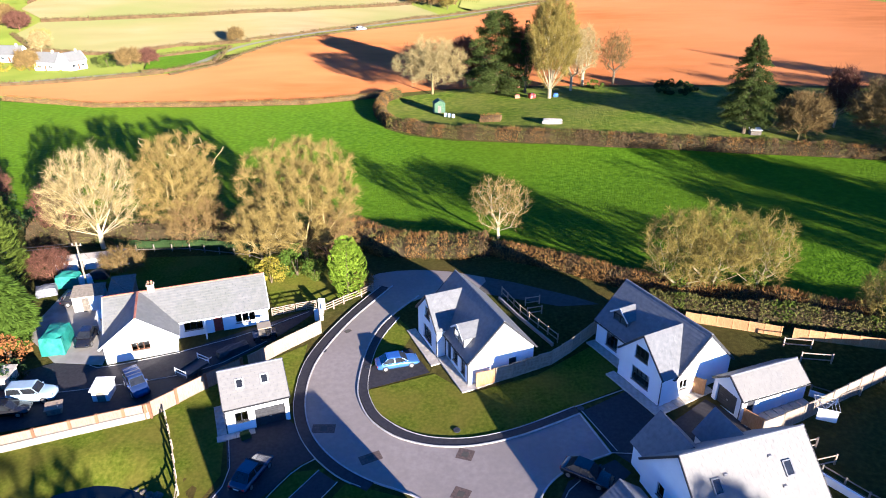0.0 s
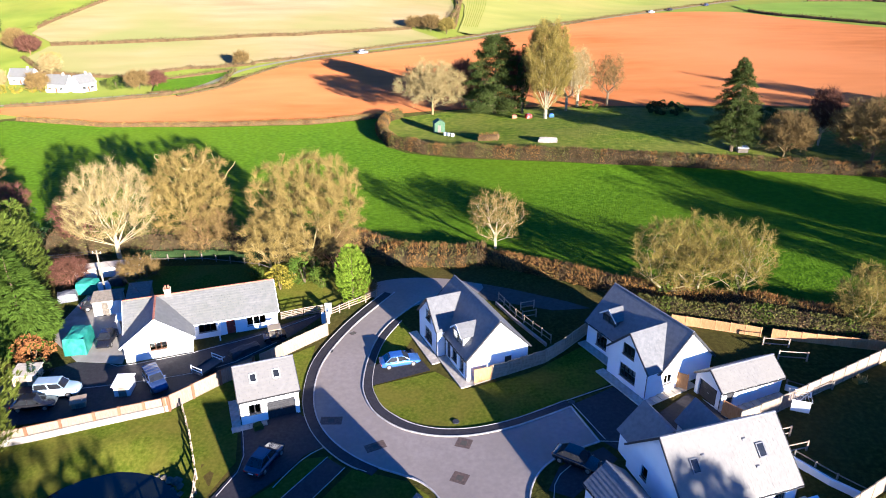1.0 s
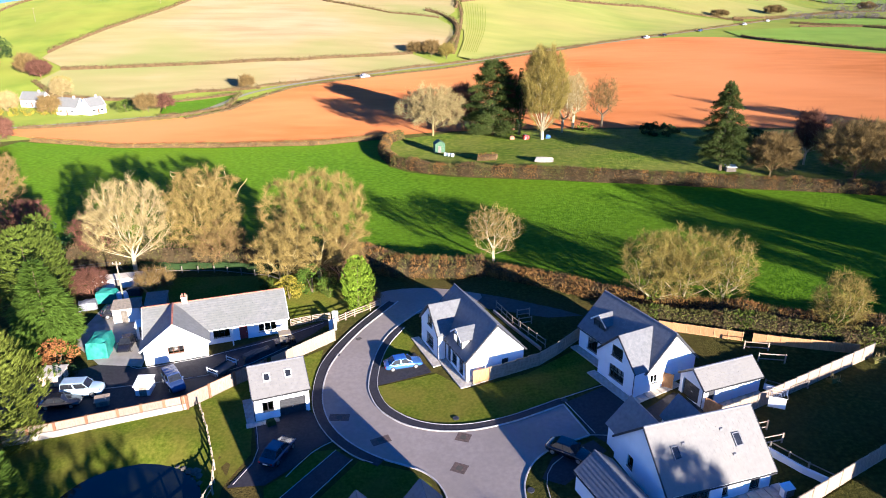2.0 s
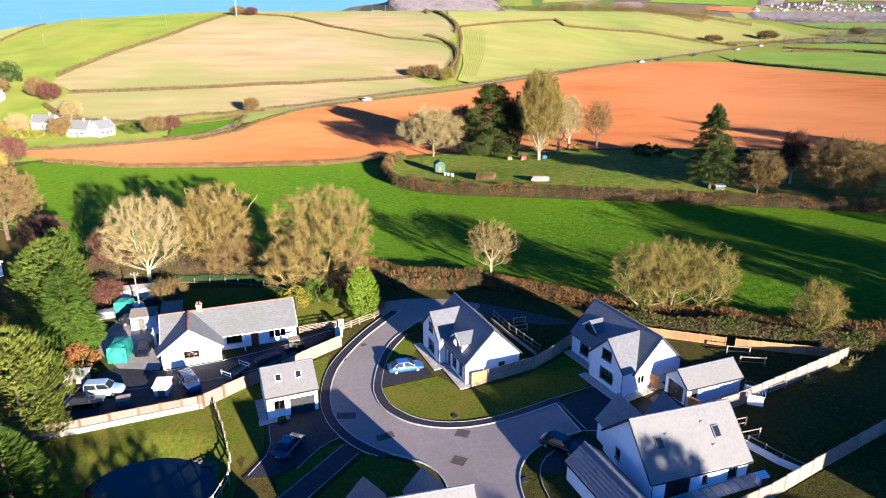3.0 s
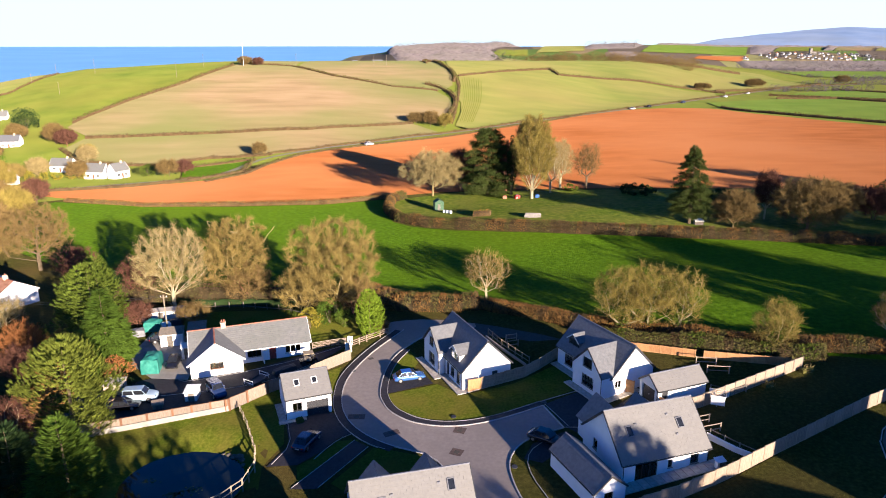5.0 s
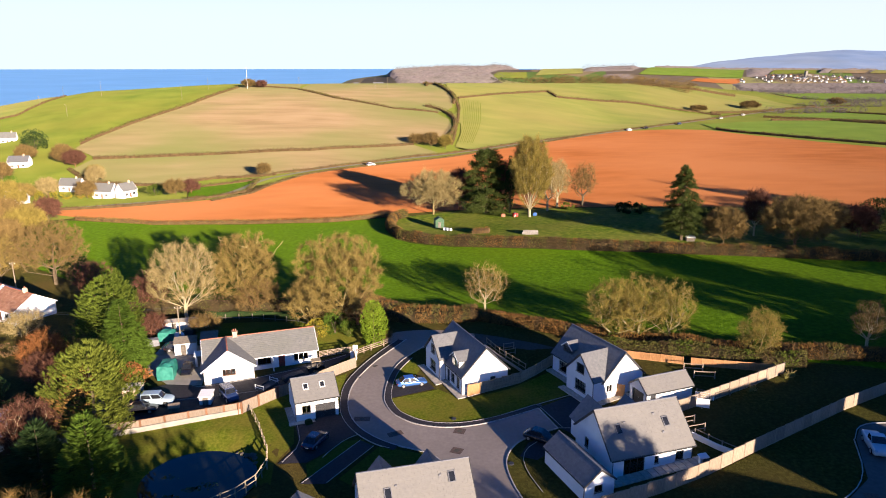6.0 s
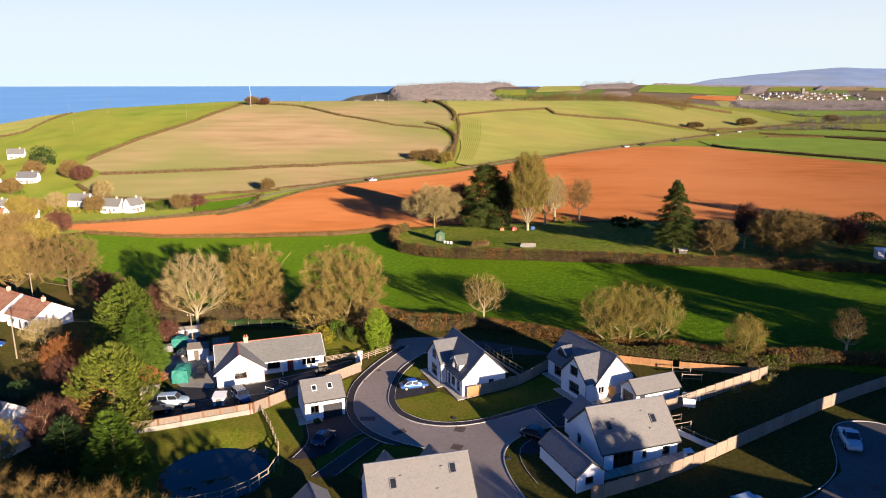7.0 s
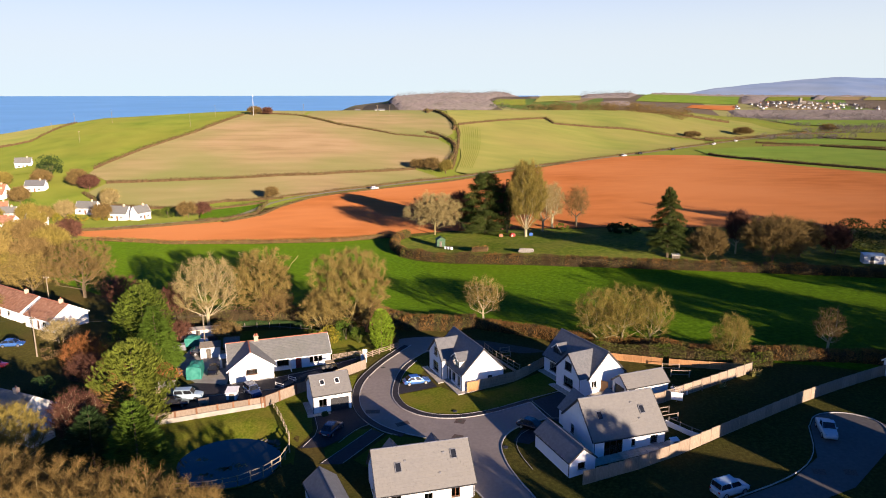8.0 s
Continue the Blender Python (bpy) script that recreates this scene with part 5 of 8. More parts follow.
def conifer(x, y, height, width, seed, leaf_mat, label, plates=False, bare=0.1, density=1.0, lean=0.0, power=1.0, gaps=0.0, size=1.0, name="conifer"):
    """Evergreen: a tapered stem, whorls of boughs and very many needle sprays."""
    t = thing(name, label, "tree", at(x, y, seed * 53 % 360))
    rng = random.Random(seed)
    stem, fol, wood = Shape(), Shape(), Shape()
    top = Vector((lean, 0, height))
    q = Vector((0, 0, -0.4))
    for i in range(6):
        n = Vector((0, 0, -0.4)).lerp(top, (i + 1) / 6) + Vector((rng.uniform(-0.1, 0.1), rng.uniform(-0.1, 0.1), 0))
        stem.tube(q, n, height * 0.022 * (1.05 - i / 6), height * 0.022 * (1.05 - (i + 1) / 6), 8, caps=False)
        q = n
    z = height * bare
    step = 0.9 if plates else 0.5
    while z < height * 0.985:
        k = (z / height - bare) / (1 - bare)
        r = width / 2 * ((1 - k) ** (0.75 * power)) * (1.0 if k > 0.12 else 0.75 + 2 * k)
        nb = rng.randint(5, 7) if not plates else rng.randint(4, 6)
        for b in range(nb):
            if rng.random() < gaps:
                continue
            a = 2 * math.pi * (b + rng.random()) / nb
            ln = max(0.35, r * rng.uniform(0.7, 1.15))
            out = Vector((math.cos(a), math.sin(a), 0))
            rise = 0.05 if plates else 0.28 * (1 - k)
            p0 = Vector((lean * z / height, 0, z))
            p1 = p0 + out * ln * 0.55 + Vector((0, 0, ln * rise))
            p2 = p0 + out * ln + Vector((0, 0, ln * (rise - (0.02 if plates else 0.22))))
            wood.tube(p0, p1, 0.05 + 0.012 * ln, 0.035, 3, caps=False)
            wood.tube(p1, p2, 0.035, 0.012, 3, caps=False)
            n = int(density * 1.5 * (14 + 22 * ln))
            for _ in range(n):
                u = rng.random() ** 0.6
                c = p0.lerp(p1, u * 2) if u < 0.5 else p1.lerp(p2, u * 2 - 1)
                wd = ln * (0.28 if plates else 0.2) * (1.1 - 0.4 * u)
                c = c + Vector((rng.gauss(0, wd * 0.5), rng.gauss(0, wd * 0.5), rng.gauss(0, 0.24 if plates else 0.16)))
                d = (out * 0.8 + rand_dir(rng) * 0.8 + Vector((0, 0, 0.1 if plates else -0.15))).normalized()
                leaf(fol, c, d, Vector((0, 0, 1)) + rand_dir(rng) * 0.7, size * rng.uniform(0.3, 0.6), size * rng.uniform(0.06, 0.13))
        z += step * rng.uniform(0.7, 1.3) * (1.0 if k < 0.7 else 0.7)
    part("trunk", stem, "bark_brown", t, weld=True)
    raw_part("bough", wood, "bark_brown", t, kind="stuff")
    raw_part("crown", fol, leaf_mat, t)
    return t


def spray_tree(x, y, height, width, seed, leaf_mat, label, count=1500, length=1.0, rise=-0.2, shape="cone", low=0.04, tiers=0.0, brown=(), rough=0.3):
    """Dense evergreen clothed in overlapping fans of needles. brown: (bearing, height share, reach) of withered patches."""
    t = thing("conifer", label, "tree", at(x, y, seed * 53 % 360))
    rng = random.Random(seed)
    stem, fol, dead = Shape(), Shape(), Shape()
    q = Vector((0, 0, -0.4))
    for i in range(6):
        n = Vector((rng.uniform(-0.1, 0.1), rng.uniform(-0.1, 0.1), height * 0.95 * (i + 1) / 6))
        stem.tube(q, n, height * 0.022 * (1.05 - i / 6), height * 0.022 * (1.05 - (i + 1) / 6), 8, caps=False)
        q = n

    def reach(k):
        if shape == "cone":
            return width / 2 * (1 - k) ** 0.72 * min(1.0, 0.6 + 2.4 * k) + 0.25
        return width / 2 * math.sqrt(max(0.02, 1 - (2 * k - 0.9) ** 2 / 1.25)) + 0.2

    up = Vector((0, 0, 1))
    made = 0
    while made < count:
        k = rng.random()
        if rng.random() > reach(k) / (width / 2 + 0.3):
            continue
        made += 1
        a = rng.uniform(0, 2 * math.pi)
        lump = 1 + rough * noise.noise((math.cos(a) * 1.6, math.sin(a) * 1.6, k * height * 0.4 + seed)) + 0.5 * rough * noise.noise((math.cos(a) * 4, math.sin(a) * 4, k * height + seed))
        z = height * (low + (1 - low) * k)
        if tiers:
            z = round(z / tiers) * tiers + rng.gauss(0, 0.13 * tiers)
        core = made % 4 == 0
        r = reach(k) * lump * (rng.uniform(0.45, 0.75) if core else rng.uniform(0.8, 1.06))
        out = Vector((math.cos(a), math.sin(a), rise + rng.uniform(-0.25, 0.25) + 0.9 * k * k)).normalized()
        side = out.cross(up).normalized()
        p = Vector((math.cos(a) * r, math.sin(a) * r, max(0.2, z))) - out * length * 0.5
        withered = any(abs((a - b + math.pi) % (2 * math.pi) - math.pi) < w and abs(k - kk) < w * 0.25 for b, kk, w in brown)
        if withered and rng.random() < 0.55:
            continue
        ln = length * rng.uniform(0.7, 1.25)
        for j in range(-3, 4):
            f = j * 0.24 + rng.uniform(-0.08, 0.08)
            d = (out * math.cos(f) + side * math.sin(f) + rand_dir(rng) * 0.14).normalized()
            leaf(dead if withered else fol, p + d * ln * 0.1 * abs(j), d, up + rand_dir(rng) * 0.35, ln * (1 - 0.09 * abs(j)), ln * 0.15)
    part("trunk", stem, "bark_brown", t, weld=True)
    raw_part("crown", fol, leaf_mat, t)
    if dead.f:
        raw_part("withered_sprays", dead, "leaf_withered", t, "brown withered needle sprays")
    return t


def leafy(x, y, height, width, seed, leaf_mat, label, clumps=40, leaves=70, low=0.08, column=False, name="shrub", category="shrub", size=0.3, dz=0.0, upright=0.0):
    """Evergreen shrub or tree: stems and many clumps of leaves over an uneven crown."""
    t = thing(name, label, category, at(x, y, seed * 71 % 360, dz))
    rng = random.Random(seed)
    stem, fol = Shape(), Shape()
    rx, rz = width / 2, height * (1 - low) / 2
    cz = height - rz
    for i in range(3):
        a = rng.uniform(0, 6.28)
        stem.tube((0, 0, -0.3), (math.cos(a) * rx * 0.3, math.sin(a) * rx * 0.3, cz), 0.02 * height, 0.008 * height, 6, caps=False)
    for _ in range(clumps):
        d = rand_dir(rng)
        k = rng.uniform(0.55, 1.0)
        c = Vector((d.x * rx * k, d.y * rx * k, cz + d.z * rz * k))
        if column:
            c.x *= 0.9 if abs(d.z) < 0.6 else 0.7
        cr = rng.uniform(0.14, 0.26) * min(width, height)
        for _ in range(leaves):
            n = rand_dir(rng)
            if n.dot(d) < -0.35:
                n = -n
            p = c + Vector((n.x, n.y, n.z * (1.5 if column else 0.85))) * cr * rng.uniform(0.75, 1.05)
            if p.z < 0.05:
                continue
            dd = (n * (0.6 - 0.4 * upright) + rand_dir(rng) * 0.6 + Vector((0, 0, upright))).normalized()
            leaf(fol, p, dd, rand_dir(rng), size * rng.uniform(0.7, 1.3), size * 0.6)
    raw_part("trunk", stem, "bark_brown", t)
    raw_part("crown", fol, leaf_mat, t)
    return t


def hedge(line, height, width, seed, mats, label, density=1.0, ragged=0.3, twigs=True, size=0.5, lift=0.0, step=1.2):
    """A hedge along a line of the plan: a rough body with a coat of twigs or leaves. mats: body, then coats."""
    rng = random.Random(seed)
    line = dense(line, step, closed=False)
    mid = line[len(line) // 2]
    base = Vector((mid[0], mid[1], ground(*mid)))
    t = thing("hedge", label, "hedge", Matrix.Translation(base))
    body = Shape()
    prof = [(-0.5, -0.3), (-0.5, 0.45), (-0.32, 0.85), (0.0, 1.0), (0.32, 0.85), (0.5, 0.45), (0.5, -0.3)]
    n = len(prof)
    rows = []
    for i, p in enumerate(line):
        a, b = Vector(line[max(0, i - 1)]), Vector(line[min(len(line) - 1, i + 1)])
        d = (b - a).normalized()
        nr = Vector((-d.y, d.x))
        hh = height * (1 + ragged * noise.noise((p[0] * 0.25, p[1] * 0.25, seed)))
        ww = width * (1 + 0.5 * ragged * noise.noise((p[0] * 0.2, p[1] * 0.2, seed + 5)))
        g = ground(*p) + lift
        rows.append((Vector(p), nr, d, hh, ww, g))
        for u, v in prof:
            j = 0.8 + 0.12 * rng.random()
            body.v.append((p[0] + nr.x * u * ww * j - base.x, p[1] + nr.y * u * ww * j - base.y, g + v * hh * j - base.z))
    for i in range(len(line) - 1):
        for k in range(n - 1):
            body.f.append((i * n + k, i * n + k + 1, (i + 1) * n + k + 1, (i + 1) * n + k))
    body.f += [tuple(range(n)), tuple(range((len(line) - 1) * n, len(line) * n))]
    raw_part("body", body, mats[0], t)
    coats = [Shape() for _ in mats[1:]]
    for i in range(len(rows) - 1):
        p, nr, d, hh, ww, g = rows[i]
        q = rows[i + 1][0]
        count = int(density * (p - q).length * (hh * 2 + ww) * 7)
        which = 0 if len(coats) == 1 else int(abs(noise.noise((p.x * 0.13, p.y * 0.13, 3.1 + seed))) * 3.2 * len(coats)) % len(coats)
        for _ in range(count):
            c = p.lerp(q, rng.random())
            u = rng.uniform(-1, 1)
            v = 1.02 - 0.35 * u * u if rng.random() < 0.5 else rng.random() * 0.8
            if v < 0.7:
                u = (0.95 + 0.1 * rng.random()) * (1 if rng.random() < 0.5 else -1)
            pos = Vector((c.x + nr.x * u * ww / 2 - base.x, c.y + nr.y * u * ww / 2 - base.y, g + v * hh * rng.uniform(0.85, 1.05) - base.z))
            out = Vector((nr.x * u, nr.y * u, 0.9)).normalized()
            s = coats[which if rng.random() < 0.75 else rng.randrange(len(coats))]
            if twigs:
                twig(s, pos, (out + rand_dir(rng) * 0.7).normalized(), size * rng.uniform(0.6, 1.4), 0.1 * size / 0.5, rng)
            else:
                leaf(s, pos, (out + rand_dir(rng) * 0.9).normalized(), rand_dir(rng), size * rng.uniform(0.6, 1.2), size * 0.6)
    for s, mt in zip(coats, mats[1:]):
        if s.f:
            raw_part("coat", s, mt, t, kind="stuff")
    return t


# along the near edge of the pasture
bare_tree(-48.7, 87.8, 15.1, 14.0, 11, "bark_pale", "twig_pale", "pale leafless tree with a rounded fan of twigs", density=1.15, fork=0.2, reach=0.7)
bare_tree(-38.3, 92.7, 15.6, 12.6, 12, "bark_moss", "twig_gold", "brown leafless oak with a broken pale top", density=1.9, ragged=0.16, fork=0.14, dead_top=6)
bare_tree(-35.6, 90.2, 7.4, 9.6, 13, "bark_red", "twig_brown", "low bushy leafless tree with reddish twigs", density=1.6, fork=0.1, stems=3)
bare_tree(-19.0, 84.5, 17.4, 17.4, 14, "bark_moss", "twig_gold", "broad leafless oak with golden dense twigs", density=1.8, ragged=0.05, fork=0.1)
bare_tree(-24.3, 83.6, 9.0, 9.0, 15, "bark_moss", "twig_gold", "bushy leafless tree with golden twigs", density=1.6, fork=0.1, stems=3)
bare_tree(-15.6, 84.0, 7.5, 7.0, 16, "bark_red", "twig_brown", "thicket of reddish leafless stems", density=1.6, fork=0.08, stems=4)
bare_tree(8.0, 89.5, 9.3, 8.6, 17, "bark_pale", "twig_gold", "small tawny leafless tree in the hedge", density=0.6, fork=0.2)
bare_tree(28.1, 71.5, 11.0, 9.6, 18, "bark_ash", "twig_olive", "leafless ash with ivied trunk and olive twigs", density=1.0, fork=0.12, ivy=1100)
bare_tree(32.0, 71.1, 11.6, 10.4, 19, "bark_ash", "twig_olive", "leafless ash with ivied trunk and olive twigs", density=1.0, fork=0.12, ivy=1100)
bare_tree(36.8, 70.2, 10.7, 7.8, 20, "bark_ash", "twig_olive", "leafless ash with ivied trunk and olive twigs", density=0.85, fork=0.16, ivy=1100)
bare_tree(48.5, 63.1, 7.7, 7.0, 21, "bark_moss", "twig_olive", "small bushy tree with yellow-green twigs", density=1.1, fork=0.1, stems=3, ivy=900)
bare_tree(65.4, 63.9, 8.2, 5.2, 22, "bark_pale", "twig_brown", "thin leafless tree in the hedge", density=0.8)
bare_tree(-85.6, 110.0, 14.2, 16.0, 23, "bark_brown", "twig_brown", "wide leafless tree with brown twigs", density=1.2, ragged=0.12)
bare_tree(-99.0, 112.0, 10.5, 12.8, 24, "bark_brown", "twig_gold", "leafless tree with tawny twigs", density=1.3)
bare_tree(-72.0, 100.0, 8.0, 8.0, 25, "bark_red", "twig_red", "leafless thicket with purplish twigs", density=1.4, fork=0.1, stems=3)
bare_tree(-56.5, 92.0, 8.5, 7.0, 26, "bark_red", "twig_red", "leafless thicket with purplish twigs", density=1.4, fork=0.1, stems=3)
bare_tree(-112, 120, 9, 12, 27, "bark_brown", "twig_olive", "leafless tree with tawny twigs", density=1.2)
bare_tree(-98, 92, 7, 8, 28, "bark_brown", "twig_olive", "bushy leafless garden tree", density=1.2)
# evergreens between the bungalow and the gardens
spray_tree(-54.0, 69.8, 14.0, 9.0, 31, "leaf_ivy", "tall rounded evergreen tree with mid-green foliage", 1900, 0.75, 0.5, "egg", 0.12)
spray_tree(-49.4, 64.0, 12.4, 8.4, 32, "leaf_green", "dense green cypress with drooping sprays", 2300, 0.95, -0.35, "cone", 0.02)
spray_tree(-45.0, 45.4, 13.6, 8.8, 33, "leaf_pine", "broad pine with yellow-green needles and brown patches", 3000, 0.75, 0.8, "egg", 0.05, 0.0, ((4.9, 0.4, 0.5), (5.6, 0.5, 0.4), (3.4, 0.5, 0.6)), 0.55)
spray_tree(-40.6, 35.2, 9.6, 8.2, 34, "leaf_green", "green pine below the taller one", 1300, 0.95, 0.2, "cone", 0.04, 0.8)
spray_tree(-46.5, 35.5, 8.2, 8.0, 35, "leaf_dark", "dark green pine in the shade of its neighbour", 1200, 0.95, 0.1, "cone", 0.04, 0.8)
spray_tree(-58.0, 80.0, 12.0, 4.6, 36, "leaf_ivy", "leaning evergreen with bright green side", 800, 0.7, 0.4, "egg", 0.08)
leafy(-46.6, 60.4, 3.4, 4.0, 37, "leaf_russet", "rounded shrub with russet leaves", 26, 60)
leafy(-44.6, 57.8, 2.0, 2.6, 38, "leaf_dark", "dark rounded evergreen bush", 14, 50, size=0.22)
spray_tree(-11.9, 74.6, 7.8, 4.0, 39, "leaf_lime", "bright lime-green columnar conifer beside the gate", 1300, 0.55, 1.2, "egg", 0.02)
leafy(-22.3, 77.6, 3.4, 3.2, 40, "leaf_yellow", "golden-yellow evergreen shrub on the lawn", 22, 70, size=0.24)
leafy(-19.2, 79.4, 4.0, 4.4, 41, "leaf_green", "mid-green garden shrub on the lawn", 26, 70, size=0.26)
leafy(-16.6, 78.0, 2.6, 3.0, 42, "leaf_ivy", "olive-green shrub on the lawn", 18, 60, size=0.24)
leafy(-26.4, 80.6, 2.0, 1.8, 43, "leaf_ivy", "small conifer on the lawn's edge", 14, 50, size=0.2)
bare_tree(-42.8, 80.5, 3.2, 5.6, 44, "bark_red", "twig_brown", "low leafless brown garden shrub", density=2.5, fork=0.08, stems=4, name="shrub")
bare_tree(-51.5, 79.0, 3.8, 5.2, 45, "bark_red", "twig_red", "low leafless purple-brown shrub", density=2.5, fork=0.08, stems=4, name="shrub")
bare_tree(-10.0, 76.2, 2.0, 2.2, 46, "bark_red", "twig_brown", "small leafless shrub by the post-and-rail fence", density=3, fork=0.08, stems=3, name="shrub")
# lower gardens on the left
bare_tree(-61.5, 63.5, 7.2, 6.8, 47, "bark_red", "leaf_russet", "tree with clinging russet leaves", density=1.8, fork=0.12, stems=2)
bare_tree(-59.0, 59.0, 6.0, 6.0, 48, "bark_red", "twig_red", "leafless shrub with red-brown twigs", density=1.6, fork=0.1, stems=3)
bare_tree(-50.8, 40.6, 8.4, 8.0, 49, "bark_pale", "twig_red", "silver birch with purple-red twigs", density=1.4, fork=0.14, stems=3)
bare_tree(-56.0, 34.0, 10.0, 8.6, 50, "bark_moss", "twig_olive", "leafless tree with yellow-green twigs", density=1.5, fork=0.14, stems=2)
for _k, (_x, _y, _h, _w) in enumerate(((-47.5, 18.5, 11.6, 12.5), (-40.5, 16.5, 12.0, 12.5), (-33.5, 15.5, 11.8, 12.5), (-27.0, 15.0, 10.6, 11.0), (-44, 13, 11.4, 12), (-36, 11.5, 11.4, 12))):
    bare_tree(_x, _y, _h, _w, 400 + _k, "bark_moss", "twig_tawny", "broad leafless tree with golden twigs", density=1.3, fork=0.14, stems=2)
bare_tree(-54.0, 22.0, 9.6, 10.0, 53, "bark_moss", "twig_olive", "leafless tree with yellow-green twigs", density=1.4, fork=0.14, stems=2)
bare_tree(-74.0, 78.5, 4.6, 7.0, 54, "bark_pale", "twig_pale", "leafless garden tree with pale twigs", density=1.5, fork=0.12, stems=2)
leafy(-72.0, 71.0, 1.8, 4.0, 55, "hedge_brown", "brown rounded garden bush", 16, 50, size=0.24)
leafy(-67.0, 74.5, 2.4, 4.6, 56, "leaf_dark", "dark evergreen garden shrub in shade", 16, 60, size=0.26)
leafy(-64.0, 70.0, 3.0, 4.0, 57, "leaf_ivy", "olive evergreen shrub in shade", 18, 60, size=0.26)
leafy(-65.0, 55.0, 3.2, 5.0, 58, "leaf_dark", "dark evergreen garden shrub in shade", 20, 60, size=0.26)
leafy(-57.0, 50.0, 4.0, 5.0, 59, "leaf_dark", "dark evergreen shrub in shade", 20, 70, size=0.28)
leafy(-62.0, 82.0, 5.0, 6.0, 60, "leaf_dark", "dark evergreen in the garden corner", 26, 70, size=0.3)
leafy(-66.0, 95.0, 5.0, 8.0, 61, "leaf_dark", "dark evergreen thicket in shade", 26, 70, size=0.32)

# the copse in the field
conifer(14.2, 181.0, 21.0, 16.5, 71, "leaf_cedar", "dark spreading cedar with tiered boughs", density=2.2, bare=0.03, power=0.5, gaps=0.1, plates=True, size=1.5)
bare_tree(26.8, 171.0, 25, 12.0, 72, "bark_pale", "twig_olive", "tall leafless larch with olive twigs and pale trunk", density=1.1, fork=0.14, twig_w=0.07, twig_len=1.0, reach=0.9, ragged=0.16)
bare_tree(33.5, 179.0, 17, 8.0, 73, "bark_pale", "twig_pale", "leafless tree with pale slanting trunk", density=0.45, fork=0.2, twig_w=0.06, ragged=0.2)
bare_tree(37.4, 184.0, 15.5, 8.2, 74, "bark_pale", "twig_pale", "leafless pale-stemmed tree with ivy on its trunk", twig_w=0.06, twig_len=1.0, density=0.45, fork=0.24, ivy=150, ragged=0.2)
bare_tree(45.5, 183.5, 14.2, 8.4, 75, "bark_brown", "twig_brown", "thin leafless tree against the ploughed field", twig_w=0.06, twig_len=1.0, density=0.3, fork=0.24, ragged=0.2)
bare_tree(-2.8, 184.0, 14.5, 17.5, 76, "bark_moss", "twig_pale", "round leafless tree with pale bare branches", twig_w=0.06, twig_len=1.0, density=0.8, ragged=0.2)
bare_tree(6.0, 190.0, 13.5, 10, 77, "bark_red", "twig_red", "leafless tree with reddish twigs", twig_w=0.075, twig_len=1.0, density=1.2)
bare_tree(20.5, 186.0, 16.0, 8, 78, "bark_red", "twig_red", "leafless tree with reddish twigs", twig_w=0.075, twig_len=1.0, density=1.0)
conifer(60.4, 133.3, 19.2, 12.5, 79, "leaf_cedar", "uneven fir with drooping tiers of boughs", density=2.9, bare=0.1, power=0.8, gaps=0.3, lean=0.8, size=1.0)
bare_tree(69.4, 129.0, 9.0, 9.4, 80, "bark_moss", "twig_brown", "small rounded leafless tree", twig_w=0.075, twig_len=1.0, density=1.4, fork=0.14)
bare_tree(84.5, 124.2, 12.6, 17.0, 81, "bark_brown", "twig_brown", "broad leafless tree with brown twigs", twig_w=0.075, twig_len=1.0, density=1.1)
bare_tree(80.5, 137.0, 12.2, 6.0, 82, "bark_pale", "twig_red", "leafless birch with white branches", twig_w=0.075, twig_len=1.0, density=0.9)
bare_tree(96.0, 133.0, 10.0, 10.0, 83, "bark_brown", "twig_brown", "leafless tree with fine brown twigs", twig_w=0.075, twig_len=1.0, density=1.1)
bare_tree(106.6, 135.2, 8.0, 8.0, 84, "bark_brown", "twig_red", "leafless thicket with purplish twigs", twig_w=0.075, twig_len=1.0, density=1.3, fork=0.1, stems=3)
spray_tree(115.0, 141.6, 8.6, 9.0, 85, "leaf_dark", "dark evergreen oak beyond the copse", 900, 0.8, 0.4, "egg", 0.02)
spray_tree(116.5, 128.0, 11.0, 9.0, 86, "leaf_dark", "dark evergreen oak beyond the copse", 900, 0.8, 0.4, "egg", 0.02)
leafy(21.5, 179.0, 18.0, 2.8, 91, "leaf_dark", "dark ivy-clad columnar tree in the copse", 50, 60, 0.02, True, "tree", "tree", 0.4)
leafy(40.0, 180.0, 2.0, 4.0, 87, "leaf_ivy", "rough evergreen bush in the copse", 14, 60, size=0.35)
leafy(58.0, 172.0, 2.4, 12.0, 88, "leaf_dark", "dark tangled bramble thicket", 60, 140, size=0.3)
leafy(78.0, 160.0, 2.6, 14.0, 89, "leaf_dark", "dark tangled bramble thicket", 60, 140, size=0.3)
leafy(98.0, 152.0, 3.2, 12.0, 90, "leaf_dark", "dark tangled bramble thicket", 60, 140, size=0.3)

# unseen tall trees past the near gardens, placed for the shadows they cast
for _k, (_x, _y, _h, _w) in enumerate(((50, -10, 15.2, 9), (43, -8.5, 11.0, 7), (30, -6, 8.5, 9), (89, 62, 14, 12))):
    bare_tree(_x, _y, _h, _w, 100 + _k, "bark_brown", "twig_brown", "tall unseen leafless tree placed for its shadow", density=1.6, twig_w=0.1)
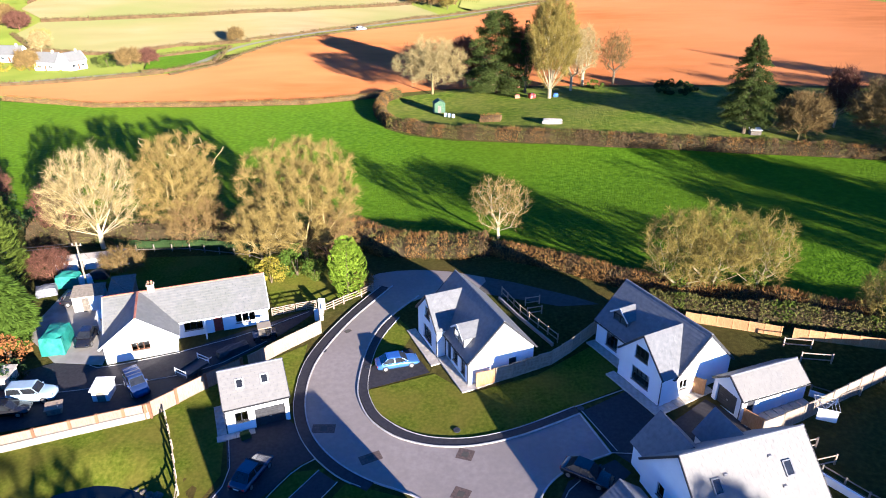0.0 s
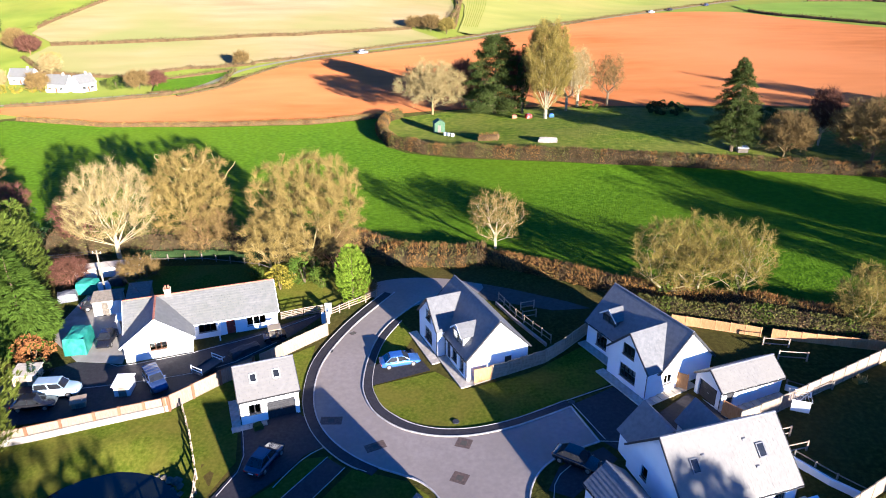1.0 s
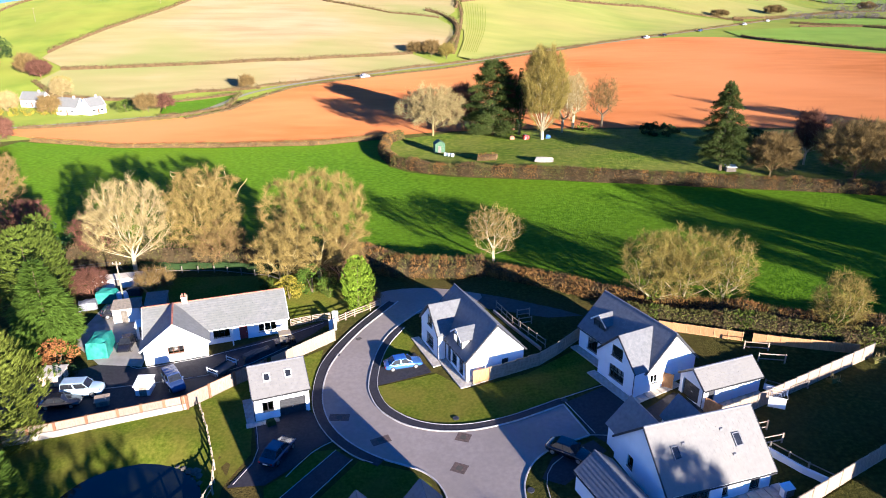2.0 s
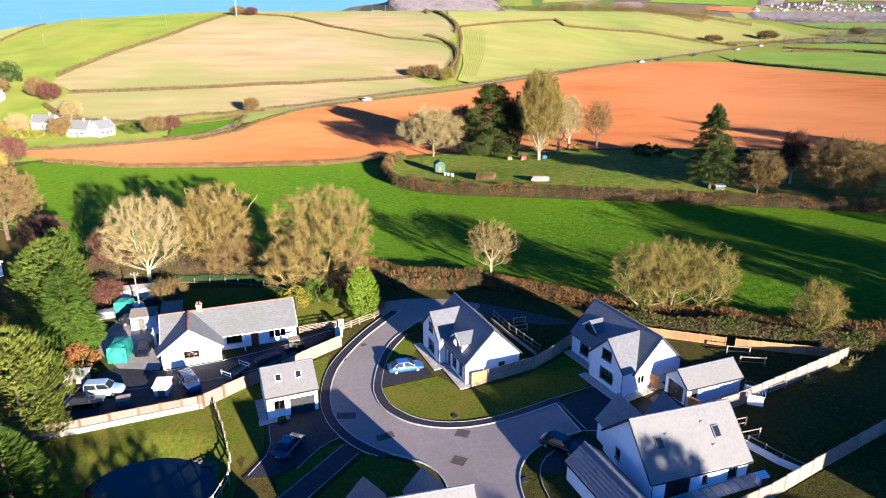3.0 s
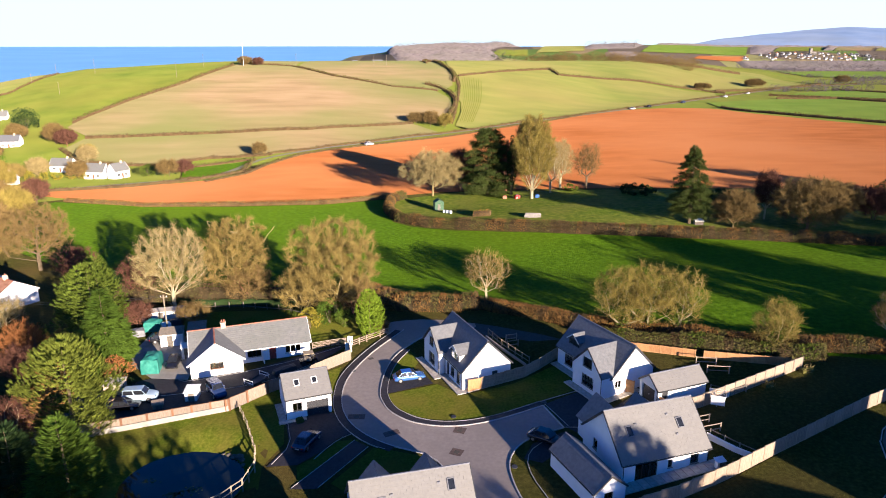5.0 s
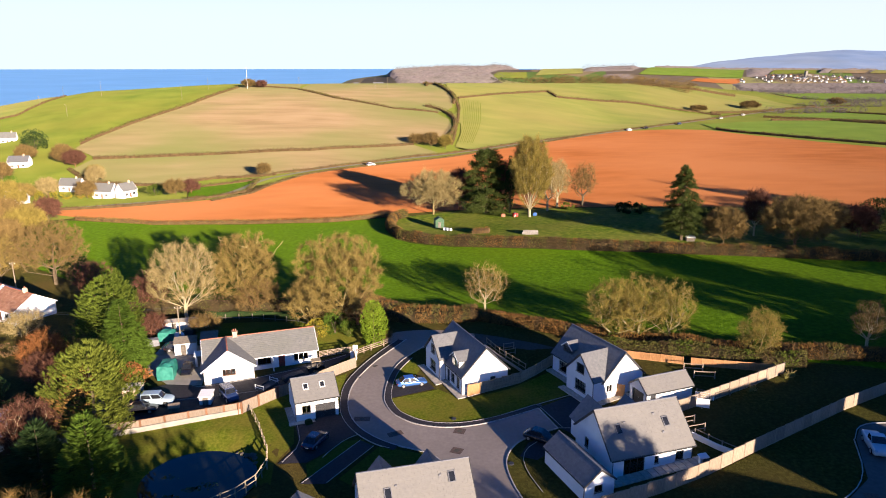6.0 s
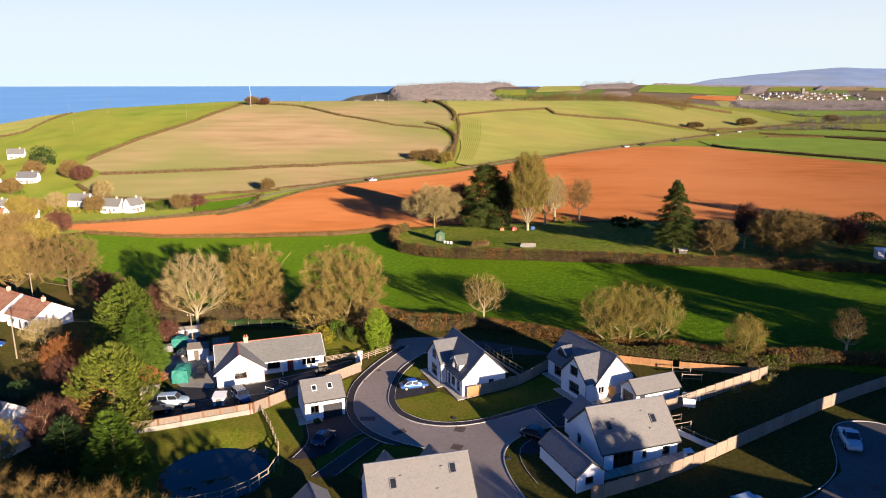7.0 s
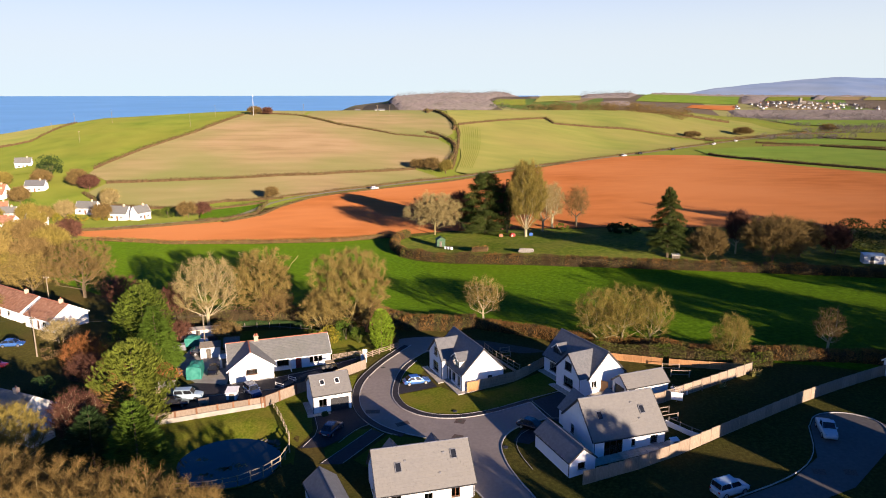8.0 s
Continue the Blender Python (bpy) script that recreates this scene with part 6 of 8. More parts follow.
for _k, (_x, _y, _h, _w) in enumerate(((84, 44, 16, 11), (88.5, 48, 18.5, 11), (93, 52, 17, 11), (102, 30, 13, 11), (116, 36, 14, 11), (98, 56, 15, 10), (120, 62, 20, 12), (134, 72, 20, 12), (147, 80, 20, 13), (112, 80, 17, 11), (120, 92, 19, 13), (132, 100, 20, 13), (128, 84, 18, 12), (143, 108, 20, 13), (126, 74, 17, 12), (106, 98, 10, 10), (137, 146, 18, 10), (146, 138, 14, 10), (152, 120, 16, 12))):
    leafy(_x, _y, _h, _w, 120 + _k, "leaf_dark", "tall unseen evergreen placed for its shadow", 46, 60, 0.05, name="tree", category="tree", size=0.7)

# unseen hedge, added only to throw shade over the right-hand gardens
hedge([(98, -1), (110, 2), (140, 10)], 12.7, 7, 70, ("leaf_dark", "leaf_dark"), "tall unseen evergreen hedge added to shade the gardens", 0.4, ragged=0.05, twigs=False, size=1.2, step=3.0)

# unseen hedge, added only to throw shade across the pond's near side
hedge([(-17, -14), (-6, -13), (8, -12)], 12.3, 6, 72, ("leaf_dark", "leaf_dark"), "tall unseen evergreen hedge added to shade the gardens", 0.4, ragged=0.25, twigs=False, size=1.2, step=2.5)
# hedges
hedge([(-121, 187), (-105, 180), (-90, 174), (-62, 172.6), (-35, 174.4), (-17, 182)], 1.15, 1.6, 1, ("hedge_brown", "hedge_orange", "twig_gold"), "clipped brown hedge between ploughland and pasture", 1.8)
hedge([(-12, 182), (-15.5, 176), (-15.8, 166), (-14, 157), (-11, 149.5), (-4, 143), (5, 138), (18, 133), (32, 128.5), (52, 123.5), (73, 119), (105, 110), (130, 104)], 2.3, 2.4, 2, ("hedge_shade_core", "hedge_brown", "hedge_orange", "hedge_olive"), "thick brown hedge round the copse", 4.5)
hedge([(-15, 93.8), (-10.8, 90.0), (-6.5, 87.0), (-2, 86.6), (2, 86.2), (6.4, 86.2)], 2.0, 5.6, 3, ("hedge_shade_core", "hedge_orange", "hedge_olive", "hedge_orange", "hedge_brown"), "broad orange-brown bank of bracken above the lane", 4.5)
hedge([(5.5, 86.6), (9.3, 83.2), (13.3, 80.9), (17.6, 78.0), (22.2, 74.6), (28, 71.8), (37, 69.0), (46, 65.0), (56, 63), (68, 61), (80, 57)], 1.7, 2.8, 63, ("hedge_shade_core", "hedge_orange", "hedge_orange", "hedge_brown", "hedge_olive"), "rough orange-brown bank hedge above the lane", 6.0)
hedge([(24.0, 68.6), (29, 67.2), (34, 65.6), (41, 63.4), (47, 61.6), (54, 59.8)], 2.2, 1.8, 4, ("hedge_shade_core", "hedge_olive", "leaf_ivy", "hedge_brown", "hedge_olive"), "mixed green hedge behind the garden fence", 8.0, twigs=False, size=0.27)
hedge([(-60, 90.5), (-46, 90.6), (-32, 91.0), (-20, 89), (-13, 91)], 2.8, 4.6, 5, ("hedge_shade_core", "hedge_brown", "hedge_olive"), "rough brown hedge below the trees", 1.8)
hedge([(-50, 89.0), (-44, 88.0), (-36, 88), (-26, 87)], 1.4, 1.4, 6, ("leaf_dark", "hedge_brown", "leaf_dark"), "low dark hedge behind the back lawn", 0.8)
# hedge banks of the far fields
FAR_HEDGES = [
    ([(-340, 425), (-311, 438), (-293, 445), (-300, 495), (-306, 535)], 2.2), ([(-162, 524), (-175.5, 447), (-192, 396), (-201, 349)], 2.4), ([(-160, 540), (-116, 522), (-78, 478), (-33, 449), (-2, 444)], 1.8),
    ([(-16, 360), (-70, 333), (-119, 329), (-180, 319)], 2.0), ([(-183, 300), (-163, 278), (-128, 271), (-105, 281), (-77, 281)], 1.6), ([(13, 497), (46, 534), (93, 577), (97, 554), (162, 575), (227, 583), (245, 572)], 2.2),
    ([(-16, 569), (-6, 569), (-1, 550), (4, 528), (8, 512), (9.6, 499), (10.3, 486), (9, 476)], 3.0), ([(-11, 459.5), (-1, 451.7), (5.1, 441), (8.4, 430), (9.1, 419), (8.6, 409), (7.4, 399), (4.9, 387), (6, 368)], 3.0),
    ([(9.6, 511), (11.6, 486), (12.5, 461), (11.4, 436), (9.6, 412), (8, 392), (6.6, 374)], 1.2),
    ([(-79, 284), (-61, 288), (-39, 306), (-13, 333), (19, 349), (47, 371), (79, 394), (115, 425), (158, 464), (219, 526), (289, 601), (356, 660), (444, 711)], 1.8),
    ([(-86, 217), (-75, 230), (-72, 250), (-63, 274), (-38, 297), (-13, 318), (15, 335), (39, 356), (61, 373), (106, 419)], 1.0),
    ([(188, 436), (193, 412), (215, 376), (245, 331), (290, 300)], 2.2), ([(259, 508), (305, 507), (345, 452), (330, 400)], 2.4), ([(270, 545), (310, 512), (360, 470)], 2.2), ([(360, 612), (405, 545), (440, 500)], 2.4),
    ([(-99, 227), (-90, 224), (-78, 236), (-82, 270), (-110, 261)], 1.4), ([(240, 582), (300, 614), (390, 690)], 3.0), ([(-14, 602), (-12, 552)], 2.4),
    ([(-140, 212), (-112, 216), (-90, 222)], 1.6), ([(210, 700), (262, 722), (330, 748)], 4.0),
]
for _k, (_l, _h) in enumerate(FAR_HEDGES):
    hedge(_l, _h * 0.72, 1.8, 20 + _k, ("hedge_brown", "hedge_brown", "hedge_olive"), "field hedge bank on the far slope", 0.5, size=0.8, step=4.0)
for _k, (_x, _y, _h, _w, _m, _t) in enumerate((
        (-82.7, 281, 5.6, 6, "bark_brown", "twig_brown"), (-6, 357, 8.4, 9, "bark_brown", "twig_brown"), (2, 356, 7.5, 8, "bark_brown", "twig_olive"), (-14, 360, 6, 9, "bark_brown", "twig_brown"), (-191, 311, 9.5, 10, "bark_brown", "twig_brown"),
        (-183, 306, 8, 10, "bark_red", "twig_red"), (-108.6, 241, 6.2, 8, "bark_brown", "twig_brown"), (-103, 243, 5.4, 6, "bark_red", "twig_red"), (-154, 527, 6.4, 12, "bark_brown", "twig_brown"), (-144, 528, 5.6, 9, "bark_brown", "twig_red"),
        (-166, 250, 8, 8, "bark_brown", "twig_pale"), (-148, 247, 7, 8, "bark_brown", "twig_brown"), (-175, 238, 8, 9, "bark_brown", "twig_olive"), (-158, 275, 8, 8, "bark_pale", "twig_pale"), (-186, 232, 7, 8, "bark_brown", "twig_olive"),
        (-150, 190, 7, 9, "bark_brown", "twig_gold"), (-138, 178, 8, 10, "bark_brown", "twig_brown"), (-128, 170, 7, 10, "bark_brown", "twig_gold"), (-120, 158, 8, 11, "bark_brown", "twig_olive"), (-133, 150, 8, 11, "bark_brown", "twig_gold"),
        (-116, 140, 8, 10, "bark_brown", "twig_brown"), (-205, 282, 8, 9, "bark_brown", "twig_brown"), (-214, 318, 8, 10, "bark_brown", "twig_brown"), (230, 586, 6, 16, "bark_brown", "twig_brown"), (300, 640, 8, 20, "bark_brown", "twig_brown"), (420, 705, 9, 18, "bark_brown", "twig_brown"))):
    bare_tree(_x, _y, _h, _w, 200 + _k, _m, _t, "distant leafless tree beside a hedge", density=0.9, twig_w=0.12, twig_len=1.2, far=True)
leafy(-222, 340, 10.5, 14, 230, "leaf_dark", "dark round evergreen beside a far house", 40, 60, name="tree", category="tree", size=0.6)
leafy(-119.4, 247, 5.0, 5.6, 231, "leaf_ivy", "clipped green bush by a far cottage", 20, 50, size=0.4)
leafy(-179.9, 248, 9.4, 5.0, 232, "leaf_green", "green conifer in the far village", 24, 60, column=True, name="tree", category="tree", size=0.45)
for _k in range(7):
    leafy(-166 + _k * 5.2, 243.5 + _k * 0.9, 3.2, 3.8, 240 + _k, "leaf_yellow", "golden clipped conifer in a far garden row", 12, 40, size=0.4)
for _k in range(34):
    _r = random.Random(900 + _k)
    _x, _y = _r.uniform(-240, -128), _r.uniform(168, 330)
    if _y > 200 + 0.55 * (-128 - _x) + 70 or (_x > -150 and _y > 200):
        continue
    if _k % 3:
        bare_tree(_x, _y, _r.uniform(4, 8), _r.uniform(5, 9), 300 + _k, "bark_brown", _r.choice(("twig_brown", "twig_olive", "twig_gold", "twig_red")), "leafless tree in the far village gardens", density=1.0, twig_w=0.11, twig_len=1.1, far=True)
    else:
        leafy(_x, _y, _r.uniform(2.5, 5), _r.uniform(3, 6), 300 + _k, _r.choice(("leaf_dark", "leaf_ivy", "leaf_green")), "evergreen bush in the far village gardens", 14, 40, size=0.5)

# ---- distant woods and hedgerow lines across the valley ----
def far_wood(name, cells, seed, mat, label, size=2.0, per=46):
    """A belt of distant trees as one mass of small clumps. cells: (bearing, near distance, far distance, trees, height)."""
    rng = random.Random(seed)
    s = Shape()
    for u0, u1, d0, d1, count, h in cells:
        for _ in range(count):
            u, d = rng.uniform(u0, u1), rng.uniform(d0, d1)
            x, y = u * d, d - 46
            g = ground(x, y)
            hh = h * rng.uniform(0.6, 1.2)
            w = hh * rng.uniform(0.35, 0.6)
            for _ in range(per):
                n = rand_dir(rng)
                p = Vector((x + n.x * w, y + n.y * w, g + hh * 0.52 + n.z * hh * 0.5))
                leaf(s, p, (n + rand_dir(rng) * 0.6).normalized(), rand_dir(rng), size * rng.uniform(0.5, 1.1), size * 0.6)
    ob = raw_part(name, s, mat, label=label, kind="stuff")
    tagged(ob, category="woodland")


def edge_gap(x, y, poly):
    """Distance from a place to the nearest side of an outline."""
    best = 1e9
    for (ax, ay), (bx, by) in zip(poly, poly[1:] + poly[:1]):
        dx, dy = bx - ax, by - ay
        k = max(0.0, min(1.0, ((x - ax) * dx + (y - ay) * dy) / (dx * dx + dy * dy)))
        best = min(best, math.hypot(x - ax - k * dx, y - ay - k * dy))
    return best


def canopy(corners, h, mat, label, step=4.5, ramp=5.0):
    """A far wood seen as one lumpy roof of crowns. corners: (bearing, distance)."""
    poly = [(u * d, d - 46) for u, d in corners]

    def roof(x, y):
        lump = 0.66 + 0.3 * noise.noise((x / 7, y / 7, 2.0)) + 0.25 * noise.noise((x / 27, y / 27, 5.0))
        return ground(x, y) - 0.5 + h * lump * min(1.0, edge_gap(x, y, poly) / ramp)

    ob = sheet("far_woodland", poly, mat, 0.0, step, label, "woodland", roof, "stuff")
    ob.data.shade_smooth()


HEAD_WOOD = "leafless grey-brown woods over the headland"
canopy([(-0.076, 1520), (-0.062, 1390), (-0.02, 1345), (0.06, 1335), (0.082, 1395), (0.07, 1480), (0.1, 1570), (0.122, 1800), (0.03, 1900), (-0.03, 1880), (-0.07, 1800)], 9, "woods", HEAD_WOOD, 4.5, 14.0)
canopy([(0.2, 1500), (0.27, 1480), (0.285, 1560), (0.27, 1640), (0.2, 1640)], 5, "woods", HEAD_WOOD, 4.5, 16.0)
canopy([(0.228, 1400), (0.275, 1390), (0.27, 1440), (0.228, 1450)], 5, "woods", HEAD_WOOD, 4.5, 12.0)
canopy([(0.41, 1372), (0.424, 1318), (0.52, 1208), (0.7, 1204), (0.7, 1380), (0.52, 1374)], 6, "woods", "leafless woods in the valley below the village", 4.5, 12.0)
canopy([(0.43, 1440), (0.462, 1445), (0.472, 1600), (0.43, 1620)], 5, "woods", "leafless copse above the village", 4.5, 16.0)
canopy([(0.532, 1500), (0.548, 1500), (0.556, 1660), (0.54, 1660)], 6, "woods", "leafless strip of trees above the village")
canopy([(0.3, 1600), (0.62, 1655), (0.62, 1700), (0.3, 1660)], 8, "woods", "line of trees along the far ridge", 9.0)
far_wood("far_woodland", [(0.1, 0.36, 730, 800, 260, 8)], 2, "twig_brown", "belt of brown trees along the hill's crest", 0.8, 130)
far_wood("far_woodland", [(-0.02, 0.07, 1322, 1345, 90, 7), (0.07, 0.23, 1380, 1400, 80, 7)], 4, "leaf_dark", "dark trees at the headland's foot", 1.0, 80)
far_wood("far_woodland", [(-0.065, 0.1, 1370, 1800, 420, 11), (0.2, 0.275, 1490, 1600, 60, 9), (0.45, 0.7, 1230, 1370, 200, 10)], 5, "woods", "taller crowns over the leafless far woods", 1.1, 60)
far_wood("far_woodland", [(0.4, 0.72, 925, 934, 60, 5), (0.46, 0.72, 1180, 1196, 90, 7), (0.5, 0.72, 740, 760, 60, 6), (0.46, 0.6, 640, 652, 40, 5), (0.44, 0.62, 1385, 1460, 130, 6), (0.56, 0.72, 845, 860, 50, 5)], 3, "woods", "hedgerow trees and copses across the valley", 0.9, 90)
VALLEY = [((0.071, 1413), (0.08, 1477), (0.121, 1500), (0.121, 1417), "hill_green"), ((0.133, 1450), (0.15, 1640), (0.2, 1640), (0.2, 1466), "hill_grass"), ((0.279, 1439), (0.3, 1600), (0.429, 1579), (0.426, 1427), "level_green"),
          ((0.353, 1385), (0.361, 1412), (0.43, 1415), (0.419, 1365), "ploughed"), ((0.549, 1491), (0.557, 1650), (0.61, 1650), (0.6, 1494), "stubble"), ((0.464, 1471), (0.476, 1620), (0.533, 1620), (0.53, 1491), "hill_green"),
          ((0.606, 1494), (0.62, 1640), (0.7, 1640), (0.7, 1480), "hill_grass"), ((0.46, 1010), (0.48, 940), (0.7, 945), (0.7, 1150), (0.52, 1175), "level_green")]
for *_q, _m in VALLEY:
    sheet("field", [(u * d, d - 46) for u, d in _q], _m, 1.0, 30.0, "far field across the valley", "field")

# ---- fences ----
def panel_mesh(name, w, h, mat, boards=11):
    """One fence panel: overlapping upright boards (a toothed sheet with thickness) under a capping rail."""
    s = Shape()
    prof = []
    for i in range(boards):
        a, b = w * i / boards, w * (i + 1) / boards
        prof += [(a, 0.0), (b, -0.022)]
    n = len(prof)
    for x, y in prof:
        s.v += [(x, y, 0.12), (x, y, h)]
    for x, y in reversed(prof):
        s.v += [(x, 0.03, 0.12), (x, 0.03, h)]
    m = 2 * n
    for i in range(m):
        j = (i + 1) % m
        s.f.append((2 * i, 2 * j, 2 * j + 1, 2 * i + 1))
    s.f += [tuple(2 * i + 1 for i in range(m)), tuple(2 * i for i in reversed(range(m)))]
    me = s.mesh(name)
    me.materials.append(M[mat])
    return me


def post_mesh(name, h, t, mat):
    s = Shape()
    s.box(-t / 2, -t / 2, -0.5, t / 2, t / 2, h)
    s.add([(-t / 2 - 0.01, -t / 2 - 0.01, h), (t / 2 + 0.01, -t / 2 - 0.01, h), (t / 2 + 0.01, t / 2 + 0.01, h), (-t / 2 - 0.01, t / 2 + 0.01, h), (0, 0, h + 0.05)], [(0, 1, 4), (1, 2, 4), (2, 3, 4), (3, 0, 4), (3, 2, 1, 0)])
    me = s.mesh(name)
    me.materials.append(M[mat])
    return me


def panel_fence(line, h, mat, post_mat, label, w=1.83, group="", rail=True):
    t = thing("fence", label, "fence", Matrix.Translation((line[0][0], line[0][1], ground(*line[0]))), group)
    inv = t.matrix_basis.inverted()
    pm, po = panel_mesh("panel", 1.0, h, mat), post_mesh("post", h + 0.08, 0.26 if post_mat == "stained_post" else 0.11, post_mat)
    cap = Shape().box(0, -0.045, h, 1, 0.05, h + 0.045).mesh("capping")
    cap.materials.append(M[post_mat])
    grav = Shape().box(0, -0.03, -0.5, 1, 0.035, 0.125).mesh("gravel_board")
    grav.materials.append(M[mat])
    for a, b in zip(line, line[1:]):
        n = max(1, round(math.dist(a, b) / w))
        ang = math.atan2(b[1] - a[1], b[0] - a[0])
        ln = math.dist(a, b) / n
        for i in range(n):
            p = (a[0] + (b[0] - a[0]) * i / n, a[1] + (b[1] - a[1]) * i / n)
            q = (a[0] + (b[0] - a[0]) * (i + 1) / n, a[1] + (b[1] - a[1]) * (i + 1) / n)
            z0, z1 = ground(*p), ground(*q)
            m = inv @ Matrix.Translation((p[0], p[1], z0)) @ Matrix.Rotation(ang, 4, "Z")
            shear = Matrix(((ln - 0.06, 0, 0, 0.03), (0, 1, 0, 0), (z1 - z0, 0, 1, 0), (0, 0, 0, 1)))
            for nm, me in (("panel", pm), ("capping", cap), ("gravel_board", grav)):
                o = part(nm, me, None, t)
                flat = Matrix.Diagonal((ln - 0.1, 1, 1, 1))
                o.matrix_basis = m @ Matrix.Translation((0.05, 0, (z1 - z0) / 2)) @ flat
            part("post", po, None, t, m=m)
    e = line[-1]
    part("post", po, None, t, m=inv @ Matrix.Translation((e[0], e[1], ground(*e))))
    return t


def rail_fence(line, h, mat, label, rails=3, gap=1.9, r=0.05, name="fence"):
    t = thing(name, label, "fence", Matrix.Translation((line[0][0], line[0][1], ground(*line[0]))))
    inv = t.matrix_basis.inverted()
    po = post_mesh("post", h + 0.06, 0.13, mat)
    for a, b in zip(line, line[1:]):
        n = max(1, round(math.dist(a, b) / gap))
        for i in range(n):
            p = Vector((a[0] + (b[0] - a[0]) * i / n, a[1] + (b[1] - a[1]) * i / n, 0))
            q = Vector((a[0] + (b[0] - a[0]) * (i + 1) / n, a[1] + (b[1] - a[1]) * (i + 1) / n, 0))
            p.z, q.z = ground(p.x, p.y), ground(q.x, q.y)
            part("post", po, None, t, m=inv @ Matrix.Translation(p))
            for k in range(rails):
                z = h * (0.35 + 0.6 * k / max(1, rails - 1))
                part("rail", Shape().bar(inv @ (p + Vector((0, 0, z))), inv @ (q + Vector((0, 0, z))), 0.05, 0.11), mat, t)
    e = line[-1]
    part("post", po, None, t, m=inv @ Matrix.Translation((e[0], e[1], ground(*e))))
    return t


panel_fence([(-50, 44.6), (-40.3, 47.4), (-34.7, 49.6), (-28.2, 52.0)], 1.75, "fence_pale", "stained_post", "tall pale timber fence with plain panels beside the pond", 2.7)
panel_fence([(-28.6, 51.8), (-24.2, 56.4), (-21.2, 59.1)], 1.75, "fence_pale", "stained_post", "tall pale timber fence climbing towards the garage", 2.7)
panel_fence([(-20.6, 59.6), (-17.4, 62.9), (-14.0, 66.2), (-14.6, 68.8)], 1.7, "fence_pale", "old_wood", "pale timber fence along the bungalow's yard")
panel_fence([(3.4, 55.9), (5.2, 56.5)], 1.7, "fence_orange", "fence_orange", "single new orange timber fence panel")
panel_fence([(5.4, 56.6), (7.1, 57.2), (11.4, 59.0), (13.8, 61.0), (16.0, 63.2), (17.0, 64.2)], 1.7, "old_wood", "old_wood", "weathered timber fence between two white houses")
panel_fence([(28.2, 47.0), (30.5, 48.0), (32.8, 49.0), (39.6, 52.4), (49.7, 57.6)], 1.8, "fence_new", "grey_wood", "pale timber garden fence with grey posts")
panel_fence([(16.6, 29.2), (20, 30.4), (24.2, 31.9), (30.1, 34.6), (37.2, 38.6), (45.0, 42.9), (52.6, 47.1), (60.5, 50.9), (68.1, 54.3), (78, 58)], 1.8, "fence_new", "old_wood", "long pale timber fence between two gardens")
panel_fence([(27.4, 65.6), (32, 63.8), (36.5, 62.0)], 1.2, "fence_orange", "fence_orange", "low new orange timber fence before the hedge")
panel_fence([(37.6, 61.6), (42, 60.2), (48.5, 58.3)], 1.2, "fence_orange", "fence_orange", "low new orange timber fence before the hedge")
panel_fence([(27.3, 48.9), (28.6, 47.3)], 1.7, "fence_orange", "fence_orange", "new orange timber side gate panel")
panel_fence([(25.2, 53.0), (24.2, 53.6)], 1.8, "fence_orange", "fence_orange", "new orange timber gate beside the house")
rail_fence([(-14.4, 70.4), (-12.2, 72.4), (-10.2, 74.0), (-8.9, 75.4)], 1.1, "fence_new", "pale post-and-rail fence beside the lane")
rail_fence([(-26.8, 51.9), (-24.7, 47.8), (-22.4, 42.6), (-21.7, 39.6), (-22.2, 36.4), (-23.9, 33.9), (-26.6, 31.8), (-30, 30.6), (-34, 30.2)], 1.1, "old_wood", "old split-rail fence round the pond", 2)
rail_fence([(7.3, 73.4), (9.1, 69.0), (12.6, 62.8)], 1.1, "old_wood", "post-and-rail fence above a low wall", 2)
rail_fence([(9.9, 70.6), (11.6, 70.9)], 1.1, "fence_new", "short pale handrail at garden steps", 2, 1.7)
rail_fence([(9.9, 68.4), (11.6, 68.7)], 1.1, "fence_new", "short pale handrail at garden steps", 2, 1.7)
rail_fence([(36.0, 60.2), (38.6, 59.6)], 1.1, "fence_new", "short pale handrail at garden steps", 2, 2.6)
rail_fence([(36.6, 57.6), (39.4, 57.0)], 1.1, "fence_new", "short pale handrail at garden steps", 2, 2.8)
rail_fence([(35.2, 52.6), (37.2, 51.2), (39.6, 52.0)], 1.0, "grey_wood", "grey post-and-wire edge above a wall", 2)
rail_fence([(30.6, 45.2), (32.4, 45.6)], 1.1, "fence_new", "short pale handrail at garden steps", 2, 1.8)
rail_fence([(30.2, 43.0), (33.0, 43.6)], 1.1, "fence_new", "short pale handrail at garden steps", 2, 2.8)
rail_fence([(31.4, 42.6), (33.6, 39.6), (35.2, 37.8)], 1.0, "grey_wood", "grey post-and-rail fence beside the lawn", 2)
rail_fence([(-46, 86.6), (-36, 87), (-27, 85), (-21, 81)], 1.0, "grey_wood", "thin grey garden fence behind the back lawn", 1, 2.6)
rail_fence([(-53, 82.5), (-47.5, 81.5)], 1.2, "grey_wood", "grey timber field gate and rails", 3)


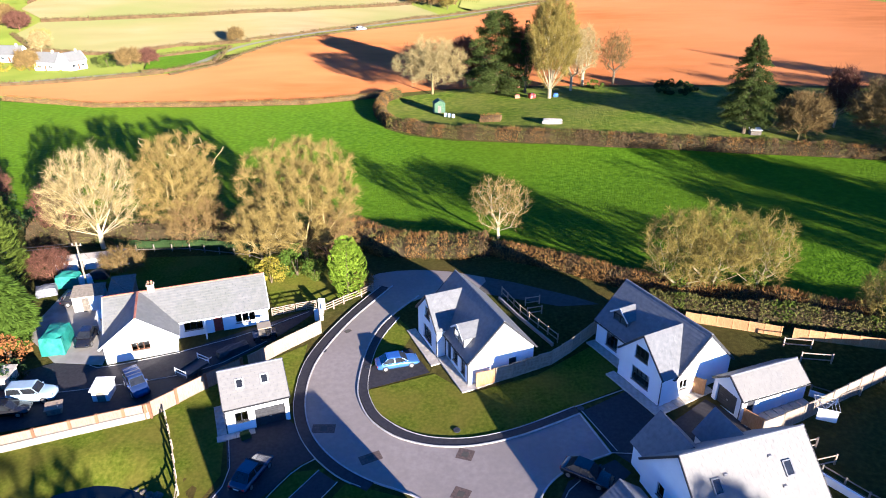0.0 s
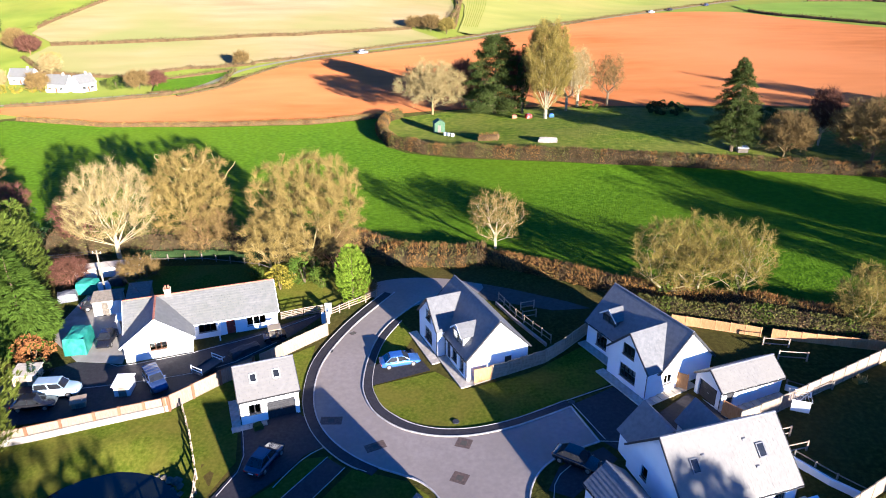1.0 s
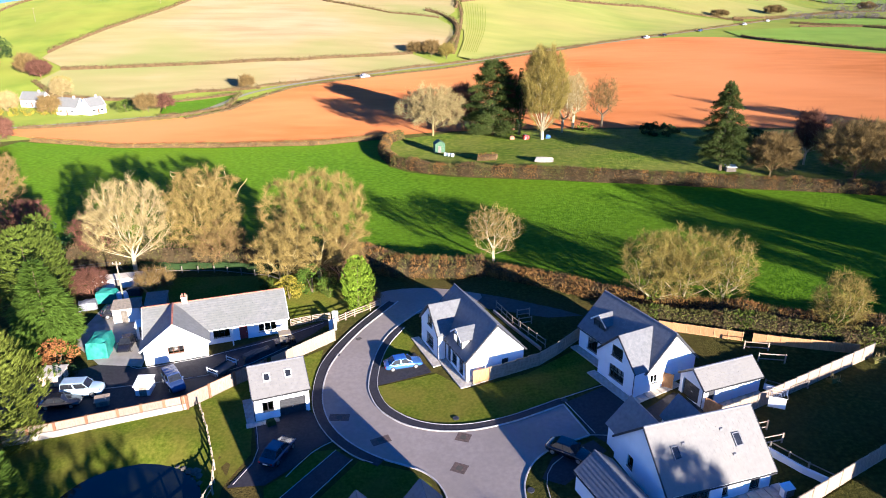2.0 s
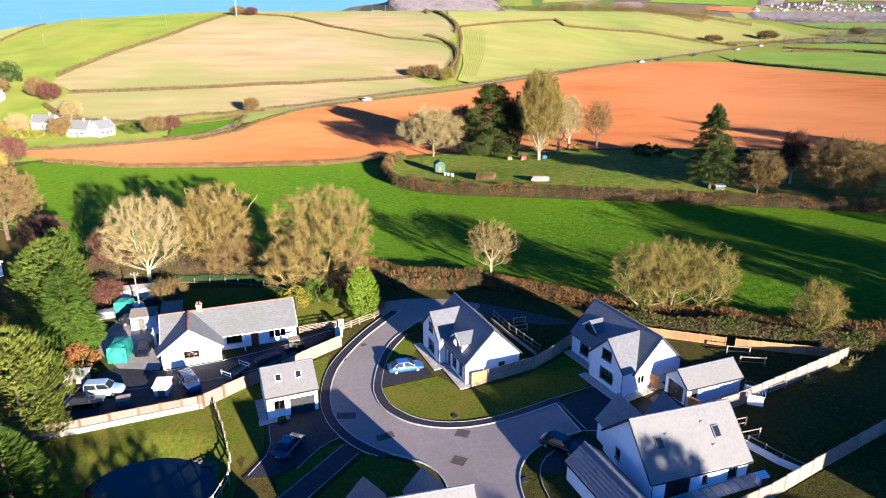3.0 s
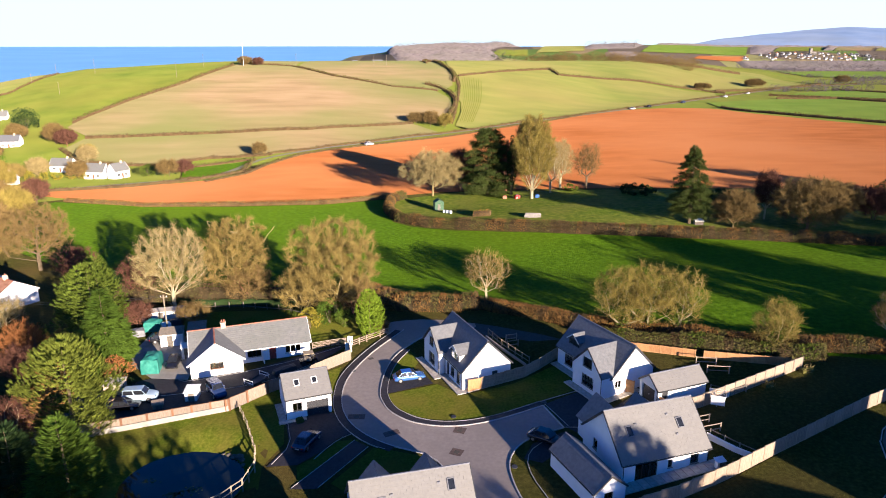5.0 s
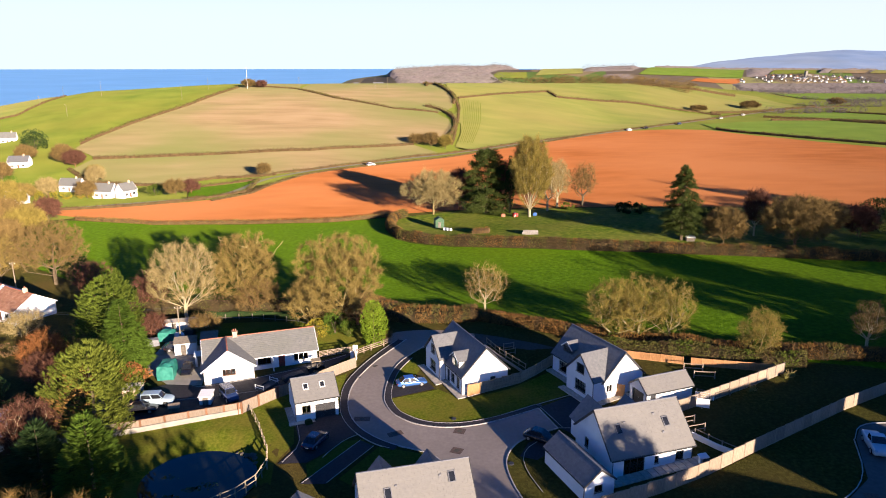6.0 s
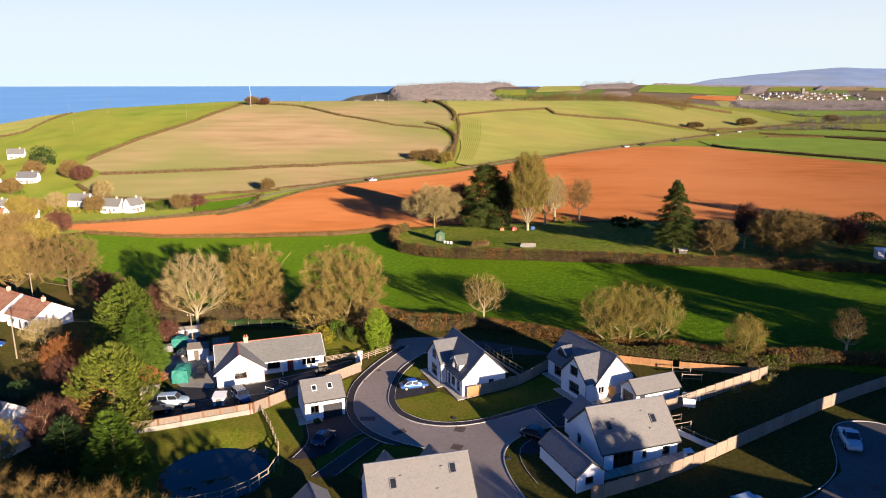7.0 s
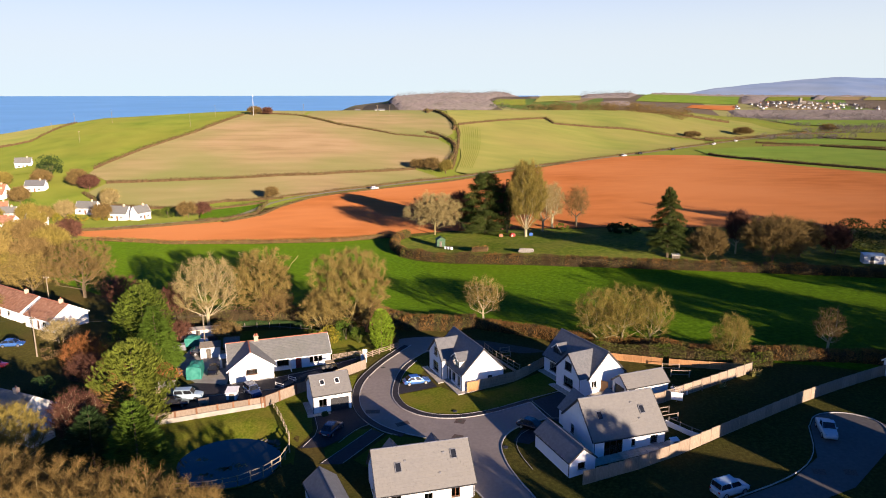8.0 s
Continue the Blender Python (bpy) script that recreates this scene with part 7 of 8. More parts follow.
def low_wall(line, h, label, mat="render_white"):
    s = Shape()
    for a, b in zip(line, line[1:]):
        d = (Vector(b) - Vector(a)).normalized()
        n = Vector((-d.y, d.x)) * 0.11
        za, zb = ground(*a), ground(*b)
        s.add([(a[0] - n.x, a[1] - n.y, za - 0.4), (b[0] - n.x, b[1] - n.y, zb - 0.4), (b[0] + n.x, b[1] + n.y, zb - 0.4), (a[0] + n.x, a[1] + n.y, za - 0.4),
               (a[0] - n.x, a[1] - n.y, za + h), (b[0] - n.x, b[1] - n.y, zb + h), (b[0] + n.x, b[1] + n.y, zb + h), (a[0] + n.x, a[1] + n.y, za + h)],
              [(3, 2, 1, 0), (4, 5, 6, 7), (0, 1, 5, 4), (1, 2, 6, 5), (2, 3, 7, 6), (3, 0, 4, 7)])
    w = part("garden_wall", s, mat, weld=True)
    return tagged(w, label, "wall")


# pale wall that lies in shade: the grey material carries that shade
low_wall([(6.9, 72.4), (8.7, 68.4), (12.0, 62.2)], 0.4, "low retaining wall, greyed in place of its shade", "concrete")
low_wall([(35.0, 52.4), (37.0, 51.0)], 0.6, "low white rendered retaining wall")
low_wall([(30.9, 42.4), (33.0, 39.4), (34.8, 37.6)], 0.7, "low white rendered retaining wall")
low_wall([(-50, 44.45), (-40.3, 47.25), (-34.7, 49.45), (-28.3, 51.9)], 0.85, "low pale concrete wall below the timber fence", "concrete")
low_wall([(-15.2, 68.9), (-14.2, 68.9)], 1.5, "white rendered gate pillar by the lane")
low_wall([(-15.1, 71.2), (-14.3, 71.2)], 1.5, "white rendered gate pillar by the lane")


def field_gate(a, b, h, mat, label):
    t = thing("gate", label, "gate", Matrix.Translation((a[0], a[1], ground(*a))))
    d = Vector((b[0] - a[0], b[1] - a[1], ground(*b) - ground(*a)))
    for k in range(5):
        z = 0.2 + (h - 0.25) * k / 4
        part("bar", Shape().bar((0, 0, z), d + Vector((0, 0, z)), 0.05, 0.09), mat, t)
    for u in (0.0, 0.5, 1.0):
        part("stile", Shape().bar(d * u + Vector((0, 0, 0.1)), d * u + Vector((0, 0, h)), 0.07, 0.09), mat, t)
    part("brace", Shape().bar(Vector((0, 0, 0.2)), d + Vector((0, 0, h - 0.1)), 0.05, 0.08), mat, t)
    return t


field_gate((-20.4, 69.6), (-17.9, 70.6), 1.2, "fence_new", "pale five-bar timber gate by the bungalow")
field_gate((-17.7, 70.7), (-15.4, 71.4), 1.2, "fence_new", "pale five-bar timber gate by the bungalow")


# ---- vehicles ----
def car(x, y, turn, L, W, H, mat, label, boxy=0.0, bars=False, roof_mat=None, bed=False):
    """A motor car, its nose towards +x: body with arches, glazed cabin, roof, wheels, lamps, mirrors."""
    t = thing("car", label, "car", at(x, y, turn, 0.08))
    belt = H * (0.62 + 0.03 * boxy)
    hood = belt * (0.86 + 0.1 * boxy)
    r = 0.32 + 0.06 * boxy
    wb0, wb1 = L * 0.19, L * 0.8
    st = [(0.0, 0.42, belt * 0.82, 0.80), (0.03, 0.28, belt * 0.93, 0.94), (0.12, 0.24, belt * 0.99, 1.0), (0.3, 0.22, belt, 1.0), (0.55, 0.22, belt, 1.0), (0.7, 0.22, belt * 0.97, 1.0), (0.76, 0.22, hood, 0.99), (0.9, 0.25, hood * 0.9, 0.95), (0.975, 0.3, hood * 0.78, 0.86), (1.0, 0.4, hood * 0.66, 0.74)]
    s = Shape()
    n = 10
    for u, lo, hi, k in st:
        hw = W / 2 * k
        px = (u - 0.5) * L
        prof = [(-hw * 0.9, lo), (-hw, lo + (hi - lo) * 0.3), (-hw, lo + (hi - lo) * 0.72), (-hw * 0.93, hi - 0.03), (-hw * 0.8, hi), (hw * 0.8, hi), (hw * 0.93, hi - 0.03), (hw, lo + (hi - lo) * 0.72), (hw, lo + (hi - lo) * 0.3), (hw * 0.9, lo)]
        s.v += [(px, a, b) for a, b in prof]
    for i in range(len(st) - 1):
        for k in range(n):
            j = (k + 1) % n
            s.f.append((i * n + k, i * n + j, (i + 1) * n + j, (i + 1) * n + k))
    s.f += [tuple(range(n)), tuple(range((len(st) - 1) * n, len(st) * n))]
    part("body", s, mat, t, soft=True)
    x0b, x1b = (-0.4 - 0.06 * boxy) * L, 0.23 * L
    x0t, x1t = (-0.24 - 0.2 * boxy) * L, (0.06 + 0.04 * boxy) * L
    if bed:
        x0b, x0t = -0.08 * L, -0.06 * L
    hb, ht = W / 2 * 0.88, W / 2 * (0.68 + 0.12 * boxy)
    zb, zt = belt - 0.02, H - 0.05
    B = [(x0b, -hb, zb), (x1b, -hb, zb), (x1b, hb, zb), (x0b, hb, zb)]
    T = [(x0t, -ht, zt), (x1t, -ht, zt), (x1t, ht, zt), (x0t, ht, zt)]

    def pane(nm, a, b, c, d):
        a, b, c, d = (Vector(v) for v in (a, b, c, d))
        m = (a + b + c + d) / 4
        nn = (b - a).cross(d - a).normalized()
        if nn.dot(m - Vector((0, 0, H * 0.6))) < 0:
            nn = -nn
        q = [m + (v - m) * 0.93 + nn * 0.012 for v in (a, b, c, d)]
        w = [v - nn * 0.03 for v in q]
        part(nm, Shape().add(q + w, [(0, 1, 2, 3), (7, 6, 5, 4), (0, 4, 5, 1), (1, 5, 6, 2), (2, 6, 7, 3), (3, 7, 4, 0)]), "tinted_glass", t)

    cab = Shape().add(B + T, [(0, 1, 5, 4), (1, 2, 6, 5), (2, 3, 7, 6), (3, 0, 4, 7), (4, 5, 6, 7)])
    part("cabin", cab, mat, t)
    pane("windscreen", B[1], B[2], T[2], T[1])
    pane("rear_window", B[3], B[0], T[0], T[3])
    for a, b, c, d in ((B[0], B[1], T[1], T[0]), (B[2], B[3], T[3], T[2])):
        a, b, c, d = (Vector(v) for v in (a, b, c, d))
        pane("side_window", a, a.lerp(b, 0.5), d.lerp(c, 0.5), d)
        pane("side_window", a.lerp(b, 0.52), b, c, d.lerp(c, 0.52))
    rf = Shape().box(x0t - 0.03, -ht - 0.02, zt, x1t + 0.02, ht + 0.02, zt + 0.03).box(x0t + 0.1, -ht + 0.1, zt + 0.02, x1t - 0.1, ht - 0.1, zt + 0.055)
    part("roof", rf, roof_mat or mat, t)
    if bars:
        for u in (0.2, 0.5, 0.8):
            xx = x0t + (x1t - x0t) * u
            part("roof_bar", Shape().bar((xx, -ht, zt + 0.12), (xx, ht, zt + 0.12), 0.04), "dark_trim", t)
    for xx in (wb0 - L / 2, wb1 - L / 2):
        for sg in (-1, 1):
            tyre = part("wheel", Shape().tube((xx, sg * (W / 2 - 0.2), r), (xx, sg * (W / 2 + 0.01), r), r, n=14), "rubber", t)
            part("rim", Shape().tube((xx, sg * (W / 2), r), (xx, sg * (W / 2 + 0.02), r), r * 0.66, n=10), "alloy", tyre)
    for sg in (-1, 1):
        part("headlight", Shape().box(L * 0.47, sg * W * 0.36 - 0.14, hood * 0.68, L * 0.492, sg * W * 0.36 + 0.14, hood * 0.8), "glass", t)
        part("tail_light", Shape().box(-L * 0.5 - 0.005, sg * W * 0.36 - 0.12, belt * 0.66, -L * 0.488, sg * W * 0.36 + 0.12, belt * 0.82), "red_lens", t)
        part("mirror", Shape().box(x1b - 0.35, sg * (W / 2 + 0.02) - 0.09, belt, x1b - 0.2, sg * (W / 2 + 0.02) + 0.09, belt + 0.14), mat, t)
    part("number_plate", Shape().box(-L * 0.5 - 0.02, -0.26, 0.5, -L * 0.495, 0.26, 0.61), "white_trim", t)
    return t


car(-4.9, 60.0, 16, 4.6, 1.82, 1.42, "blue_paint", "bright blue saloon car parked on a drive")
car(-16.6, 44.5, 70, 4.5, 1.85, 1.5, "dark_blue_paint", "dark blue hatchback parked below the garage")
car(-41.0, 54.7, 6, 4.5, 1.8, 1.85, "pale_blue_paint", "pale boxy four-wheel-drive in the yard", 1.0)
car(-31.2, 56.2, -52, 4.1, 1.75, 1.8, "navy_paint", "navy four-wheel-drive with roof bars in the yard", 1.0, True)
car(-40.2, 64.6, -82, 3.9, 1.7, 1.45, "black_paint", "black hatchback parked on the concrete yard")
car(-44.8, 72.8, 20, 4.3, 1.75, 1.45, "black_paint", "dark car among the yard's clutter", 0.3)
car(-42.4, 52.6, 8, 4.3, 1.75, 1.4, "black_paint", "black car in the fence's shadow")
car(12.2, 43.3, -32, 4.4, 1.8, 1.45, "black_paint", "black car in a parking bay beside the road")
car(51.2, 38.2, -105, 4.9, 1.9, 1.9, "pale_blue_paint", "pale silver pickup parked on the next close", 1.0, bed=True)
car(33.2, 26.0, 22, 4.7, 1.9, 1.9, "pale_blue_paint", "pale silver van parked on the next close", 1.0)
car(-82.3, 76.6, 10, 4.3, 1.8, 1.45, "blue_paint", "blue car before the brown-roofed bungalow")
car(-79.5, 66.8, 5, 4.2, 1.8, 1.45, "red_paint", "red car on a garden drive")
for _x, _y, _a, _m in ((127, 431, 40, "white_paint"), (-34.7, 300, 40, "white_paint"), (228, 529, 45, "white_paint"), (176, 476, 45, "navy_paint"), (262, 566, 45, "white_paint"), (142, 444, 45, "black_paint")):
    car(_x, _y, _a, 4.6, 1.9, 1.7, _m, "distant car on the country road", 0.6)
strip("road", rounded([(-170, 200), (-135, 218), (-111, 224), (-88, 224), (-82, 240), (-80, 267), (-61, 285.5), (-39, 303.5), (-13, 331), (19, 347), (47, 369), (79, 392), (115, 423), (158, 462), (219, 524), (289, 599), (356, 658), (444, 709)]), 3.4, "country_road", 0.45, "country road between the fields", "road", 0.1, 6.0)

# ---- the bungalow's yard ----
def covered(x, y, turn, w, l, h, mat, label, seed):
    """Something under a sheet: a sagging, creased cover over a boxy load."""
    rng = random.Random(seed)
    s = Shape()
    us = [0.0, 0.015, 0.05, 0.25, 0.5, 0.75, 0.95, 0.985, 1.0]
    zs = [0.0, 0.55, 0.92, 1.0, 1.0, 1.0, 0.92, 0.55, 0.0]
    nv = len(us)
    for u, zu in zip(us, zs):
        for v, zv in zip(us, zs):
            k = min(zu, zv)
            z = h * k * (1 + 0.09 * math.sin(u * math.pi)) + (rng.uniform(-0.05, 0.05) * h if k > 0 else 0)
            j = 0.03 * w
            s.v.append(((u - 0.5) * w + rng.uniform(-j, j), (v - 0.5) * l + rng.uniform(-j, j), max(0.0, z)))
    for i in range(nv - 1):
        for j in range(nv - 1):
            s.f.append((i * nv + j, (i + 1) * nv + j, (i + 1) * nv + j + 1, i * nv + j + 1))
    o = part("covered_load", s, mat)
    o.matrix_basis = at(x, y, turn, 0.02)
    return tagged(o, label, "tarpaulin")


covered(-43.0, 63.6, 10, 2.5, 3.6, 2.2, "tarp", "load under a green tarpaulin on the yard", 1)
covered(-48.2, 77.0, 10, 2.8, 1.9, 1.7, "tarp", "stack under a teal tarpaulin sheet", 2)
covered(-50.0, 74.8, 25, 2.4, 1.6, 1.1, "lead", "grey sheeted stack of yard clutter", 3)
covered(-46.2, 77.2, 35, 1.6, 1.3, 1.2, "white_trim", "white plastic sheet over a stack", 4)
covered(-45.2, 79.0, 0, 2.2, 1.2, 1.0, "dark_trim", "dark sheeted garden machine", 5)


def box_shed(x, y, turn, w, l, h, wall_mat, roof_mat, label, pitched=True, name="shed"):
    t = thing(name, label, "shed", at(x, y, turn))
    if pitched:
        s = Shape().prism([(0, -0.2), (w, -0.2), (w, h), (w / 2, h + w * 0.3), (0, h)], 1, 0, l)
        part("body", s, wall_mat, t)
        for a, b in ((0, 1), (1, -1)):
            xe = -0.15 if a == 0 else w + 0.15
            e0, e1 = (xe, -0.15, h - 0.06), (xe, l + 0.15, h - 0.06)
            r0, r1 = (w / 2, -0.15, h + w * 0.3 + 0.04), (w / 2, l + 0.15, h + w * 0.3 + 0.04)
            sl = Shape()
            up_v = Vector((0, 0, 0.05))
            sl.add([Vector(p) for p in (e0, e1, r1, r0)] + [Vector(p) + up_v for p in (e0, e1, r1, r0)], [(0, 1, 2, 3), (7, 6, 5, 4), (0, 4, 5, 1), (1, 5, 6, 2), (2, 6, 7, 3), (3, 7, 4, 0)])
            part("roof_slope", sl, roof_mat, t)
    else:
        part("body", Shape().box(0, 0, -0.2, w, l, h), wall_mat, t)
        part("roof", Shape().add([(-0.15, -0.15, h), (w + 0.15, -0.15, h), (w + 0.15, l + 0.15, h + 0.2), (-0.15, l + 0.15, h + 0.2), (-0.15, -0.15, h + 0.07), (w + 0.15, -0.15, h + 0.07), (w + 0.15, l + 0.15, h + 0.27), (-0.15, l + 0.15, h + 0.27)],
                                 [(3, 2, 1, 0), (4, 5, 6, 7), (0, 1, 5, 4), (1, 2, 6, 5), (2, 3, 7, 6), (3, 0, 4, 7)]), roof_mat, t)
    d = part("door", Shape().box(w * 0.3, -0.05, 0.02, w * 0.3 + 0.8, 0.0, min(1.9, h - 0.1)), "grey_wood", t)
    part("handle", Shape().box(w * 0.3 + 0.68, -0.08, 0.95, w * 0.3 + 0.74, -0.05, 1.1), "alloy", d)
    return t


box_shed(-44.4, 70.4, 16, 3.4, 2.6, 2.1, "render_white", "grey_wood", "flat-roofed white shed with mossy roof", False)
box_shed(-40.2, 70.8, 16, 2.6, 4.6, 2.1, "grey_wood", "grey_wood", "flat-roofed timber lean-to beside the bungalow", False)
box_shed(-51.5, 80.2, 16, 9.0, 1.4, 1.5, "render_white", "slabs", "long low white lean-to with pale roof", False)
box_shed(-39.6, 66.4, 16, 1.2, 1.4, 1.9, "white_trim", "white_trim", "white upright storage box", False)
box_shed(-34.9, 54.3, 4, 1.6, 1.9, 1.3, "white_paint", "white_trim", "white box trailer on the drive", False, "trailer")
box_shed(-38.4, 52.2, 20, 1.3, 0.9, 0.7, "old_wood", "fence_new", "small pale timber table stack", False, "garden_table")
box_shed(-46.6, 56.0, 5, 2.4, 2.0, 1.4, "brick", "slabs", "low brick store at the yard's edge", False)


def flat_trailer(x, y, turn, label):
    t = thing("trailer", label, "trailer", at(x, y, turn, 0.02))
    part("bed", Shape().box(-1.6, -0.85, 0.5, 1.6, 0.85, 0.6).box(-1.6, -0.85, 0.6, 1.6, -0.8, 0.8).box(-1.6, 0.8, 0.6, 1.6, 0.85, 0.8), "dark_trim", t)
    part("drawbar", Shape().bar((1.6, 0, 0.5), (2.6, 0, 0.45), 0.1), "alloy", t)
    for xx in (-1.5, 1.5):
        for k in range(2):
            part("rail", Shape().bar((xx, -0.85, 0.9 + 0.4 * k), (xx, 0.85, 0.9 + 0.4 * k), 0.06), "white_trim", t)
        for yy in (-0.82, 0.82):
            part("upright", Shape().bar((xx, yy, 0.6), (xx, yy, 1.4), 0.07), "white_trim", t)
    for yy in (-0.95, 0.95):
        part("wheel", Shape().tube((0, yy - 0.09, 0.3), (0, yy + 0.09, 0.3), 0.3, n=12), "rubber", t)
    return t


flat_trailer(-26.4, 58.9, 60, "flat trailer with white end rails")


def buggy(x, y, turn):
    t = thing("utility_buggy", "small tan-roofed utility buggy beside the fence", "vehicle", at(x, y, turn, 0.08))
    part("body", Shape().box(-1.3, -0.65, 0.35, 1.3, 0.65, 0.75).box(0.5, -0.6, 0.75, 1.25, 0.6, 0.95), "black_paint", t)
    part("canopy", Shape().box(-0.7, -0.7, 1.75, 0.8, 0.7, 1.83), "tan_paint", t)
    for xx in (-0.65, 0.75):
        for yy in (-0.62, 0.62):
            part("pillar", Shape().bar((xx, yy, 0.7), (xx, yy, 1.76), 0.06), "dark_trim", t)
    for xx in (-0.85, 0.85):
        for yy in (-0.62, 0.62):
            part("wheel", Shape().tube((xx, yy - 0.1, 0.32), (xx, yy + 0.1, 0.32), 0.32, n=12), "rubber", t)
    part("seat", Shape().box(-0.5, -0.55, 0.75, 0.1, 0.55, 0.95).box(-0.6, -0.55, 0.9, -0.5, 0.55, 1.3), "grey_wood", t)


buggy(-20.2, 65.0, 20)
# dark loose heap by the fence
covered(-23.2, 62.6, 40, 3.6, 1.2, 0.7, "dark_trim", "long dark sheeted timber pile", 8)


# ---- poles and wires ----
def pole(x, y, h, label, r=0.13, mat="pole_wood", arms=True):
    t = thing("utility_pole", label, "pole", at(x, y))
    part("post", Shape().tube((0, 0, -0.5), (0, 0, h), r, r * 0.7, 10), mat, t)
    if arms:
        part("crossarm", Shape().bar((-0.6, 0, h - 0.4), (0.6, 0, h - 0.4), 0.1), mat, t)
        for xx in (-0.5, 0.5):
            part("insulator", Shape().tube((xx, 0, h - 0.34), (xx, 0, h - 0.16), 0.05, 0.035, 8), "white_trim", t)
    return t


pole(-45.5, 76.1, 6.6, "pale wooden pole with overhead wires")
pole(-74.8, 71.7, 7.8, "pale wooden pole with overhead wires")
pole(-90.0, 103.0, 7.0, "pale wooden pole behind the gardens")
for _x, _y, _h in ((-297, 481, 7), (-300, 521, 9), (-247, 424, 8), (-259, 499, 11), (-187, 469, 11), (-183, 516, 10), (-112, 518, 10), (-53, 528, 9), (-43, 529, 9)):
    pole(_x, _y, _h, "distant pole of the hill's power line", 0.1, "pole_wood")
pole(-153.3, 520.0, 17, "tall white mast on the hilltop", 0.13, "white_trim", False)


def wire(a, b, sag, label):
    s = Shape()
    pa, pb = Vector((a[0], a[1], ground(a[0], a[1]) + a[2])), Vector((b[0], b[1], ground(b[0], b[1]) + b[2]))
    pts = [pa.lerp(pb, i / 12) - Vector((0, 0, sag * 4 * (i / 12) * (1 - i / 12))) for i in range(13)]
    for p, q in zip(pts, pts[1:]):
        s.tube(p, q, 0.018, n=4, caps=False)
    o = part("overhead_wire", s, "dark_trim", weld=True)
    tagged(o, label, "wire")


for _o in (-0.4, 0.4):
    wire((-45.5, 76.1 + _o, 6.4), (-74.8, 71.7 + _o, 7.5), 0.8, "thin sagging overhead wire between poles")
wire((-45.5, 76.1, 6.2), (-36.5, 69.0, 3.4), 0.2, "thin overhead wire down to the bungalow")
wire((-74.8, 71.7, 7.5), (-110, 66, 7.5), 0.8, "thin sagging overhead wire between poles")

# ---- paving round the houses, road repairs, drains ----
def slab_row(a, b, width, label, size=0.9):
    t = thing("paving", label, "paving", Matrix.Translation((a[0], a[1], ground(*a))))
    tagged(t, kind="structure")
    inv = t.matrix_basis.inverted()
    ln = math.dist(a, b)
    ang = math.atan2(b[1] - a[1], b[0] - a[0])
    n, k = max(1, round(ln / size)), max(1, round(width / size))
    me = Shape().box(0.01, 0.01, -0.3, ln / n - 0.01, width / k - 0.01, 0.1).mesh("slab")
    me.materials.append(M["slabs"])
    m0 = Matrix.Rotation(ang, 4, "Z")
    for i in range(n):
        for j in range(k):
            loc = m0 @ Vector((ln * i / n, width * j / k, 0))
            x, y = a[0] + loc.x, a[1] + loc.y
            part("slab", me, None, t, m=inv @ Matrix.Translation((x, y, ground(x, y))) @ m0)


def local(o, x, y):
    p = o.matrix_basis @ Vector((x, y, 0))
    return (p.x, p.y)


slab_row(local(hA, 0, -0.9), local(hA, 0, 5.6), 1.1, "pale paving slabs along the house wall")
slab_row(local(hA, -1.1, 4.6), local(hA, -1.1, 12), 1.1, "pale paving slabs along the house wall")
slab_row(local(hA, -0.4, 0.0), local(hA, 8, 0.0), -0.9, "pale paving slabs along the house wall")
slab_row(local(hB, -1.7, -1.0), local(hB, -1.7, 6.4), 1.1, "pale paving slabs along the house wall")
slab_row(local(hB, 0, 6.2), local(hB, 0, 11.8), 1.1, "pale paving slabs along the house wall")
slab_row(local(hB, -2, 0.0), local(hB, 4.5, 0.0), -1.0, "pale paving slabs along the house wall")
slab_row(local(hC, -1, 0.0), local(hC, 12, 0.0), -1.6, "pale paving slabs along the house wall")
slab_row(local(gA, -1.1, 0.0), local(gA, 2.4, 0.0), -0.8, "pale paving slabs before the garage")
slab_row(local(gA, 0, -0.8), local(gA, 0, 4.4), 1.0, "pale paving slabs beside the garage")
slab_row(local(gB, 0, 0), local(gB, 7.6, 0), -1.0, "pale paving slabs beside the garage")
for _x, _y, _a, _w, _l in ((-11.3, 50.4, 0, 2.2, 1.2), (-6.5, 46.6, 25, 2.0, 1.1), (2.0, 46.7, -20, 1.5, 1.3), (1.5, 42.2, -25, 1.5, 1.3), (-11.0, 66.5, 40, 0.8, 0.5)):
    _f = pose(_x, _y, 0, 0, 0, _a)
    sheet("road_patch", [tuple((_f @ Vector((_w / 2 * u, _l / 2 * v, 0))).xy) for u, v in ((-1, -1), (1, -1), (1, 1), (-1, 1))], "patch", 0.056, 0.5, "rusty brown tarmac repair in the road", "road patch")
    sheet("manhole_cover", [tuple((_f @ Vector((0.3 * u, 0.3 * v, 0))).xy) for u, v in ((-1, -1), (1, -1), (1, 1), (-1, 1))], "shaded_lane_iron", 0.062, 0.3, "square dark iron manhole cover", "manhole cover")
for _x, _y in ((1.3, 49.8), (-8.0, 59.7), (13.2, 51.9), (-13.2, 62.7), (8, 38.8)):
    o = part("drain_cover", Shape().tube((0, 0, -0.1), (0, 0, 0.03), 0.34, n=14), "dark_trim")
    tagged(o, "dark iron drain cover in the ground", "drain cover").matrix_basis = at(_x, _y, 20, 0.1)


# ---- the copse's odds and ends ----
box_shed(-2.0, 162.0, 12, 2.6, 2.4, 2.4, "shed_green", "shed_green", "small green timber hut in the copse")
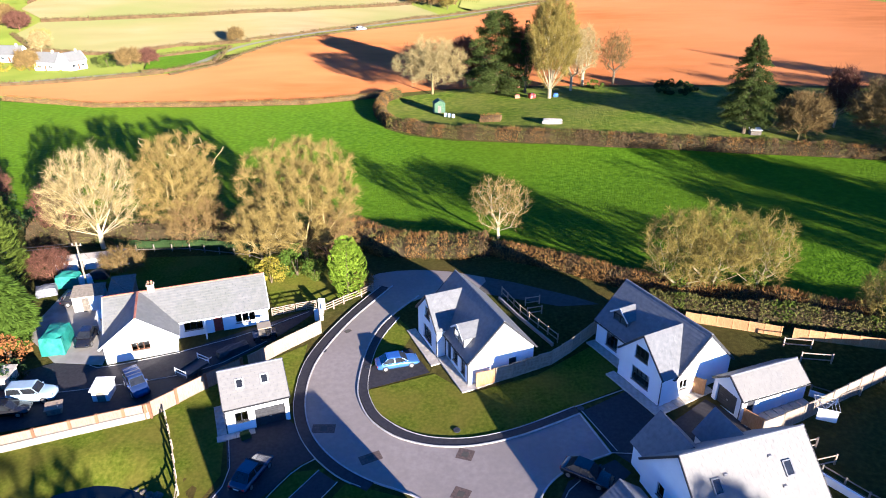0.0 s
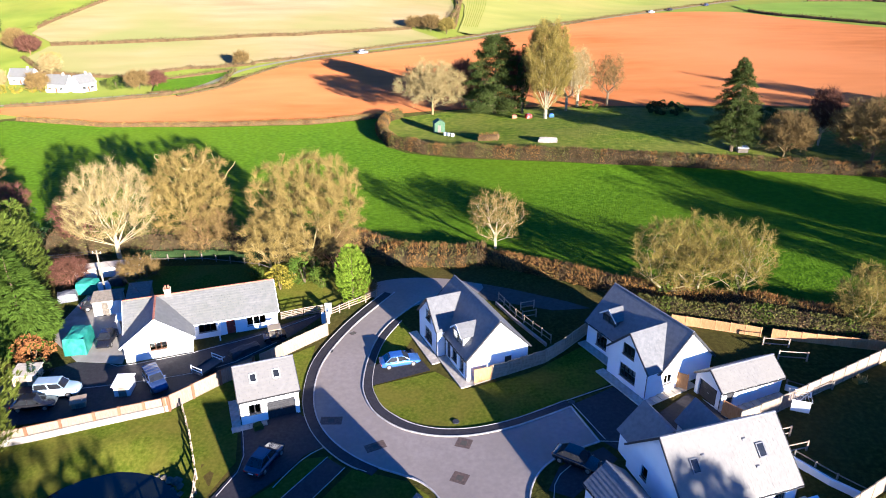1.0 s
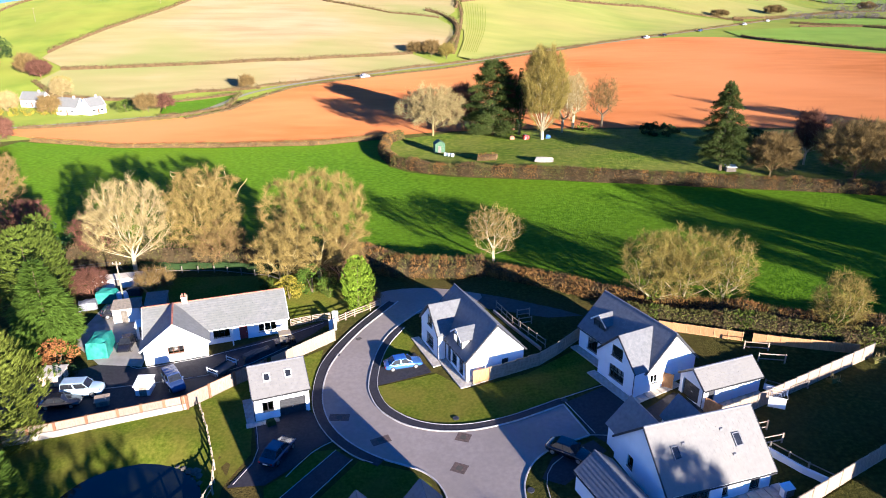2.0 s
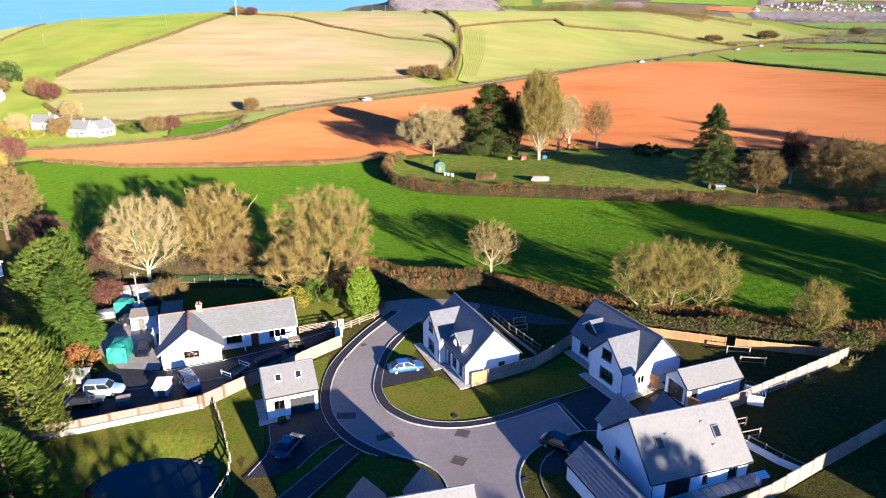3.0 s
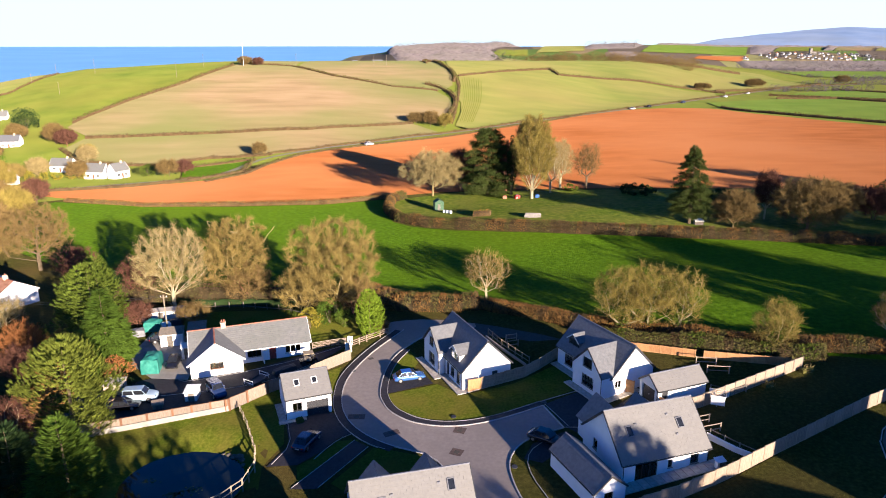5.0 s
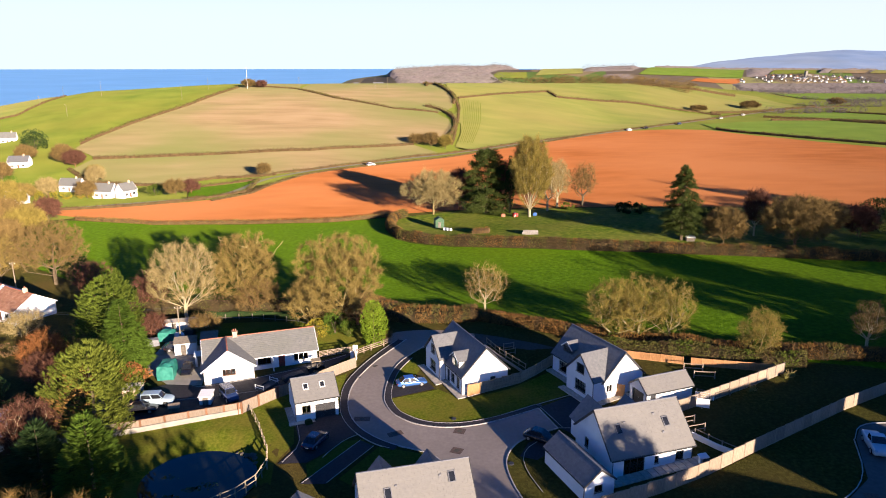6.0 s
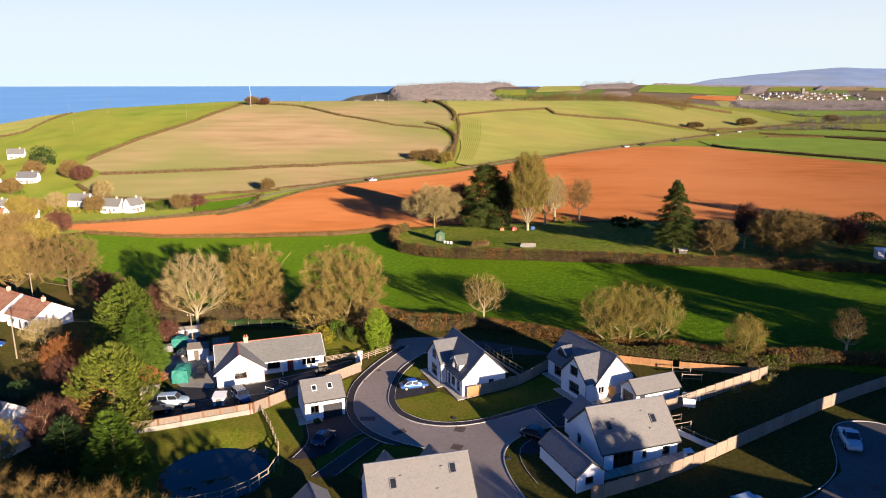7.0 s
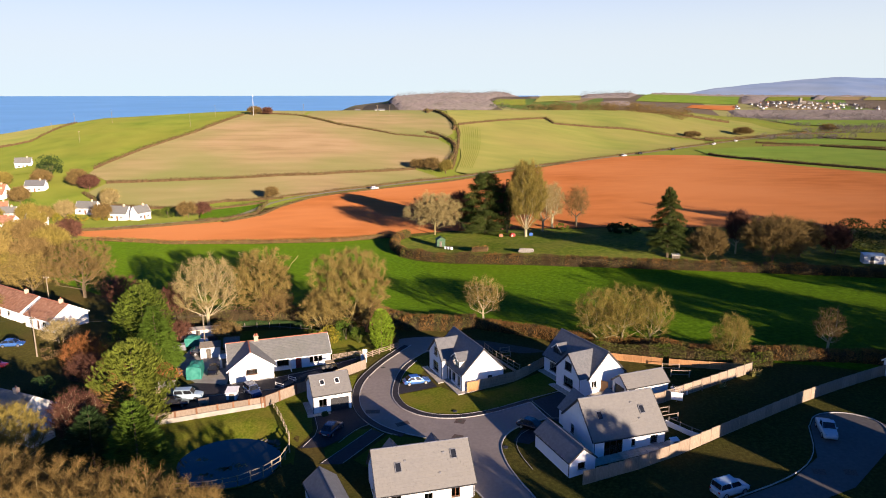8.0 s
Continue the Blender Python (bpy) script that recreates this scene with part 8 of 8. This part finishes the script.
for _k in range(3):
    t = thing("beehive", "small white box beehive on the grass", "beehive", at(0.6 + _k * 0.9, 158.2 - _k * 0.9, 15), "hives beside the hut")
    part("box", Shape().box(-0.3, -0.3, 0.1, 0.3, 0.3, 0.75), "white_trim", t)
    part("lid", Shape().box(-0.34, -0.34, 0.75, 0.34, 0.34, 0.83), "white_trim", t)
    part("stand", Shape().box(-0.28, -0.28, -0.1, 0.28, 0.28, 0.1), "grey_wood", t)
hedge([(8.5, 150.5), (13.0, 149.5)], 1.5, 3.2, 60, ("hedge_brown", "hedge_orange"), "heap of brown cuttings on the grass", 1.2)
covered(23.5, 143.6, -10, 4.2, 1.8, 0.9, "stone_pale", "pale sheeted boat on the grass", 11)
covered(28.6, 172.4, 0, 1.2, 1.0, 0.9, "blue_paint", "blue plastic barrel heap under the trees", 12)
covered(22.6, 172.8, 20, 1.6, 1.4, 1.1, "red_paint", "red garden machine under the trees", 13)
covered(19.0, 173.6, 0, 1.2, 1.0, 0.9, "terracotta", "orange sheeted heap under the trees", 14)
box_shed(61.4, 132.0, -5, 2.0, 1.6, 1.0, "grey_wood", "white_trim", "low hutch with a white lid", False, "hutch")
covered(79.0, 145.0, 0, 2.6, 1.4, 0.8, "white_trim", "pale sheeted heap beyond the fir", 15)
box_shed(108.0, 124.0, -15, 5.0, 3.0, 2.2, "white_paint", "pale_blue_paint", "pale caravan among the far trees", False, "caravan")
# garden things on the shaded lawn


def airer(x, y):
    """Rotary clothes airer: a pole, four sloping arms, square rounds of line and a white sheet hung on one side."""
    t = thing("clothes_airer", "metal rotary clothes airer with a white sheet on the lawn", "clothes airer", at(x, y, 25))
    part("pole", Shape().tube((0, 0, -0.2), (0, 0, 1.75), 0.03, 0.025, 8), "alloy", t)
    ends = [Vector((1.35 * math.cos(a), 1.35 * math.sin(a), 1.95)) for a in (0, math.pi / 2, math.pi, -math.pi / 2)]
    for e in ends:
        part("arm", Shape().bar((0, 0, 1.3), e, 0.05), "alloy", t)
    for k in range(3):
        r = Shape()
        for a, b in zip(ends, ends[1:] + ends[:1]):
            u = 1 - 0.25 * k
            r.bar(Vector((0, 0, 1.3)).lerp(a, u), Vector((0, 0, 1.3)).lerp(b, u), 0.02)
        part("line", r, "white_trim", t)
    a, b = ends[2], ends[3]
    s = Shape()
    for i in range(9):
        p = a.lerp(b, 0.08 + 0.84 * i / 8)
        w = 0.05 * math.sin(i * 1.9)
        s.v += [(p.x + w, p.y - w, p.z), (p.x + w * 1.8, p.y - w * 1.8, p.z - 1.25)]
    s.f = [(2 * i, 2 * i + 2, 2 * i + 3, 2 * i + 1) for i in range(8)]
    o = part("sheet", s, "white_trim", t)
    o.modifiers.new("thickness", "SOLIDIFY").thickness = 0.01
    return t


airer(34.6, 48.9)
box_shed(29.9, 36.4, 17.5, 0.9, 0.5, 0.9, "white_trim", "white_trim", "white heat pump unit outside the house", False, "heat_pump")
hedge([(49.0, 56.4), (50.8, 57.0)], 0.7, 1.0, 61, ("hedge_olive", "twig_pale"), "dry grassy plant by the fence", 1.5)
hedge([(42.4, 52.9), (43.6, 53.4)], 0.6, 0.8, 62, ("hedge_olive", "twig_pale"), "dry grassy plant by the fence", 1.5)
M["rock"] = material("rock", [(0.07, 0.06, 0.05), (0.11, 0.095, 0.08), (0.16, 0.14, 0.115)], 3, 7, 0.95, 0.03, 8)


def rock(x, y, r, seed):
    rng = random.Random(seed)
    bm = bmesh.new()
    bmesh.ops.create_icosphere(bm, subdivisions=2, radius=r)
    for v in bm.verts:
        v.co *= 1 + 0.35 * noise.noise(v.co * 2.2 / r + Vector((seed, 0, 0)))
        v.co.z *= 0.6
    me = bpy.data.meshes.new("rock")
    bm.to_mesh(me)
    bm.free()
    me.materials.append(M["rock"])
    o = new("rock", me)
    o.matrix_basis = pose(x, y, surface(x, y) + r * 0.2, 0, 0, rng.uniform(0, 360))
    tagged(o, "rough weathered rock on the pond's bank", "rock", "rocks at the pond")


for _k, (_x, _y, _w) in enumerate(((-25.2, 43.3, 0.45), (-24.4, 43.0, 0.55), (-23.9, 42.4, 0.4), (-25.9, 43.7, 0.35), (-24.6, 42.3, 0.3), (-23.6, 41.6, 0.35), (-26.6, 44.0, 0.28))):
    rock(_x, _y, _w, _k)
covered(-18.4, 49.3, 30, 0.9, 0.7, 0.6, "leaf_dark", "potted dark shrub by the garage", 19)



# ---- other houses ----
def plain_house(x, y, turn, W, L, he, hr, roof, label, name="house", wall_openings=None, ridge="x", chimney=True):
    h = thing(name, label, "house", at(x, y, turn))
    shell(h, W, L, he, hr, wall_openings or {"front": [(W * 0.15, 0.9, 1.4, 1.1, "white"), (W * 0.45, 0.05, 0.9, 2.0, "brown_door"), (W * 0.65, 0.9, 1.4, 1.1, "white")]}, ridge=ridge)
    gable_roof(h, 0, W, 0, L, he, hr, roof, seed=int(abs(x)), along=ridge, ridge_mat="terracotta" if roof == "tile_brown" else "lead", verge="white_trim")
    if chimney:
        c = part("chimney", Shape().box(W * 0.7, L / 2 - 0.3, hr - 0.5, W * 0.7 + 0.7, L / 2 + 0.3, hr + 0.9), "brick", h)
        part("chimney_pot", Shape().tube((W * 0.7 + 0.35, L / 2, hr + 0.9), (W * 0.7 + 0.35, L / 2, hr + 1.25), 0.12, 0.1), "terracotta", c)
    return h


plain_house(-103.0, 99.5, -33, 17, 8.0, 2.5, 4.9, "tile_brown", "brown-tiled bungalow with white walls among gardens")
plain_house(-86.6, 88.2, -30, 9, 8.0, 2.5, 4.9, "tile_brown", "brown-tiled bungalow with pale pink gable")
plain_house(-72.5, 47.5, -22, 12, 6.5, 2.4, 4.8, "slate_old", "old dark-tiled cottage behind the trees")
con = box_shed(-60.6, 41.6, -22, 3.6, 3.4, 2.0, "white_trim", "pale_blue_paint", "glass-roofed conservatory with white frames", True, "conservatory")
for _x, _y, _a, _w, _l, _he, _hr, _r in ((-255, 362, 20, 12, 7, 4.5, 8, "slate_old"), (-216, 305, 10, 13, 7, 4.2, 7.5, "slate"), (-168, 262, -5, 13, 7, 3.6, 7, "slate_old"), (-146, 247, -8, 12, 7, 4, 7.6, "slate_old"), (-131, 243, 60, 9, 6.5, 4, 7.4, "slate_old"),
                                         (-232, 299, 5, 12, 7, 3.6, 7, "tile_brown"), (-226, 291, 0, 10, 6, 3.4, 6.5, "tile_brown"), (-182, 222, -4, 14, 7, 3, 6, "tile_brown"), (-172, 230, -4, 10, 6, 3, 6, "slate_old"), (-150, 166, 10, 10, 5, 2.6, 4.8, "slate_pale"),
                                         (-196, 250, 12, 10, 6, 3.4, 6.4, "slate_old"), (-206, 262, 30, 9, 6, 3.4, 6.4, "tile_brown")):
    plain_house(_x, _y, _a, _w * 0.72, _l * 0.8, _he * 0.75, _hr * 0.78, _r, "far white cottage with pitched roof in the village")
# end gable of the house at the far right edge
plain_house(71.5, 47.5, 15, 10, 8, 2.6, 6.0, "slate", "white house with dark slate roof on the next close", chimney=False)
# houses of the next close, whose shadows fall over the verge and the long fence
for _x, _y, _w, _l, _he, _hr, _g in ((46.0, -4.7, 15.2, 8.0, 4.6, 6.8, "y"), (56.8, 8.3, 17.2, 8.0, 5.0, 9.0, "x"), (73.9, 19.4, 16.0, 8.0, 4.6, 8.4, "x")):
    plain_house(_x, _y, 33, _w, _l, _he, _hr, "slate", "white house with dark slate roof beside the next close", ridge=_g, chimney=False)

for _l in ([(50.0, 40.2), (52.4, 43.6), (57.4, 43.6), (60.8, 39.9), (56.2, 32.8)], [(49.9, 40.2), (47, 32.7), (41.5, 28.3), (33, 24.8)]):
    strip("kerb", rounded(_l), 0.1, "kerb", 0.15, "pale concrete kerb edging", "kerb", 0.14, 0.8)


for _x, _y in ((45.6, 29.4), (49.2, 29.0)):
    sheet("road_patch", [(_x - 0.9, _y - 0.4), (_x + 0.5, _y - 0.8), (_x + 0.9, _y + 0.5), (_x - 0.6, _y + 0.8)], "patch", 0.066, 0.5, "rusty brown tarmac repair in the road", "road patch")

# far village and church across the valley
rngv = random.Random(77)
for _k in range(64):
    u = min(0.63, max(0.425, rngv.gauss(0.525, 0.055)))
    d = rngv.uniform(1384, 1450)
    x, y = u * d, d - 46
    w = rngv.uniform(2.4, 4.6)
    h = thing("cottage", "tiny white house of the distant village", "house", at(x, y, rngv.uniform(-40, 40)), "distant village houses")
    part("wall", Shape().prism([(-w / 2, -2), (w / 2, -2), (w / 2, 2.0), (-w / 2, 2.0)], 1, -2.4, 2.4), "render_white", h)
    part("roof", Shape().prism([(-2.7, 2.0), (2.7, 2.0), (0, 4.2)], 0, -w / 2 - 0.3, w / 2 + 0.3), rngv.choice(("slate", "slate", "tile_brown", "slate_pale")), h)
ch = thing("church", "grey stone church tower above the distant village", "church", at(0.516 * 1440, 1394, 10))
part("tower", Shape().box(-2.4, -2.4, -2, 2.4, 2.4, 12), "stone_pale", ch)
part("parapet", Shape().box(-2.6, -2.6, 11.6, 2.6, 2.6, 12.7), "stone_pale", ch)
part("nave", Shape().prism([(-3, -2), (3, -2), (3, 3.6), (0, 6), (-3, 3.6)], 0, 2.4, 12), "stone_pale", ch)
for _u, _d in ((-0.092, 1420), (-0.12, 1450), (-0.085, 1408), (-0.064, 1350), (0.004, 1318), (0.016, 1316), (0.024, 1318)):
    h = thing("cottage", "tiny white house on the headland", "house", at(_u * _d, _d - 46, 10))
    part("wall", Shape().box(-5, -3, -2, 5, 3, 3.4), "render_white", h)
    part("roof", Shape().prism([(-3.4, 3.4), (3.4, 3.4), (0, 6)], 0, -5.3, 5.3), "slate", h)
